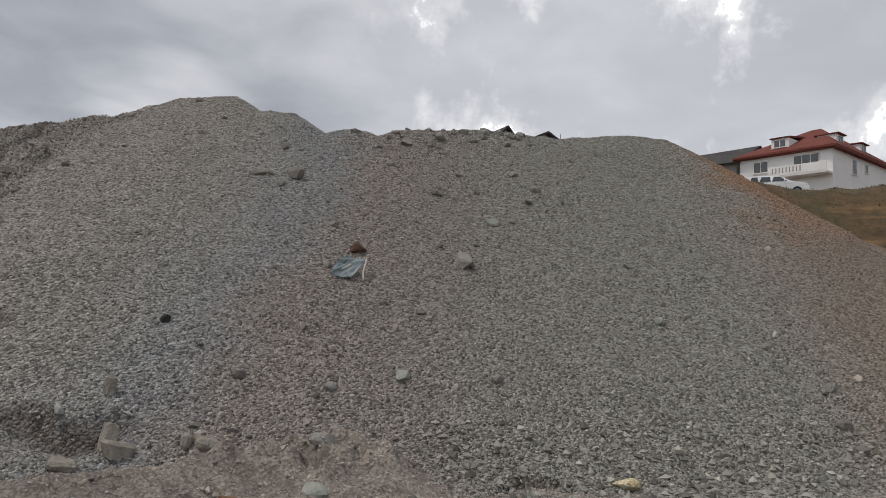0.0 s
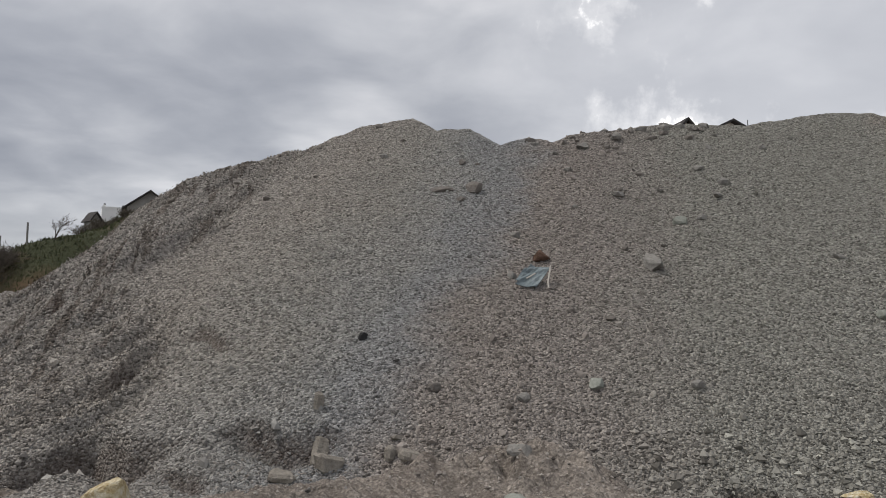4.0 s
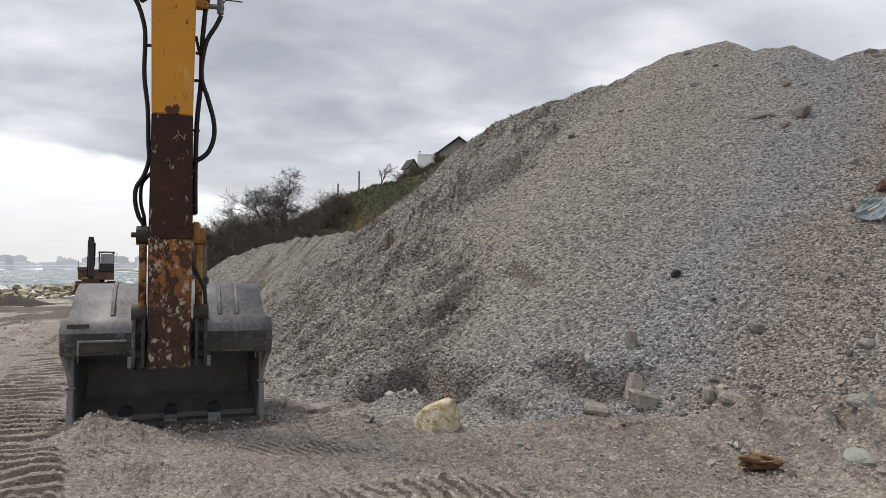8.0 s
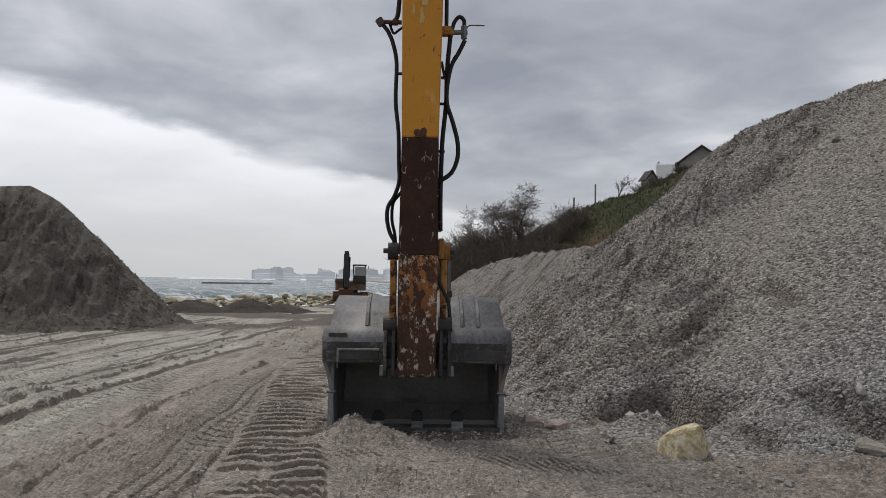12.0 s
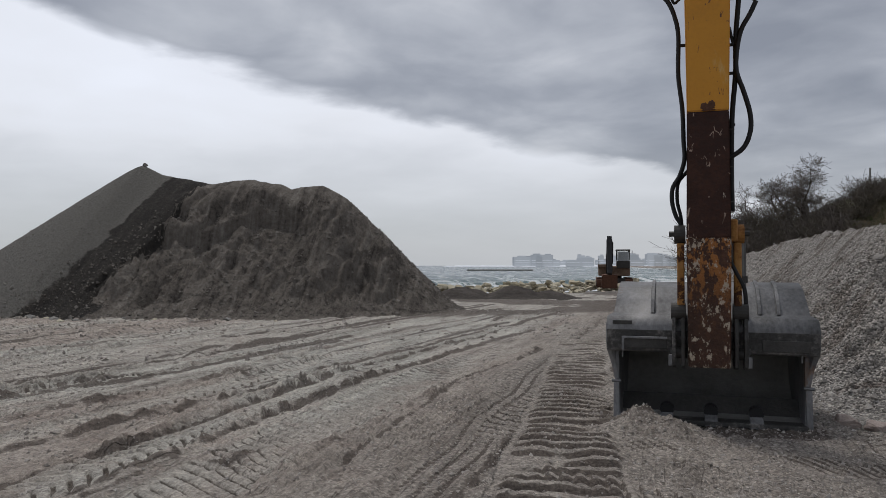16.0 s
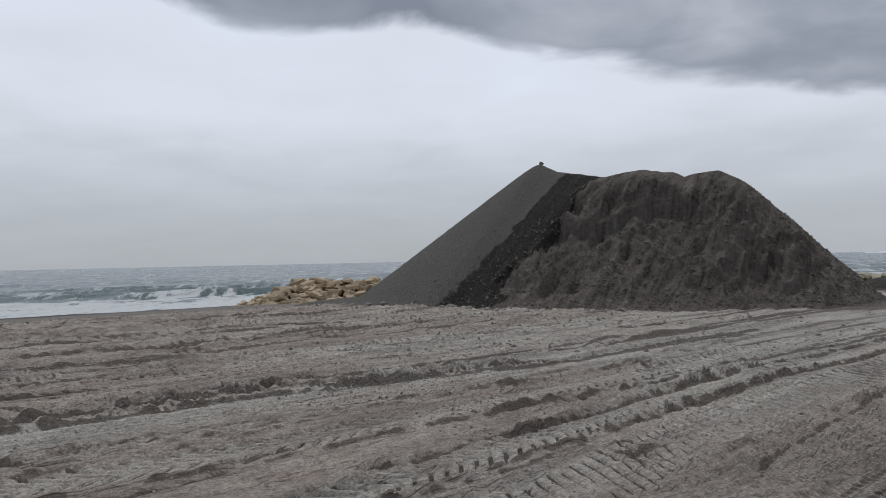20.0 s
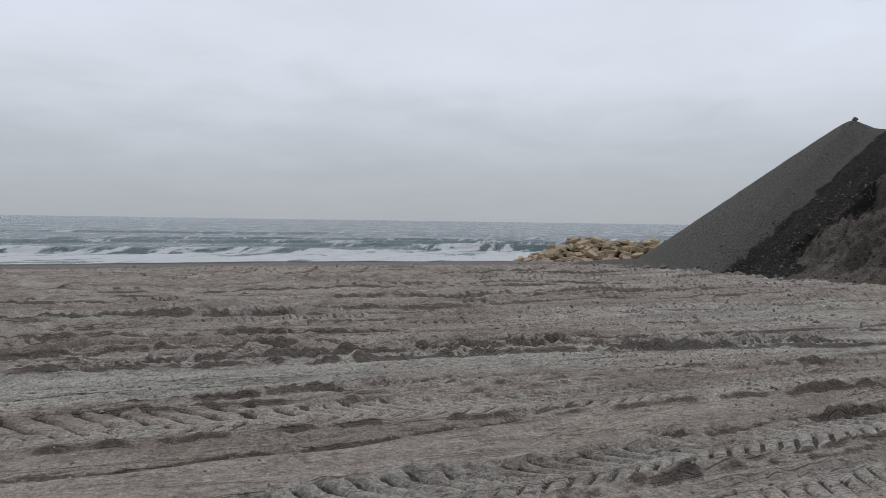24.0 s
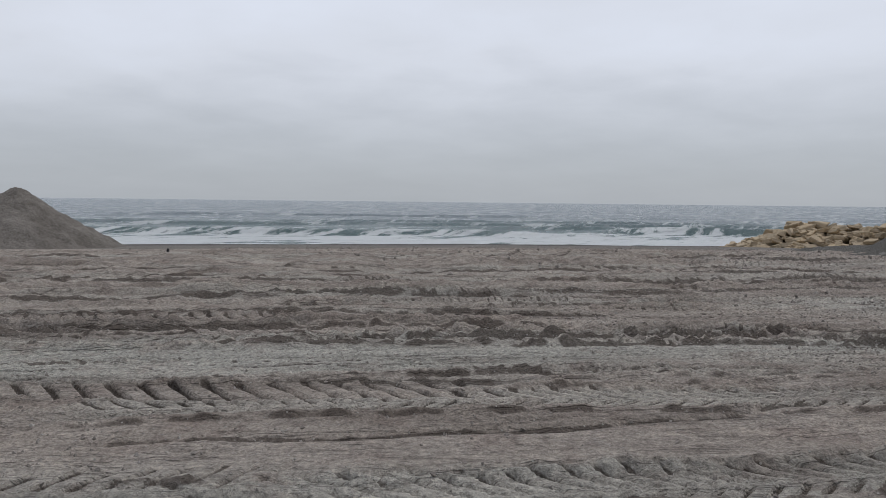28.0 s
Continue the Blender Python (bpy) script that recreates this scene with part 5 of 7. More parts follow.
tagged(sea, "grey-green sea with breaking white surf", "sea", kind="structure")

# ---- loose stones on the pile and clods on the yard ----
def strew(name, count, xr, yr, mat, seed, sizes, surface, weight, label, category, big=False):
    rng = np.random.RandomState(seed)
    x, y = rng.uniform(*xr, count), rng.uniform(*yr, count)
    ok = rng.rand(count) < weight(x, y)
    x, y = x[ok], y[ok]
    r = sizes[0] * (sizes[1] / sizes[0]) ** (rng.rand(len(x)) ** 2.2)
    ob = scatter(name, np.stack([x, y, surface(x, y) + 0.15 * r], 1), r, mat, seed, big)
    return tagged(ob, label, category, kind="stuff")


def lower(x, y):
    return np.maximum(pile_height(x, y), yard_height(x, y))


strew("pile_gravel", 130000, (-9.5, 11), (6.4, 16.6), STONES, 11, (0.008, 0.024), pile_height, lambda x, y: (dug(x, y)[1] < 0.7) * (pile_height(x, y) > 0.05) * np.clip(1.25 - 0.045 * (y - 6.5), 0.5, 1) * (y < np.interp(x, [p[0] for p in RIDGE], [p[1] for p in RIDGE]) - 0.05), "loose grey and brown gravel stones covering the pile", "gravel")
strew("bank_gravel", 24000, (-24, -8.5), (9, 26), STONES, 12, (0.012, 0.032), pile_height, lambda x, y: pile_height(x, y) > 0.1, "coarse gravel stones on the low bank", "gravel")
strew("pile_stones", 1300, (-9, 11), (6.4, 16.4), STONES, 13, (0.025, 0.075), pile_height, lambda x, y: (pile_height(x, y) > 0.1) * (0.25 + 0.75 * np.exp(-((x - 0.26 * (y - 14.5) - 1.6) / 1.4) ** 2)), "fist-sized stones strewn over the gravel slope", "gravel", True)
strew("toe_gravel", 9000, (-7.5, 7), (5.6, 7.6), STONES, 14, (0.015, 0.055), lower, lambda x, y: np.clip((y - 5.6) / 1.2, 0, 1) * (0.12 + 0.88 * (x > 1.3)), "gravel rolled to the foot of the pile", "gravel")
strew("yard_clods", 60000, (-14, 1.5), (-10, 6.6), CLODS, 15, (0.007, 0.022), yard_height, lambda x, y: np.clip(0.15 + 1.2 * fractal(x * 0.45 + 11, y * 0.45, 3), 0.08, 1) * (np.hypot(x, y) > 1.5), "loose earth clods and pebbles on the yard", "earth clods")
strew("front_gravel", 20000, (-7.5, 2.2), (3.4, 7.2), CLODS, 18, (0.006, 0.020), lower, lambda x, y: (np.hypot(x, y) > 2.5) * np.clip(0.75 + 1.2 * fractal(x * 0.8, y * 0.8, 3), 0.15, 1), "grit and crumbs on the trampled earth before the pile", "earth clods")
strew("far_clods", 14000, (-34, -12), (-22, 14), CLODS, 16, (0.02, 0.06), yard_height, lambda x, y: (land_shape(x, y) > -0.3) * np.clip(0.3 + 0.9 * fractal(x * 0.4, y * 0.4, 3), 0.1, 1), "earth lumps on the far yard", "earth clods")
strew("heap_lumps", 16000, (-30, -19), (-2, 14), HEAP_LUMPS, 17, (0.015, 0.06), heap_height, lambda x, y: (heap_height(x, y) > 0.05) * (heap_height(x, y) < 3.6) * (0.03 + 0.97 * ramp01(heap_across(x, y)[0] + 0.5 * heap_across(x, y)[1], 2.4, 3.4)), "lumps of earth on the dark heap", "earth clods")

# ---- the excavator's stick and bucket ----
ARM_AT = (-5.41, 5.28, 0.0)
AIM = 45.0


def excavator_arm():
    """Local axes: x across the bucket, y away from its opening, z up."""
    e = thing("excavator_arm", pose(*ARM_AT, rz=AIM), "worn yellow excavator stick, its grey bucket on the ground", "excavator")

    def length(name, z0, z1, w0, w1, d0, d1, mat, label, parent=e):
        bm = bmesh.new()
        for v in bmesh.ops.create_cube(bm, size=1.0)["verts"]:
            w, d, z = (w1, d1, z1) if v.co.z > 0 else (w0, d0, z0)
            v.co = Vector((v.co.x * w - 0.006, -0.30 + (v.co.y + 0.5) * d, z))
        bmesh.ops.bevel(bm, geom=bm.edges[:], offset=0.010, segments=2, affect="EDGES")
        return part(name, bm, mat, parent, label)

    stick = length("stick", 2.815, 5.7, 0.350, 0.435, 0.50, 0.66, YELLOW, "worn yellow paint with chips")
    length("stick_middle", 1.70, 2.815, 0.372, 0.350, 0.42, 0.50, RUST, "dark brown rusted steel")
    length("stick_end", 0.56, 1.70, 0.352, 0.372, 0.32, 0.42, RUST_END, "rusty steel with flaked orange paint")
    # weld seam and scars on the paint
    part("weld_seam", box(0.415, 0.012, 0.022, (0.0, -0.303, 4.40), 0.004), RUST_CHIP, stick, "rusty weld line")
    for dx, dz, w, h, seed in ((-0.03, 0.0, 0.06, 0.07, 4), (0.025, 0.02, 0.05, 0.06, 9), (0.0, -0.012, 0.09, 0.04, 12)):
        part("rust_scar", rock((w, 0.012, h), seed, 3, 0.9), RUST_CHIP, stick, "rusted scar").location = (dx, -0.302, 2.83 + dz)
    for dx, z, w, h, seed in ((0.03, 4.20, 0.075, 0.16, 21), (0.015, 4.08, 0.05, 0.14, 22), (-0.01, 3.90, 0.03, 0.20, 23), (-0.09, 4.0, 0.02, 0.10, 24)):
        part("paint_scuff", rock((w, 0.008, h), seed, 3, 0.8), SCUFFED, stick, "pale worn patch of paint").location = (dx, -0.302, z)
    # bucket: outline from the upper front edge over the back to the lip (depth, height, half width)
    outline = [(0.03, 0.665, 0.915), (0.0, 0.74, 0.92), (0.0, 0.88, 0.92), (0.05, 0.955, 0.915), (0.15, 0.985, 0.86), (0.24, 1.10, 0.845), (0.40, 1.215, 0.835), (0.62, 1.265, 0.83), (0.85, 1.22, 0.83),
               (1.05, 1.07, 0.83), (1.18, 0.84, 0.83), (1.22, 0.56, 0.83), (1.12, 0.28, 0.825), (0.90, 0.10, 0.82), (0.55, 0.03, 0.82), (0.02, 0.0, 0.82)]
    bucket = new("bucket")
    bucket.parent = e
    tagged(bucket, "scuffed grey steel bucket")

    def strip(pts, inset, name, mat, label):
        bm = bmesh.new()
        rows = []
        for i, (d, z, w) in enumerate(pts):
            a, b = pts[max(i - 1, 0)], pts[min(i + 1, len(pts) - 1)]
            t = Vector((b[0] - a[0], b[1] - a[1])).normalized()
            nx, nz = t.y * inset, -t.x * inset
            rows.append([bm.verts.new((s * (w - inset * 0.35), d + nx, z + nz)) for s in (-1, -0.5, 0, 0.5, 1)])
        for p, q in zip(rows, rows[1:]):
            for j in range(4):
                bm.faces.new((p[j], p[j + 1], q[j + 1], q[j]))
        return bm

    outer = strip(outline, 0.0, "shell", STEEL, "")
    shell = part("shell", outer, STEEL, bucket, "", True)
    thick = shell.modifiers.new("plate", "SOLIDIFY")
    thick.thickness, thick.offset = 0.028, 1.0
    inner = strip([(d, z, w) for d, z, w in outline[2:]], 0.034, "lining", INNER_STEEL, "")
    part("lining", inner, INNER_STEEL, bucket, "muddy steel inside", True)
    part("front_plate", box(1.82, 0.014, 0.19, (0, -0.036, 0.765), 0.004), GRIMY_STEEL, bucket, "grimy dark front plate")
    for s in (-1, 1):
        bm = bmesh.new()
        front = [(0.02, 0.0), (0.05, 0.15), (0.10, 0.34), (0.09, 0.52), (0.03, 0.665)]
        ring = [(d, z) for d, z, _ in outline] + front[:-1]
        loops = []
        for k in (0.0, 0.035):
            loop = []
            for d, z in ring:
                w = np.interp(z, [0, 0.36, 0.66, 0.9, 1.0, 1.3], [0.82, 0.845, 0.915, 0.92, 0.85, 0.83])
                w = 0.825 + (w - 0.825) * min(1.0, max(0.0, 1.35 - d / 0.2))
                loop.append(bm.verts.new((s * (w - k + 0.004), d, z)))
            loops.append(loop)
        n = len(ring)
        for i in range(n):
            bm.faces.new((loops[0][i], loops[0][(i + 1) % n], loops[1][(i + 1) % n], loops[1][i]))
        bm.faces.new(loops[0]), bm.faces.new(loops[1][::-1])
        bmesh.ops.recalc_face_normals(bm, faces=bm.faces[:])
        part("side_plate", bm, STEEL, bucket)
        # worn side cutter along the front edge
        part("side_cutter", prism([(-0.012, 0.0), (0.03, 0.0), (0.11, 0.30), (0.09, 0.375), (0.04, 0.36), (0.02, 0.16)], 0.05, at=s * 0.832), STEEL, bucket, "worn side cutter")
        part("cutter_bolt", rod((s * 0.79, 0.05, 0.365), (s * 0.875, 0.05, 0.365), 0.016, sides=8), CHROME, bucket)
        # wear strips over the back
        for at in ((0.50,) if s < 0 else (0.44, 0.60)):
            line = [(d, z) for d, z, _ in outline[4:12]]
            bm = bmesh.new()
            rows = []
            for i, (d, z) in enumerate(line):
                out = Vector((d - 0.6, z - 0.65)).normalized() * 0.046
                rows.append([bm.verts.new((s * at + q, d + out.x * m, z + out.y * m)) for q, m in ((-0.020, 0.55), (-0.014, 1), (0.014, 1), (0.020, 0.55))])
            for p, q in zip(rows, rows[1:]):
                for j in range(3):
                    bm.faces.new((p[j], p[j + 1], q[j + 1], q[j]))
            part("wear_strip", bm, STEEL, bucket)
        # plate welded on the front of the upper edge
        x0, x1 = (-0.762, -0.366) if s < 0 else (0.444, 0.838)
        mid, wide = (x0 + x1) / 2, x1 - x0
        if s < 0:
            part("grab_rail", box(wide, 0.03, 0.022, (mid, -0.062, 0.79), 0.006), STEEL, bucket)
            part("grab_rail_post", box(0.022, 0.03, 0.13, (x0, -0.062, 0.735), 0.006), STEEL, bucket)
            part("cover_plate", box(0.18, 0.01, 0.035, (-0.77, -0.018, 0.925), 0.003), DARK_STEEL, bucket)
        # nothing is recessed: a raised dark plate gives the recess's shade as colour
        part("recess_shade", box(wide, 0.014, 0.10, (mid, -0.048, 0.740), 0.004), DARK_STEEL, bucket, "dark raised plate for the shade of a recess")
        part("stay_rod", rod((s * 0.77, 0.0, 0.60), (s * 0.77, 0.0, 0.70), 0.007, sides=6), STEEL, bucket)
        # hinge ears beside the stick
        for at in (0.225, 0.305):
            ear = prism([(-0.16, 0.55), (-0.02, 0.52), (0.12, 0.62), (0.22, 0.95), (0.10, 1.10), (-0.08, 1.07), (-0.17, 0.80)], 0.035, at=s * at)
            bmesh.ops.bevel(ear, geom=ear.edges[:], offset=0.006, segments=1, affect="EDGES")
            part("hinge_ear", ear, GRIMY_STEEL if at > 0.25 else DARK_STEEL, bucket)
        part("hinge_pin", rod((s * 0.19, -0.06, 0.66), (s * 0.345, -0.06, 0.66), 0.05, sides=16), DARK_STEEL, bucket)
        part("pin_keeper", box(0.04, 0.05, 0.10, (s * 0.335, -0.13, 0.60), 0.008), STEEL, bucket)
    lip = part("lip", box(1.64, 0.30, 0.045, (0, 0.13, 0.02), 0.010), GRIMY_STEEL, bucket, "worn cutting lip")
    part("inner_lip_plate", box(1.60, 0.02, 0.20, (0, 0.42, 0.12), 0.005, Matrix.Rotation(radians(-35), 4, "X")), DARK_STEEL, bucket)
    for x in (-0.375, 0.012, 0.40):
        part("tooth_adapter", prism([(-0.02, 0.0), (0.20, 0.03), (0.22, 0.10), (0.10, 0.115), (-0.01, 0.05)], 0.11, at=x), STEEL, lip, "worn tooth adapter")
        # no hole is cut: a solid black disc stands for the socket's shade
        part("socket_shade", rod((x, 0.055, 0.115), (x, 0.14, 0.125), 0.062, sides=14), BLACK, lip, "black disc for the shade in the empty socket")
    # links and rod ends either side of the stick
    for s in (-1, 1):
        part("bucket_link", box(0.065, 0.10, 0.60, (s * 0.243, -0.06, 1.36), 0.012), FLAKED, e, "flaking orange link arm")
        part("link_boss", rod((s * 0.20, -0.04, 1.74), (s * 0.30, -0.04, 1.74), 0.085, sides=18), DARK_STEEL if s < 0 else FLAKED, e, "pivot boss")
        part("lower_boss", rod((s * 0.20, -0.06, 1.04), (s * 0.33, -0.06, 1.04), 0.075, sides=18), DARK_STEEL, e, "greasy pivot boss")
        part("boss_bolt", rod((s * 0.30, -0.04, 1.745), (s * 0.345, -0.04, 1.745), 0.025, sides=6), DARK_STEEL, e)
    part("cylinder_eye", box(0.06, 0.10, 0.20, (0.213, -0.10, 1.77), 0.015), FLAKED, e, "rusty orange eye plate")
    part("cylinder_tube", rod((0.285, 0.02, 1.25), (0.285, 0.02, 1.66), 0.035, sides=14), CHROME, e, "pale grease-stained ram")
    part("cylinder_collar", rod((0.285, 0.02, 1.30), (0.285, 0.02, 1.36), 0.05, sides=14), DARK_STEEL, e)
    part("cross_link", box(0.50, 0.09, 0.10, (0, 0.24, 1.04), 0.02), DARK_STEEL, e, "dark cross link")
    # hoses and pipes
    def tube(name, pts, r, y=-0.02, mat=BLACK, label="black hydraulic hose"):
        return part(name, hose([(x, y, z) for x, z in pts], r), mat, e, label, True)

    tube("hose", [(-0.235, 5.6), (-0.240, 4.68), (-0.237, 4.43), (-0.24, 4.19), (-0.262, 4.04), (-0.33, 3.98)], 0.024)
    tube("hose", [(-0.387, 3.965), (-0.336, 3.895), (-0.287, 3.772), (-0.253, 3.587), (-0.255, 3.215), (-0.222, 2.909), (-0.212, 2.605), (-0.205, 2.435), (-0.247, 2.286), (-0.309, 2.174), (-0.316, 2.045), (-0.285, 1.917), (-0.240, 1.826), (-0.243, 1.70)], 0.021)
    tube("hose", [(-0.15, 2.36), (-0.205, 2.30), (-0.264, 2.212), (-0.270, 2.046), (-0.239, 1.90), (-0.225, 1.70)], 0.017, 0.03)
    tube("hose", [(-0.33, 3.99), (-0.29, 3.90), (-0.24, 3.93), (-0.19, 3.97)], 0.013, 0.0)
    tube("hose", [(0.279, 3.949), (0.262, 3.758), (0.245, 3.527), (0.24, 3.193), (0.215, 2.903), (0.205, 2.70), (0.20, 2.3), (0.205, 1.95)], 0.023)
    tube("hose", [(0.414, 3.829), (0.364, 3.721), (0.285, 3.57), (0.247, 3.36), (0.250, 3.193), (0.303, 3.03), (0.357, 2.825), (0.359, 2.661), (0.301, 2.516), (0.180, 2.425)], 0.022, -0.05)
    tube("hose", [(0.19, 3.62), (0.215, 3.50), (0.24, 3.42)], 0.014)
    tube("hose", [(0.402, 3.956), (0.405, 4.03), (0.36, 4.07), (0.309, 4.014), (0.28, 3.90)], 0.020, -0.03)
    tube("hose", [(0.165, 1.72), (0.17, 1.52), (0.22, 1.40), (0.285, 1.26), (0.30, 1.12)], 0.018, -0.22)
    part("feed_pipe", rod((0.223, -0.02, 5.5), (0.232, -0.02, 3.95), 0.020, sides=12), BLACK, e, "black steel pipe")
    part("accumulator", rod((0.243, -0.02, 4.95), (0.238, -0.02, 4.40), 0.036, sides=16), CHROME, e, "pale grey cylinder")
    part("pipe_bracket", box(0.12, 0.10, 0.085, (0.24, -0.03, 3.92), 0.01), FLAKED, e, "rusty orange bracket")
    valve = part("ball_valve", rod((0.30, -0.03, 3.912), (0.44, -0.03, 3.914), 0.024, sides=10), CHROME, e, "steel ball valve")
    part("valve_body", rod((0.407, -0.03, 3.85), (0.406, -0.03, 3.98), 0.030, sides=8), CHROME, valve)
    part("valve_lever", hose([(0.43, -0.03, 3.95), (0.455, -0.03, 3.985), (0.52, -0.03, 3.990), (0.608, -0.03, 3.988)], 0.006, sides=6), DARK_STEEL, valve, "thin lever")
    fit = part("hose_fitting", rod((-0.44, -0.02, 4.005), (-0.21, -0.02, 4.002), 0.022, sides=10), DARK_STEEL, e, "dark pipe fitting")
    part("fitting_nut", rod((-0.44, -0.02, 4.03), (-0.40, -0.02, 3.97), 0.04, sides=6), DARK_STEEL, fit)
    part("fitting_nut", rod((-0.30, -0.02, 4.005), (-0.25, -0.02, 4.004), 0.036, sides=6), RUST_CHIP, fit)
    for x, z in ((-0.225, 3.49), (0.222, 3.46), (0.215, 3.20), (0.20, 2.73)):
        part("hose_clip", box(0.07, 0.03, 0.025, (x, -0.02, z), 0.005), BLACK, e)
    for x, z in ((0.19, 2.66), (0.19, 2.33), (0.19, 2.02), (0.19, 1.93)):
        part("clip_stud", rod((x - 0.02, -0.2, z), (x + 0.02, -0.2, z), 0.006, sides=6), DARK_STEEL, e)
    return e


arm = excavator_arm()

# ---- rocks and scrap ----
def on_pile(x, y, sink=0.0):
    return (x, y, float(lower(np.array([x]), np.array([y]))[0]) - sink)


one_rock("limestone_block", on_pile(-3.15, 6.25, 0.08), (0.52, 0.44, 0.50), YELLOW_STONE, "rough yellow limestone block on the trampled yard", "rock", 21, 40, cuts=3, rough=0.25, facets=14)
for x, y, size, seed, turn in ((-4.83, 6.36, (0.28, 0.20, 0.15), 31, 30), (-4.60, 6.52, (0.29, 0.22, 0.17), 32, 70)):
    one_rock("cobble", on_pile(x, y, 0.03), size, PINK_STONE, "rounded pinkish cobble beside the bucket", "rock", seed, turn, "cobbles by the bucket", 3, 0.3, 9)
# stacked concrete lumps at the foot of the pile
for x, y, size, seed, turn, name, label in ((-1.62, 7.42, (0.20, 0.09, 0.31), 41, 25, "concrete_slab", "upright pale concrete slab leaning on the slope"), (-1.50, 7.12, (0.24, 0.20, 0.16), 42, 40, "concrete_lump", "grey concrete lump at the foot of the pile"),
                                            (-0.92, 7.22, (0.14, 0.11, 0.13), 43, 80, "concrete_lump", "small pale concrete lump beside the slab"), (-1.85, 6.95, (0.24, 0.17, 0.10), 44, 15, "concrete_lump", "dusty concrete lump half sunk in gravel"),
                                            (-0.85, 7.5, (0.22, 0.08, 0.06), 45, 30, "concrete_lump", "thin broken concrete piece"), (-1.75, 7.85, (0.11, 0.08, 0.20), 46, 0, "concrete_lump", "small upright concrete piece"),
                                            (-0.70, 7.02, (0.20, 0.14, 0.10), 47, 10, "concrete_lump", "dark broken lump beside the pale one")):
    one_chunk(name, on_pile(x, y, 0.05), size, CONCRETE, label, "rubble", seed, (-24 if size[2] > 0.3 else 6, 12, turn), "rubble at the foot of the pile")
# larger stones on the slope
def slope_stone(x, y, size, seed, mat, label):
    one_rock("stone", on_pile(x, y, 0.25 * size[2]), size, mat, label, "stone", seed, seed * 37 % 180, "stones on the gravel pile", 2, 0.3, 11)


slope_stone(2.24, 10.40, (0.48, 0.35, 0.3), 51, GREY_STONE, "flat grey-white stone on the gravel slope")
slope_stone(1.13, 8.18, (0.28, 0.24, 0.16), 52, GREEN_STONE, "pale green stone in the gravel")
slope_stone(2.16, 8.14, (0.2, 0.16, 0.14), 53, GREY_STONE, "small pale stone in the gravel")
slope_stone(4.77, 10.56, (0.2, 0.15, 0.12), 54, GREY_STONE, "small pale stone in the gravel")
slope_stone(4.67, 9.33, (0.22, 0.18, 0.16), 55, GREEN_STONE, "pale green stone in the gravel")
slope_stone(-0.41, 13.88, (0.26, 0.2, 0.18), 56, DARK_STONE, "dark stone near the top of the pile")
slope_stone(-0.20, 12.76, (0.42, 0.3, 0.34), 57, DARK_STONE, "dark broken clod on the slope")
slope_stone(-0.73, 12.73, (0.5, 0.22, 0.16), 58, DARK_STONE, "flat dark clod on the slope")
slope_stone(-1.46, 8.94, (0.16, 0.14, 0.13), 59, BLACK_STONE, "small black stone in the grey gravel")
slope_stone(0.76, 10.71, (0.42, 0.3, 0.26), 60, RED_STONE, "red-brown broken clod above the metal sheet")
slope_stone(0.33, 10.20, (0.24, 0.18, 0.2), 61, GREY_STONE, "pale wedge-shaped stone beside the metal sheet")
slope_stone(0.43, 11.23, (0.22, 0.15, 0.15), 62, GREY_STONE, "pale angular stone on the slope")
slope_stone(2.95, 11.64, (0.34, 0.24, 0.2), 63, GREEN_STONE, "grey-green stone on the slope")
slope_stone(3.28, 11.71, (0.22, 0.15, 0.14), 64, GREY_STONE, "pale stone on the slope")
slope_stone(3.75, 12.4, (0.36, 0.18, 0.12), 65, GREY_STONE, "flat pale stone on the slope")
slope_stone(0.35, 8.0, (0.18, 0.16, 0.14), 66, GREY_STONE, "pale stone near the foot of the slope")
slope_stone(-0.55, 8.1, (0.2, 0.18, 0.16), 67, DARK_STONE, "grey stone near the foot of the slope")
slope_stone(1.9, 14.5, (0.36, 0.24, 0.22), 69, GREY_STONE, "broken stone near the ridge")
slope_stone(2.6, 14.9, (0.4, 0.26, 0.22), 70, GREY_STONE, "broken stone near the ridge")
slope_stone(4.2, 14.4, (0.24, 0.2, 0.2), 71, GREY_STONE, "pale stone near the ridge")
slope_stone(3.05, 6.72, (0.3, 0.22, 0.16), 72, YELLOW_STONE, "tan stone at the foot of the pile")
slope_stone(6.0, 7.6, (0.26, 0.2, 0.18), 73, DARK_STONE, "dark stone at the foot of the pile")
slope_stone(6.3, 8.2, (0.2, 0.17, 0.15), 74, GREY_STONE, "pale stone near the foot of the pile")
slope_stone(5.9, 8.9, (0.15, 0.13, 0.12), 75, GREY_STONE, "pale stone near the foot of the pile")
slope_stone(0.2, 6.15, (0.34, 0.24, 0.16), 76, GREEN_STONE, "flat grey-green stone on the yard")
slope_stone(0.28, 6.8, (0.26, 0.22, 0.16), 77, GREY_STONE, "grey stone at the foot of the pile")
slope_stone(-2.2, 15.5, (0.22, 0.16, 0.2), 78, DARK_STONE, "dark stone on the ridge")
rng = random.Random(5)
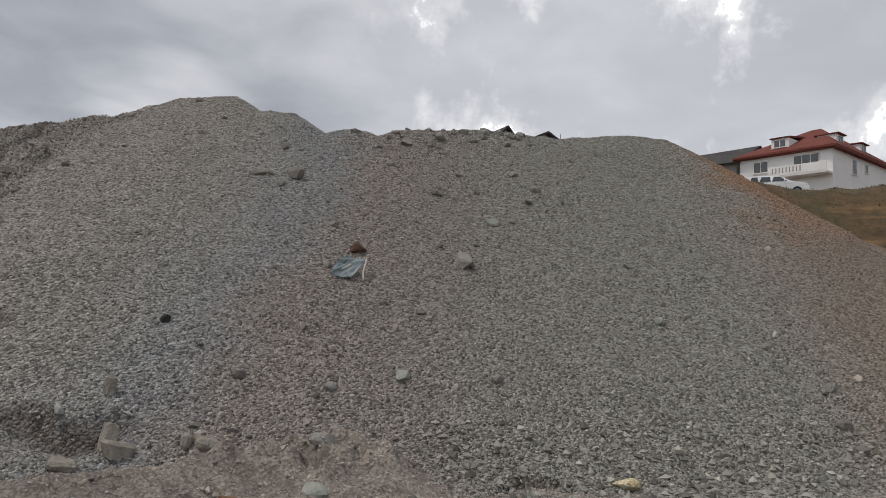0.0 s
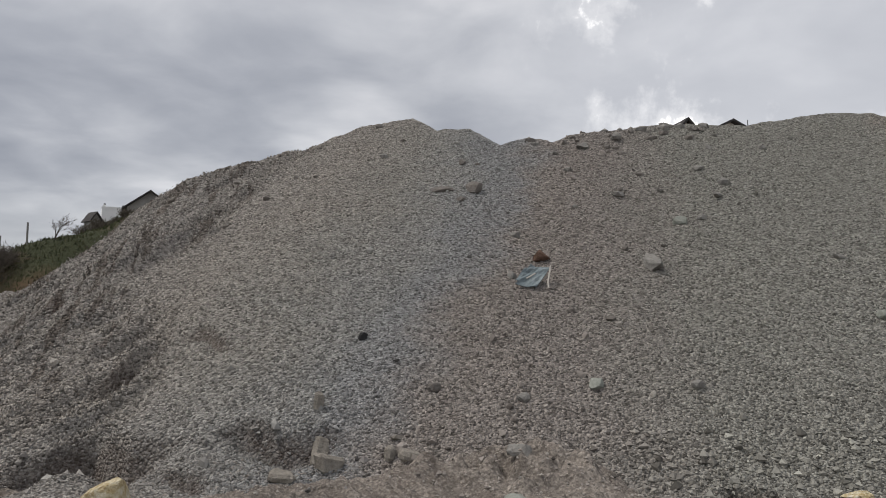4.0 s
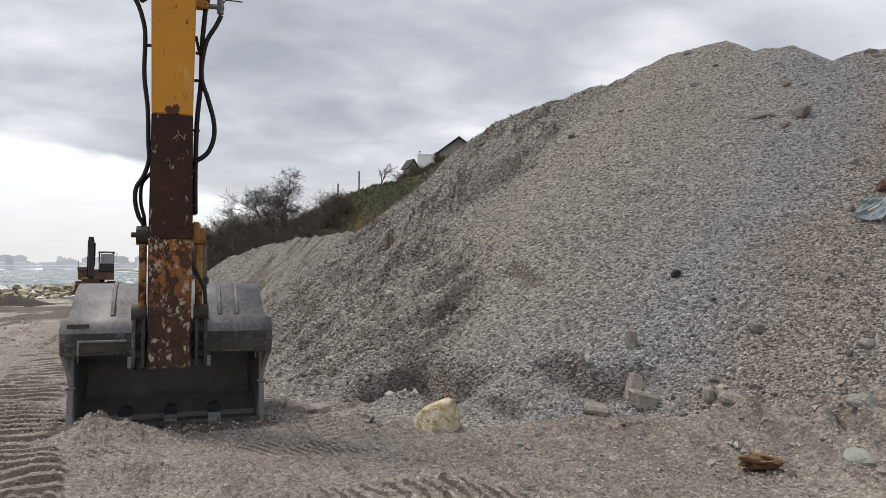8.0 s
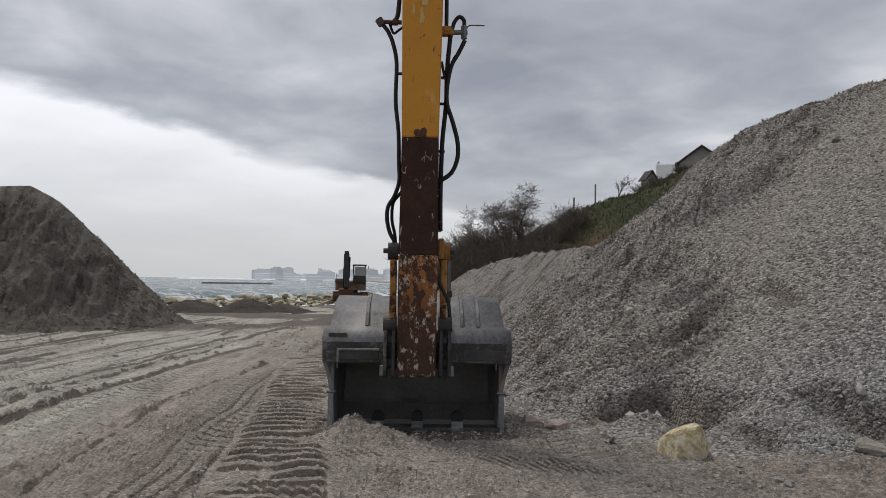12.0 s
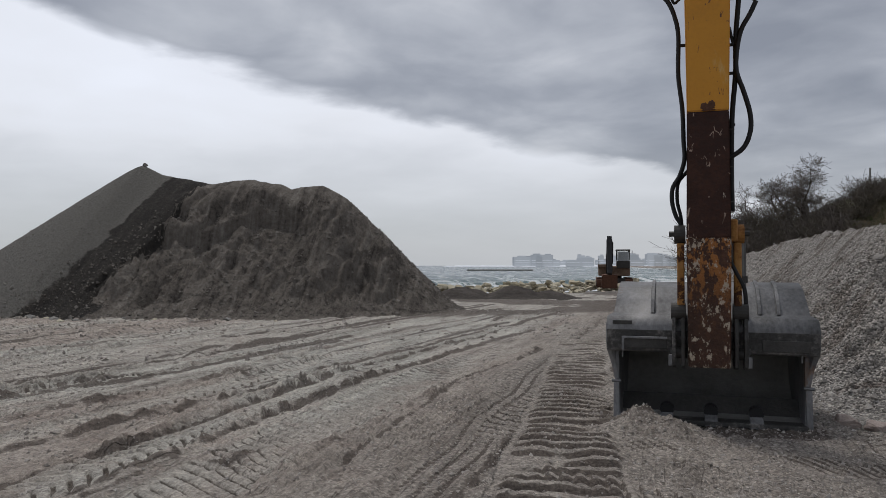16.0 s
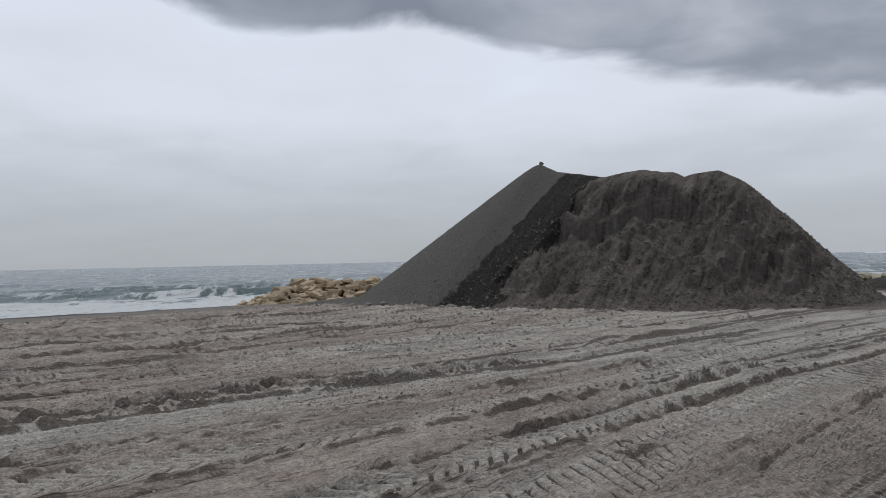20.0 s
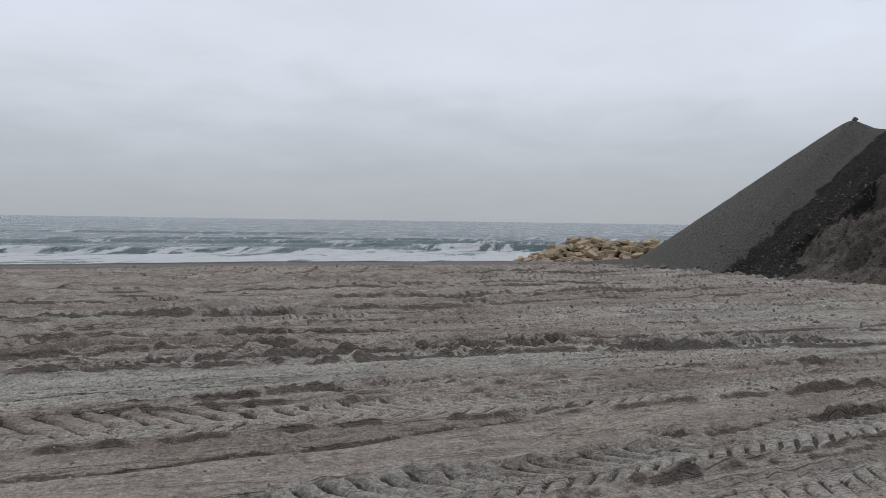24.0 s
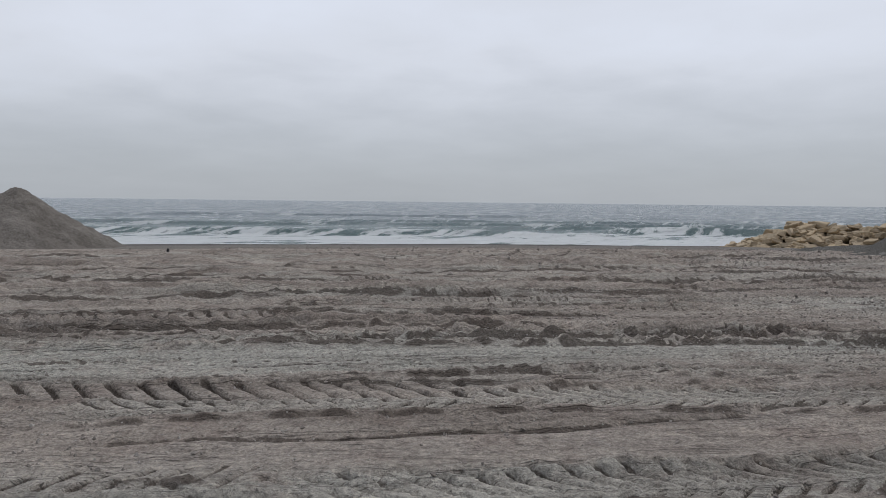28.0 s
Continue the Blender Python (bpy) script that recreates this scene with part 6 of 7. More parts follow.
for k in range(46):
    x = rng.uniform(0.8, 4.6) if k < 34 else rng.uniform(-3, 7)
    y = float(np.interp(x, [p[0] for p in RIDGE], [p[1] for p in RIDGE])) - rng.uniform(-0.1, 0.35 if k < 20 else 3.2)
    r = rng.uniform(0.10, 0.26)
    one_rock("stone", on_pile(x, y, 0.25 * r), (r * rng.uniform(0.9, 1.5), r, r * rng.uniform(0.6, 0.9)), rng.choice((GREY_STONE, DARK_STONE, GREY_STONE)), "broken stone lying near the ridge of the pile", "stone", 100 + k, rng.uniform(0, 180), "stones on the gravel pile", 1, 0.3, 4)


def metal_sheet():
    """A bent sheet with a torn strip, lying on the slope."""
    x, y, z = on_pile(0.59, 10.02)
    t = thing("metal_sheet", pose(x, y, z + 0.10, 52, 0, 8), "crumpled blue-grey metal sheet lying on the gravel", "scrap metal")
    bm = bmesh.new()
    cols, rows = 9, 7
    grid = []
    for i in range(cols):
        line = []
        for j in range(rows):
            u, v = i / (cols - 1) - 0.5, j / (rows - 1) - 0.5
            line.append(bm.verts.new((u * 0.30 + 0.24 * v + 0.03 * noise.noise(Vector((i, j, 3))), v * 0.34 - 0.06 * u, 0.05 * noise.noise(Vector((u * 4, v * 4, 1))) + 0.05 * abs(u))))
        grid.append(line)
    for i in range(cols - 1):
        for j in range(rows - 1):
            if (i, j) not in ((0, 6), (8, 0), (0, 5), (0, 0)):
                bm.faces.new((grid[i][j], grid[i + 1][j], grid[i + 1][j + 1], grid[i][j + 1]))
    sheet = part("sheet", bm, BLUE_SHEET, t)
    sheet.modifiers.new("gauge", "SOLIDIFY").thickness = 0.012
    part("torn_strip", hose([(0.27, 0.16, 0.03), (0.24, 0.04, 0.05), (0.20, -0.10, 0.03), (0.19, -0.22, 0.02)], 0.012, sides=5), PALE_SCRAP, t, "pale torn strip")
    part("crease", box(0.16, 0.018, 0.012, (-0.02, -0.03, 0.045), 0.003, Matrix.Rotation(0.6, 4, "Z")), PALE_SCRAP, t, "pale crease")
    return t


metal_sheet()
one_rock("rusty_scrap", on_pile(-0.4, 5.92, 0.0), (0.32, 0.22, 0.15), RUST_ORANGE, "flat rusty orange scrap on the yard", "scrap metal", 81, 20, cuts=3, rough=0.9, facets=6)
# ---- stones at the foot of the dark heap ----
rng = random.Random(9)
for k in range(54):
    q = -3.2 + 10.2 * rng.random() ** 1.25
    f = np.arange(2.0, 9.0, 0.05)
    fx, fy = -28.93 + 0.594 * q + 0.804 * f, 2.9 + 0.804 * q - 0.594 * f
    i = int(np.argmax(heap_height(fx, fy) < 0.04))
    x, y = float(fx[i]) + rng.uniform(-0.1, 0.6), float(fy[i]) - rng.uniform(-0.2, 0.4)
    r = rng.uniform(0.07, 0.18) if k % 7 else rng.uniform(0.22, 0.36)
    z = float(yard_height(np.array([x]), np.array([y]))[0])
    one_rock("stone", (x, y, z - 0.03), (r * rng.uniform(1, 1.6), r, r * rng.uniform(0.5, 0.8)), rng.choice((LIMESTONE, GREY_STONE, GREY_STONE)), "pale stone lying at the foot of the dark heap", "stone", 300 + k, rng.uniform(0, 180), "stones by the dark heap", 1, 0.25, 9)

one_rock("stone", (-28.93, 2.9, 4.92), (0.26, 0.18, 0.17), DARK_STONE, "dark stone on the peak of the heap", "stone", 391, 30)
one_rock("stone", (-10.98, -16.29, float(yard_height(np.array([-10.98]), np.array([-16.29]))[0]) - 0.02), (0.11, 0.08, 0.10), BLACK_STONE, "small dark stone on the edge of the beach", "stone", 392, 10)

# ---- rock armour along the shore ----
def armour(label, line, count, seed, height, wide, size, mat=None):
    t = thing("rock_armour", pose(line[0][0], line[0][1], -0.6), label, "breakwater")
    rng = random.Random(seed)
    shapes = []
    for k in range(9):
        me = bpy.data.meshes.new("boulder")
        bm = chunk((1.15, 0.85, 0.55), seed + k, 0.24, 0.08)
        bm.to_mesh(me)
        bm.free()
        me.materials.append(mat or BOULDER_STONE)
        shapes.append(me)
    legs = [math.dist(a, b) for a, b in zip(line, line[1:])]
    for k in range(count):
        q = rng.random() * sum(legs)
        i = 0
        while q > legs[i]:
            q -= legs[i]
            i += 1
        a, b = Vector(line[i]), Vector(line[i + 1])
        way = (b - a).normalized()
        off = rng.uniform(-1, 1)
        fade = min(1.0, (sum(legs[:i]) + q) / 3.0 + 0.25)
        at = a + way * q + Vector((-way.y, way.x)) * off * wide
        z = -0.75 + (height + 0.45) * fade * (1 - abs(off)) * rng.uniform(0.75, 1.0)
        r = size * rng.uniform(0.7, 1.35)
        ob = new("boulder", rng.choice(shapes))
        ob.parent = t
        ob.matrix_parent_inverse = t.matrix_world.inverted()
        ob.matrix_basis = pose(at.x, at.y, z - 0.2 * r, rng.uniform(-25, 25), rng.uniform(-25, 25), rng.uniform(0, 360)) @ Matrix.Diagonal((r * 1.1, r, r * 0.9, 1))
    return t


armour("breakwater of yellow-brown quarried boulders running into the sea", [(-40.5, -10.8), (-39.5, -7.6), (-38.5, -4.5), (-38.5, 0.0)], 760, 500, 0.95, 2.6, 0.40)
armour("line of pale boulders along the shore behind the heaps", [(-40, 16), (-42, 22), (-44, 28), (-47, 36), (-50, 44)], 300, 520, 0.6, 1.9, 0.40, LIMESTONE)

# ---- the far excavator ----
def far_excavator():
    t = thing("crawler_excavator", pose(-40.0, 33.3, 0.0, rz=52) @ Matrix.Scale(0.84, 4), "old brown and black crawler excavator parked on the far track", "excavator")
    # x across, y away, z up
    for s in (-1, 1):
        bm = prism([(-1.7, 0.20), (-1.5, 0.02), (1.5, 0.02), (1.7, 0.20), (1.7, 0.55), (1.5, 0.74), (-1.5, 0.74), (-1.7, 0.55)], 0.55, at=s * 1.1)
        bmesh.ops.bevel(bm, geom=bm.edges[:], offset=0.05, segments=2, affect="EDGES")
        track = part("crawler_track", bm, RUST_CHIP, t, "rusty crawler track")
        for k in range(6):
            part("track_roller", rod((s * 1.40, -1.2 + 0.48 * k, 0.30), (s * 1.34, -1.2 + 0.48 * k, 0.30), 0.16, sides=12), DARK_STEEL, track)
        for k in range(9):
            part("track_shoe", box(0.58, 0.26, 0.05, (s * 1.1, -1.4 + 0.35 * k, 0.76), 0.01), RUST_CHIP, track)
    part("undercarriage", box(1.7, 2.0, 0.35, (0, 0, 0.55), 0.04), DARK_STEEL, t)
    part("slew_ring", rod((0, 0, 0.70), (0, 0, 0.92), 0.6, sides=20), DARK_STEEL, t)
    part("upper_body", box(2.4, 2.6, 0.75, (0, 0.3, 1.28), 0.08), OLD_ORANGE, t, "faded orange-brown engine housing")
    part("counterweight", box(2.3, 0.6, 0.80, (0, 1.7, 1.30), 0.12), OLD_ORANGE, t)
    part("tool_box", box(0.7, 1.1, 0.25, (-0.9, -0.7, 1.70), 0.04), OLD_ORANGE, t)
    for s in (-0.55, 0.55):
        part("hand_rail", hose([(-0.9 + s * 0.5, -1.1, 1.5), (-0.9 + s * 0.5, -1.1, 2.2), (-0.9 + s * 0.5, -0.4, 2.2)], 0.025, sides=6), DARK_STEEL, t)
    cab = part("cab", box(1.0, 1.45, 0.60, (0.68, -0.45, 1.80), 0.05), DARK_STEEL, t, "dark worn cab base")
    part("cab_roof", box(1.08, 1.5, 0.09, (0.68, -0.45, 2.93), 0.03), DARK_STEEL, cab, "dark cab roof")
    for x in (0.21, 1.15):
        for y in (-1.14, 0.24):
            part("cab_post", box(0.07, 0.07, 0.80, (x, y, 2.52), 0.01), DARK_STEEL, cab)
    part("windscreen", box(0.80, 0.02, 0.72, (0.68, -1.17, 2.45), 0.0), PALE_GLASS, cab, "pale reflecting windscreen")
    part("side_window", box(0.02, 1.20, 0.62, (1.15, -0.45, 2.48), 0.0), PALE_GLASS, cab)
    part("mirror", box(0.05, 0.04, 0.25, (1.35, -1.1, 2.75), 0.01), DARK_STEEL, cab)
    for s in (-0.16, 0.16):
        part("boom_ram", rod((-0.35 + s, -1.2, 1.3), (-0.45 + s, -2.0, 2.6), 0.07, sides=10), CHROME, t)
    boom = prism([(-0.9, 1.35), (-1.6, 2.5), (-2.5, 3.55), (-2.9, 3.75), (-3.0, 3.5), (-2.6, 3.0), (-1.8, 1.9), (-1.2, 1.0)], 0.42, at=-0.42)
    part("boom", boom, BLACK_PAINT, t, "blackened boom")
    part("boom_pipe", hose([(-0.15, -1.2, 1.9), (-0.15, -1.9, 2.7), (-0.17, -2.7, 3.5)], 0.05, sides=6), BLACK_PAINT, t)
    part("stick", prism([(-2.6, 3.9), (-3.0, 3.95), (-3.35, 1.2), (-3.15, 0.95), (-2.95, 1.2)], 0.34, at=-0.42), BLACK_PAINT, t, "blackened stick")
    bm = prism([(-3.4, 1.0), (-2.8, 1.1), (-2.3, 0.8), (-2.2, 0.3), (-2.6, 0.0), (-3.3, 0.0)], 1.15, at=-0.42)
    bmesh.ops.bevel(bm, geom=bm.edges[:], offset=0.05, segments=2, affect="EDGES")
    part("bucket", bm, RUST_CHIP, t, "rusty bucket on the ground")
    return t


far_excavator()

# ---- trees, scrub and grass on the hill ----
def ground_z(x, y):
    return float(yard_height(np.array([float(x)]), np.array([float(y)]))[0])


def tubes(segments, sides):
    """Corners and faces of tapered bars: segments of (start, end, radius at start, radius at end)."""
    verts, faces = [], []
    for a, b, r0, r1 in segments:
        way = (b - a).normalized()
        side = way.cross(Vector((0.31, 0.77, 0.55))).normalized()
        other = way.cross(side)
        base = len(verts)
        for q, r in ((a, r0), (b, r1)):
            for k in range(sides):
                w = 2 * math.pi * k / sides
                verts.append(q + r * (math.cos(w) * side + math.sin(w) * other))
        for k in range(sides):
            faces.append((base + k, base + (k + 1) % sides, base + sides + (k + 1) % sides, base + sides + k))
    return np.array([v[:] for v in verts]), np.array(faces)


def grow(rng, start, way, size, radius, level, limbs, twigs, spread=0.55, droop=0.0):
    """A bent limb that forks; thin ends go to the twigs."""
    steps = 5
    here, r = start.copy(), radius
    curl = Vector((rng.gauss(0, 0.10), rng.gauss(0, 0.10), rng.gauss(0.05, 0.06)))
    for k in range(steps):
        bend = 0.14 if level > 1 else 0.20
        way = (way + curl + Vector((rng.gauss(0, bend), rng.gauss(0, bend), rng.gauss(0.02 - droop, bend * 0.8)))).normalized()
        there = here + way * size / steps
        (limbs if level > 1 else twigs).append((here, there, r, r * 0.86))
        here, r = there, r * 0.86
        if level > 0 and k >= (2 if level > 3 else 1):
            for _ in range(2 if level in (1, 2) and k % 2 else 1):
                off = Vector((rng.gauss(0, 1), rng.gauss(0, 1), rng.gauss(0.15, 0.6))).normalized()
                grow(rng, here, (way * (1 - spread) + off * spread).normalized(), size * rng.uniform(0.50, 0.76), r * 0.60, level - 1, limbs, twigs, spread, droop)


def bare_tree(x, y, height, seed, label, levels=4, group="", stems=1, spread=0.55, sink=0.1):
    rng = random.Random(seed)
    limbs, twigs = [], []
    for _ in range(stems):
        lean = Vector((rng.gauss(0, 0.14), rng.gauss(0, 0.14), 1)).normalized()
        grow(rng, Vector((rng.uniform(-0.1, 0.1) * stems, rng.uniform(-0.1, 0.1) * stems, 0)), lean, height * 0.36, height * 0.026, levels, limbs, twigs, spread)
    t = thing("bare_tree", pose(x, y, ground_z(x, y) - sink), label, "tree", group)
    mesh_object("trunk", *tubes(limbs, 5), BARK, t)
    mesh_object("crown", *tubes([(a, b, max(p, 0.006), max(q, 0.005)) for a, b, p, q in twigs], 3), TWIG, t)
    return t


def shrub(x, y, size, seed, mat):
    rng = random.Random(seed)
    twigs = []
    for k in range(80):
        w = rng.uniform(0, 2 * math.pi)
        out = Vector((math.cos(w), math.sin(w), rng.uniform(0.5, 1.8))).normalized()
        here = Vector((rng.gauss(0, 0.25) * size, rng.gauss(0, 0.25) * size, 0))
        r = 0.016
        for j in range(4):
            out = (out + Vector((rng.gauss(0, 0.22), rng.gauss(0, 0.22), rng.gauss(0, 0.2)))).normalized()
            there = here + out * size * rng.uniform(0.16, 0.30)
            twigs.append((here, there, r, r * 0.75))
            for _ in range(2):
                side = (out + Vector((rng.gauss(0, 0.8), rng.gauss(0, 0.8), rng.gauss(0.1, 0.6)))).normalized()
                twigs.append((there, there + side * size * rng.uniform(0.12, 0.3), 0.010, 0.006))
            here, r = there, r * 0.75
    ob = mesh_object("shrub", *tubes(twigs, 3), mat)
    ob.matrix_world = pose(x, y, ground_z(x, y) - 0.05)
    return tagged(ob, "leafless tangled shrub on the hillside", "shrub", "scrub on the hillside")


bare_tree(-24.7, 31.2, 5.9, 608, "bare many-branched tree above the gravel bank", 5, stems=4, spread=0.95, sink=0.6)
bare_tree(-26.3, 30.2, 4.6, 611, "smaller bare tree in the scrub above the gravel bank", 4, "bare trees in the scrub", 3, 0.8, 0.4)
for x, y, high, seed in ((-25.4, 30.0, 3.4, 602), (-26.4, 29.3, 2.8, 603), (-24.7, 30.4, 3.2, 604), (-22.2, 31.0, 2.4, 607), (-21.2, 31.4, 2.2, 609)):
    bare_tree(x, y, high, seed, "smaller bare tree in the scrub", 4, "bare trees in the scrub", 2, 0.66)
bare_tree(-19.4, 33.0, 1.9, 605, "thin bare sapling on the grassy slope", 3, "bare trees in the scrub", 1, 0.5)
bare_tree(-53.2, 94.1, 3.2, 606, "bare tree beside the hilltop houses", 3, "", 1, 0.55)
rng = random.Random(77)
for k in range(46):
    q = rng.random() ** 1.3
    x, y = -27.2 + 6.6 * q + rng.gauss(0, 0.4), 28.6 + 1.6 * q + rng.uniform(-0.8, 1.8)
    shrub(x, y, rng.uniform(1.3, 2.3) * (1.1 - 0.65 * q), 700 + k, THICKET if k % 3 else TWIG)
for k in range(9):
    shrub(-18.4 + rng.uniform(-1.2, 1.5), 36.6 + rng.uniform(-0.8, 1.2), rng.uniform(0.35, 0.6), 760 + k, THICKET)


def grass(name, count, xr, yr, mat, seed, high, label):
    rng = np.random.RandomState(seed)
    x, y = rng.uniform(*xr, count), rng.uniform(*yr, count)
    z = land_shape(x, y)
    ok = z > 1.0
    x, y, z = x[ok], y[ok], z[ok]
    n = len(x)
    tilt, turn = rng.uniform(-0.5, 0.5, (n, 2)), rng.uniform(0, np.pi, n)
    h, w = rng.uniform(*high, n), rng.uniform(0.02, 0.06, n)
    dx, dy = np.cos(turn) * w, np.sin(turn) * w
    v = np.stack([np.stack([x - dx, y - dy, z - 0.03], 1), np.stack([x + dx, y + dy, z - 0.03], 1), np.stack([x + tilt[:, 0] * h, y + tilt[:, 1] * h, z + h], 1)], 1)
    return tagged(mesh_object(name, v.reshape(-1, 3), np.arange(3 * n).reshape(-1, 3), mat), label, "grass", kind="stuff")


grass("hill_grass", 26000, (-30, -8), (25, 42), GRASS, 31, (0.06, 0.20), "rough green grass on the hillside")
grass("dry_hill_growth", 7000, (18, 42), (24, 46), DRY_GROWTH, 32, (0.04, 0.12), "dry brown growth on the cut bank")

# ---- houses and cars on the hill ----
def window(t, x, y, z, w, h, panes=2, side="y", out=-1):
    """A framed window on a wall whose face looks along side."""
    def slab(a, b, c, at):
        return box(a, b, c, at) if side == "y" else box(b, a, c, (at[1], at[0], at[2]))
    face = y if side == "y" else x
    u = x if side == "y" else y
    f = part("window", slab(w + 0.14, 0.08, h + 0.14, (u, face + out * 0.02, z)), WHITE_FRAME, t, "white framed window")
    pw = (w - 0.08 * (panes - 1)) / panes
    for k in range(panes):
        part("pane", slab(pw, 0.04, h, (u - w / 2 + pw / 2 + k * (pw + 0.08), face + out * 0.05, z)), WINDOW_GLASS, f)
    part("sill", slab(w + 0.3, 0.16, 0.05, (u, face + out * 0.07, z - h / 2 - 0.09)), WHITE_FRAME, f)
    return f


def hip_roof(sx, sy, z0, z1, ridge, over=0.5):
    bm = bmesh.new()
    a, b = sx / 2 + over, sy / 2 + over
    low = [bm.verts.new(p) for p in ((-a, -b, z0), (a, -b, z0), (a, b, z0), (-a, b, z0))]
    drop = [bm.verts.new(p) for p in ((-a, -b, z0 - 0.35), (a, -b, z0 - 0.35), (a, b, z0 - 0.35), (-a, b, z0 - 0.35))]
    top = [bm.verts.new((-ridge / 2, 0, z1)), bm.verts.new((ridge / 2, 0, z1))]
    bm.faces.new((low[0], low[1], top[1], top[0])), bm.faces.new((low[1], low[2], top[1])), bm.faces.new((low[2], low[3], top[0], top[1])), bm.faces.new((low[3], low[0], top[0]))
    for k in range(4):
        bm.faces.new((drop[k], drop[(k + 1) % 4], low[(k + 1) % 4], low[k]))
    bm.faces.new(drop[::-1])
    bmesh.ops.recalc_face_normals(bm, faces=bm.faces[:])
    return bm


def white_house():
    """Local: front looks along -y, its right end is the near corner."""
    t = thing("white_house", pose(49.2, 70.65, 0, rz=-61), "white two-storey house with a red hipped roof and balcony", "house")
    w, d = 9.9, 15.0
    base, eave = ground_z(49.2, 70.65) - 1.0, 21.0
    part("wall", box(w, d, eave - base, (0, d / 2, (eave + base) / 2), 0.02), WHITE_WALL, t)
    roof = part("roof", hip_roof(w, d, eave + 0.1, 25.0, 1.0, 0.55), RED_ROOF, t, "red-brown tiled roof")
    roof.location = (0, d / 2, 0)
    part("gutter", box(w + 1.2, 0.14, 0.16, (0, -0.62, eave - 0.10), 0.03), RED_ROOF, t)
    window(t, -2.55, 0.0, 19.75, 1.5, 1.1)
    window(t, 2.3, 0.0, 19.95, 2.5, 0.95, 3)
    b = part("balcony", box(6.0, 1.3, 0.22, (1.9, -0.65, 18.25), 0.03), WHITE_WALL, t, "white balcony slab")
    part("balcony_parapet", box(6.0, 0.12, 0.95, (1.9, -1.27, 18.8), 0.02), WHITE_WALL, b)
    for k in range(9):
        part("baluster_gap", box(0.10, 0.03, 0.55, (-0.6 + 0.36 * k, -1.335, 18.85)), GREY_WALL, b)
    part("garage_window", box(0.9, 0.06, 0.8, (1.4, -0.02, 17.1)), WINDOW_GLASS, t)
    dm = part("dormer", box(1.9, 3.0, 1.1, (-0.9, 2.4, 22.3), 0.02), WHITE_WALL, t, "white dormer")
    part("dormer_roof", prism([(0.75, 22.82), (0.70, 22.96), (4.6, 23.55), (4.6, 23.3)], 2.15, at=-0.9), RED_ROOF, dm)
    window(dm, -0.9, 0.9, 22.3, 1.2, 0.75)
    for y in (4.2, 10.0):
        sd = part("side_dormer", box(2.0, 1.7, 1.0, (2.9, y, 22.6), 0.02), WHITE_WALL, t)
        part("dormer_roof", box(2.6, 2.0, 0.14, (2.9, y, 23.14), 0.03), RED_ROOF, sd)
        window(sd, 3.9, y, 22.6, 1.0, 0.7, 2, "x", 1)
    window(t, w / 2, 5.0, 19.6, 0.9, 1.5, 1, "x", 1)
    window(t, w / 2, 8.0, 19.9, 0.6, 0.9, 1, "x", 1)
    return t


WHITE_FRAME = WHITE_WALL
white_house()


def gable_house(name, x, y, turn, w, d, wall_top, ridge_top, wall_mat, roof_mat, label, chimney=False, over=0.5):
    z0 = ground_z(x, y) - 0.6
    t = thing(name, pose(x, y, 0, rz=turn), label, "house")
    part("wall", box(w, d, wall_top - z0, (0, 0, (wall_top + z0) / 2), 0.02), wall_mat, t)
    for s in (-1, 1):
        part("gable", gable_wall(w - 0.02, d, wall_top, ridge_top, s), wall_mat, t)
    half, rise = w / 2 + over, (ridge_top - wall_top) * (1 + 2 * over / w)
    slant = math.atan2(rise, half)
    for s in (-1, 1):
        part("roof", box(math.hypot(half, rise) + 0.1, d + 2 * over, 0.16, (s * half / 2, 0, ridge_top - rise / 2 + 0.10), 0.02, Matrix.Rotation(s * slant, 4, "Y")), roof_mat, t, "dark roof slope")
    if chimney:
        c = part("chimney", box(0.6, 0.6, 1.6, (w * 0.25, 0, ridge_top + 0.1), 0.03), wall_mat, t)
        part("chimney_cap", box(0.8, 0.8, 0.12, (w * 0.25, 0, ridge_top + 0.95), 0.02), DARK_STEEL, c)
    return t


def gable_wall(w, d, z0, z1, s):
    bm = bmesh.new()
    for y in (s * d / 2,):
        ring = [bm.verts.new(p) for p in ((-w / 2, y, z0 - 0.01), (w / 2, y, z0 - 0.01), (0, y, z1))]
        back = [bm.verts.new((v.co.x, y - s * 0.2, v.co.z)) for v in ring]
        bm.faces.new(ring), bm.faces.new(back[::-1])
        for k in range(3):
            bm.faces.new((ring[k], ring[(k + 1) % 3], back[(k + 1) % 3], back[k]))
    bmesh.ops.recalc_face_normals(bm, faces=bm.faces[:])
    return bm


gable_house("grey_house", 49.5, 82.5, 29, 9, 8, 21.2, 23.6, GREY_WALL, DARK_ROOF, "grey house with a dark gabled roof beside the white one")
gable_house("dark_gable_house", 14.3, 59.5, 15, 3.0, 6, 15.4, 17.0, WHITE_WALL, DARK_ROOF, "hilltop house with a dark steep gable above the pile")
gable_house("pale_hut", 18.6, 58.2, 15, 1.0, 1.0, 16.9, 17.15, WHITE_WALL, DARK_ROOF, "small pale rooftop hut with a dark roof")
part_pole = part("utility_pole", rod((0, 0, 0), (0, 0, 6.2), 0.05, 0.03, 8), DARK_STEEL, None)
part_pole.matrix_world = pose(20.0, 57.6, ground_z(20.0, 57.6))
tagged(part_pole, "thin dark mast on the hilltop", "pole")
gable_house("brown_gable_house", -41.6, 91.3, 24, 5.2, 5.0, 16.6, 18.5, GREY_WALL, DARK_ROOF, "small house with dark open gable near the pile top")


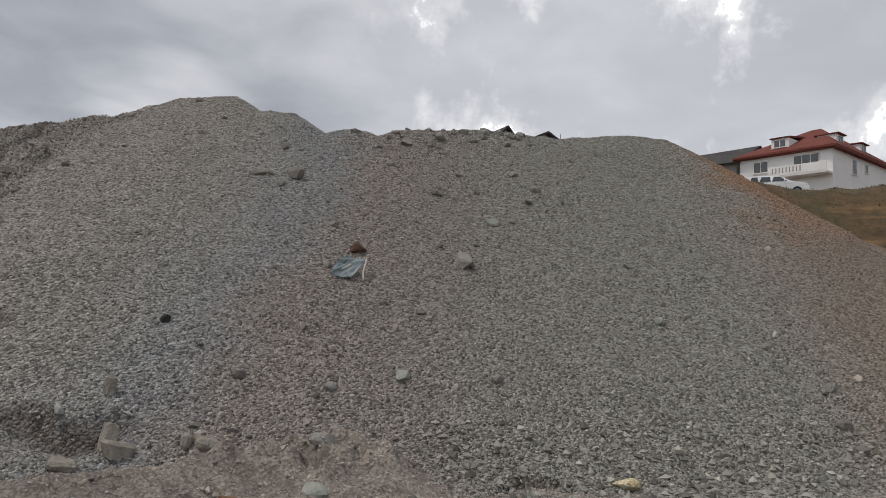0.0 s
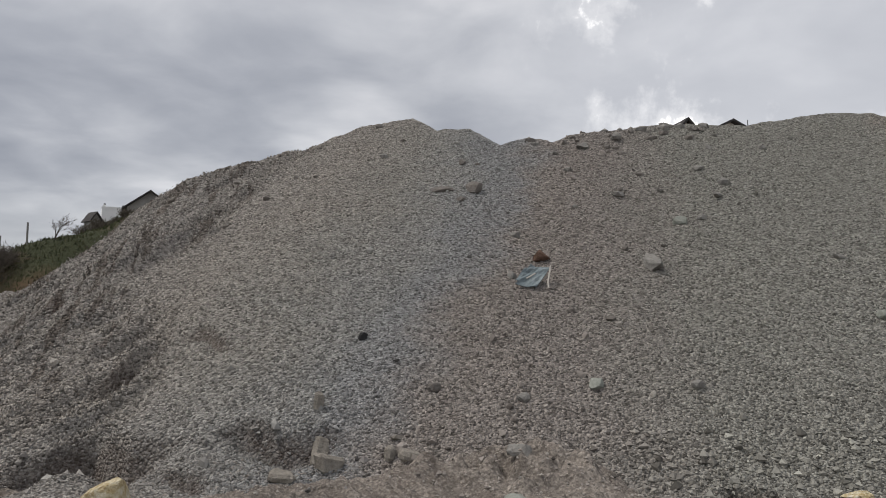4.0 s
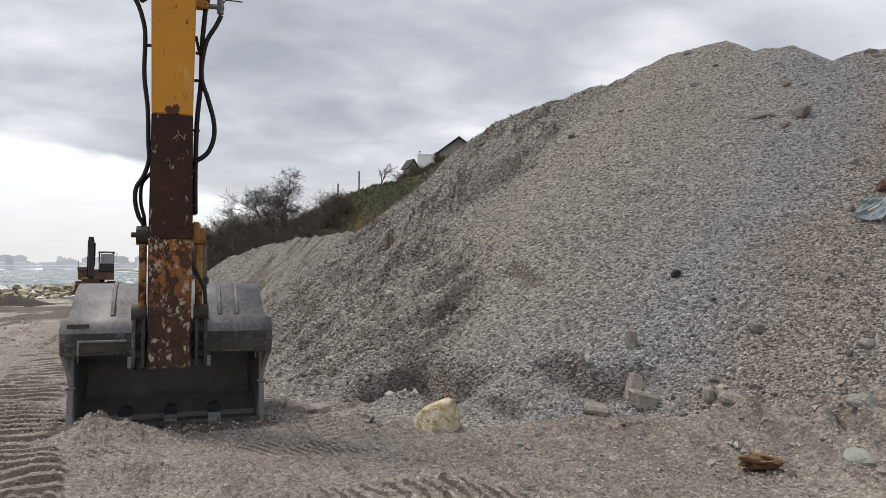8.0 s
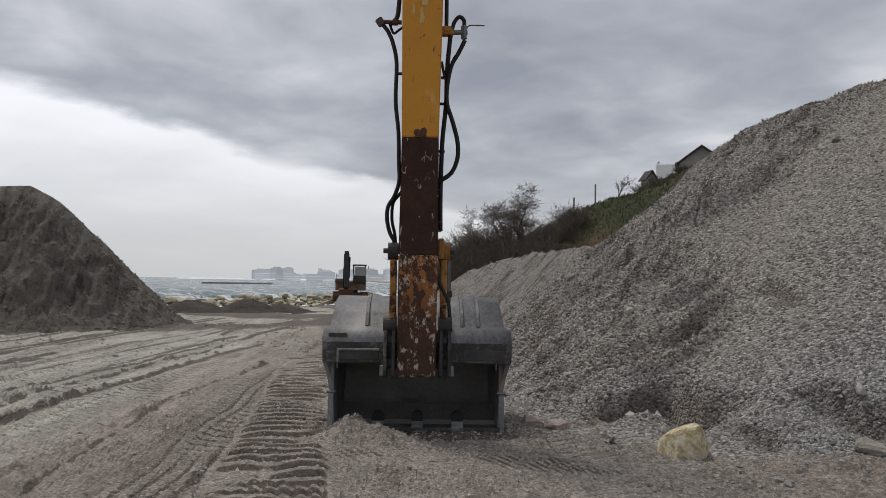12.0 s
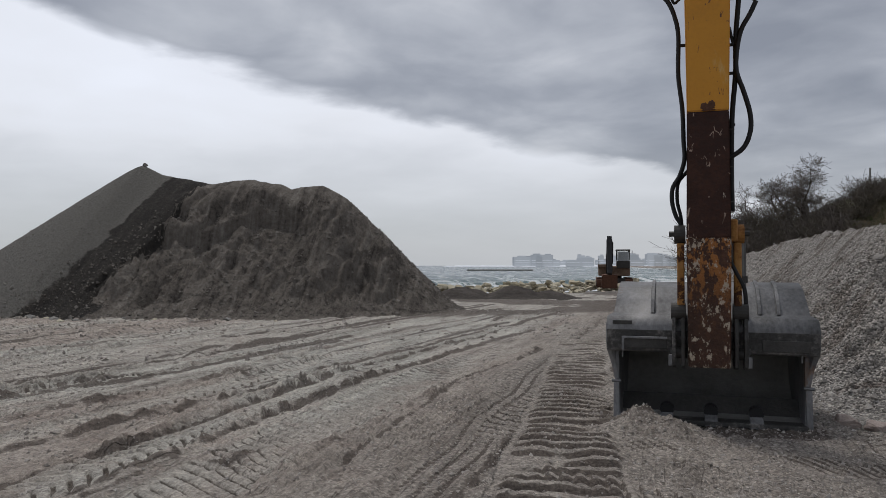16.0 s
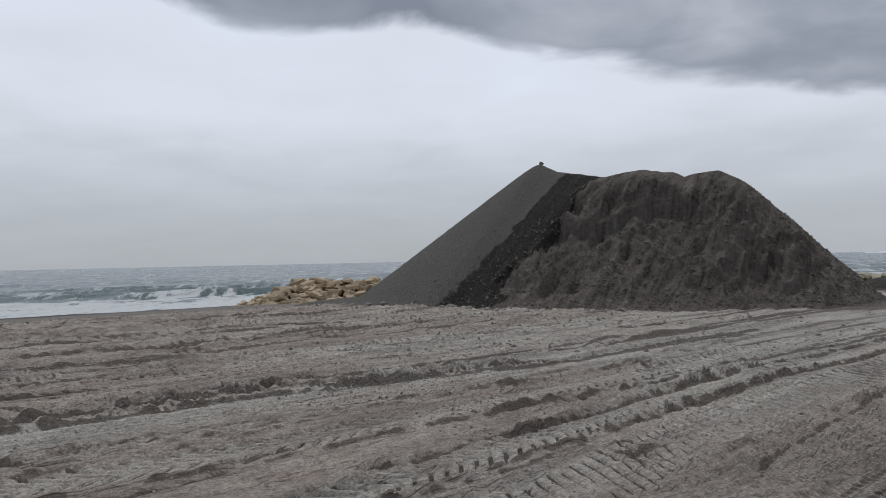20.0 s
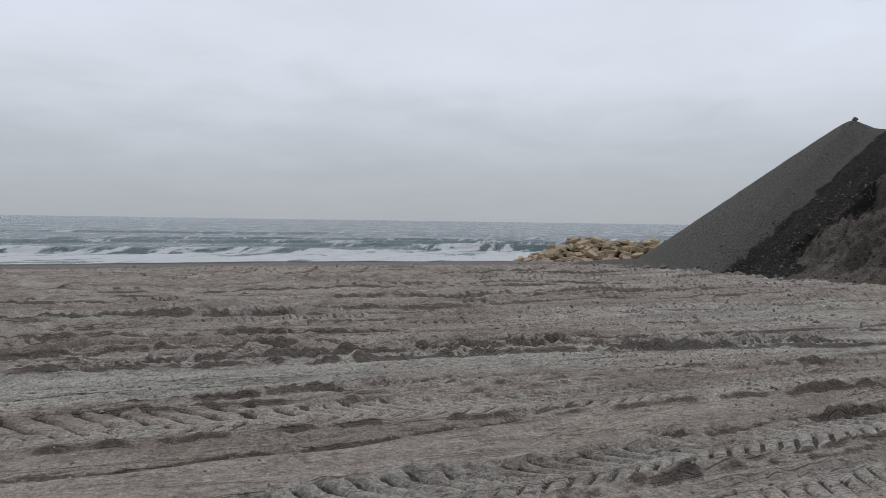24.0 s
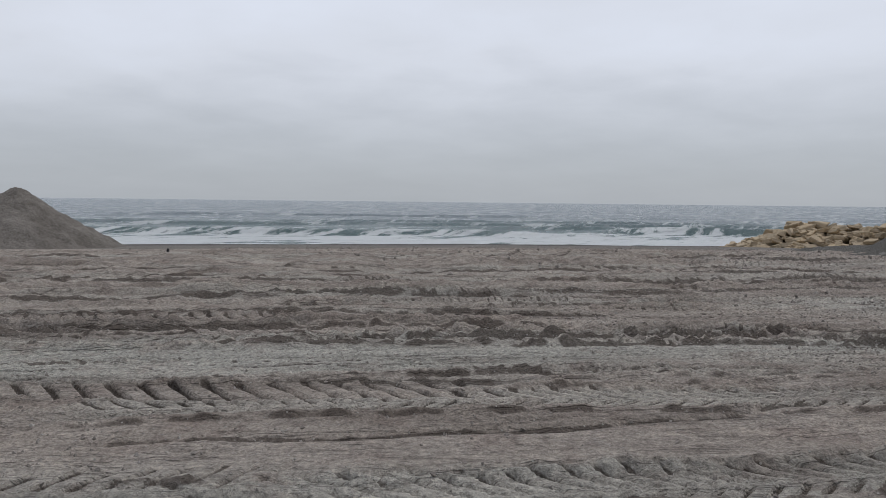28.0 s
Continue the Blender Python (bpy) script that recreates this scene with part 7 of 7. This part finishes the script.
def white_villa():
    t = thing("white_villa", pose(-58.9, 116.0, 12.0, rz=30), "flat-roofed white house with two chimneys on the hilltop", "house")
    z0 = ground_z(-58.9, 116.0) - 13.0
    part("wall", box(3.4, 3.4, 8.95 - z0, (0, 0, (8.95 + z0) / 2), 0.03), WHITE_WALL, t)
    part("parapet", box(3.5, 0.2, 0.25, (0, -1.65, 9.0), 0.02), WHITE_WALL, t)
    for x, h in ((-1.3, 9.45), (1.4, 9.3)):
        c = part("chimney", box(0.4, 0.4, h - 8.8, (x, -1.2, (h + 8.8) / 2), 0.02), WHITE_WALL, t)
        part("chimney_cap", box(0.28, 0.28, 0.22, (x, -1.2, h + 0.10), 0.05), DARK_STEEL, c)
    return t


white_villa()
gable_house("garden_pavilion", -52.0, 97.1, 60, 1.5, 1.5, 16.3, 17.3, GREY_WALL, DARK_ROOF, "small grey pavilion with a dark roof on the hilltop", over=0.25)


def car(x, y, z, turn, size, label):
    """Local: y along the car, front at -y."""
    t = thing("hatchback_car", pose(x, y, z, rz=turn) @ Matrix.Scale(size, 4), label, "car")
    side = [(-2.1, 0.32), (2.05, 0.32), (2.12, 0.75), (2.05, 1.0), (1.75, 1.40), (0.9, 1.50), (-0.2, 1.46), (-1.0, 1.0), (-1.9, 0.86), (-2.15, 0.62)]
    bm = prism(side, 1.72)
    for v in bm.verts:
        if v.co.z > 1.05:
            v.co.x *= 0.82
    bmesh.ops.bevel(bm, geom=bm.edges[:], offset=0.05, segments=2, affect="EDGES")
    body = part("body", bm, CAR_WHITE, t, "white body")
    for s in (-1, 1):
        for y0, y1 in ((-0.75, 0.25), (0.32, 1.05), (1.12, 1.65)):
            g = bmesh.new()
            ring = [g.verts.new((s * (0.868 - 0.13 * (zz - 1.0) / 0.4 * 1.0), yy, zz)) for yy, zz in ((y0, 1.0), (y1, 1.0), (y1 - 0.12, 1.36), (y0 + (0.45 if y0 < -0.5 else 0.06), 1.36))]
            g.faces.new(ring if s > 0 else ring[::-1])
            part("side_window", g, WINDOW_GLASS, body, "dark side window")
        for yy in (-1.35, 1.3):
            wheel = part("wheel", rod((s * 0.70, yy, 0.31), (s * 0.88, yy, 0.31), 0.31, sides=20), BLACK, t, "black tyre")
            part("rim", rod((s * 0.86, yy, 0.31), (s * 0.895, yy, 0.31), 0.19, sides=14), CHROME, wheel)
        part("headlight", box(0.35, 0.08, 0.14, (s * 0.6, -2.08, 0.70), 0.02), PALE_GLASS, t)
        part("door_mirror", box(0.16, 0.10, 0.12, (s * 0.92, -0.55, 1.05), 0.03), CAR_WHITE, t)
    part("windscreen", box(1.30, 0.02, 0.62, (0, -0.62, 1.24), 0, Matrix.Rotation(radians(-58), 4, "X")), WINDOW_GLASS, body)
    return t


car(29.9, 43.8, 10.55, 55, 0.92, "white hatchback parked at the edge of the cut bank")
car(-56.15, 97.0, ground_z(-56.15, 97.0), 62, 1.0, "white car parked on the hilltop among the houses")
# low white garden wall with posts
gw = thing("garden_wall", pose(-22.9, 36.2, ground_z(-22.9, 36.2) - 0.1, rz=60), "low white garden wall at the top of the grass slope", "wall")
part("wall", box(2.2, 0.2, 0.45, (0, 0, 0.22), 0.02), WHITE_WALL, gw)
for x, h in ((-1.1, 0.95), (0.2, 1.75), (1.1, 0.6)):
    part("post", rod((x, 0, 0), (x, 0, h), 0.05, sides=8), GREY_WALL, gw)

# ---- the far side of the bay ----
def skyline():
    rng = random.Random(3)
    far = 1400.0
    eye = Vector((-0.4, 0.0))
    def spot(az, d=far):
        return eye.x + math.cos(radians(az)) * d, eye.y + math.sin(radians(az)) * d
    for az0, az1, height, name in ((137.0, 147.6, 5.0, "far_coast"), (147.0, 152.5, 2.2, "far_headland")):
        n = 40
        tops, verts, faces = [], [], []
        for k in range(n + 1):
            az = az0 + (az1 - az0) * k / n
            x, y = spot(az, far + 40)
            h = height * (0.6 + 0.6 * noise.noise(Vector((k * 0.3, az0, 0)))) * min(1, 4 * (1 - k / n) + 0.15)
            bx, by = spot(az, far - 60)
            verts += [(bx, by, -2), (x, y, h)]
        faces = [(2 * k, 2 * k + 2, 2 * k + 3, 2 * k + 1) for k in range(n)]
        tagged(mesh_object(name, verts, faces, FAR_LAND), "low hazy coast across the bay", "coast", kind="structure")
    for k in range(46):
        az = rng.uniform(132.0, 147.3) if k else 146.6
        w, h = rng.uniform(10, 34), rng.uniform(7, 20)
        if 145.6 < az < 147.0:
            w, h = 30, 15
        x, y = spot(az, far + rng.uniform(-40, 60))
        t = thing("apartment_block", pose(x, y, 0, rz=az + 90), "pale hazy apartment block across the bay", "building", "buildings across the bay")
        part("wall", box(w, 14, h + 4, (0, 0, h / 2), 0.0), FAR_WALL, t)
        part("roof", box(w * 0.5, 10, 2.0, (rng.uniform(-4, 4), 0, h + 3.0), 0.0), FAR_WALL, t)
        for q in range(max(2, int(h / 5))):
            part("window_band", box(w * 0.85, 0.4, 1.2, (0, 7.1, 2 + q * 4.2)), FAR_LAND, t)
    mole = part("far_mole", box(26, 3, 0.8, (0, 0, -0.55), 0.1), GREY_STONE, None)
    mx, my = spot(148.3, 300)
    mole.matrix_world = pose(mx, my, 0, rz=148.3 + 90)
    tagged(mole, "low dark stone mole in the water", "breakwater")


skyline()
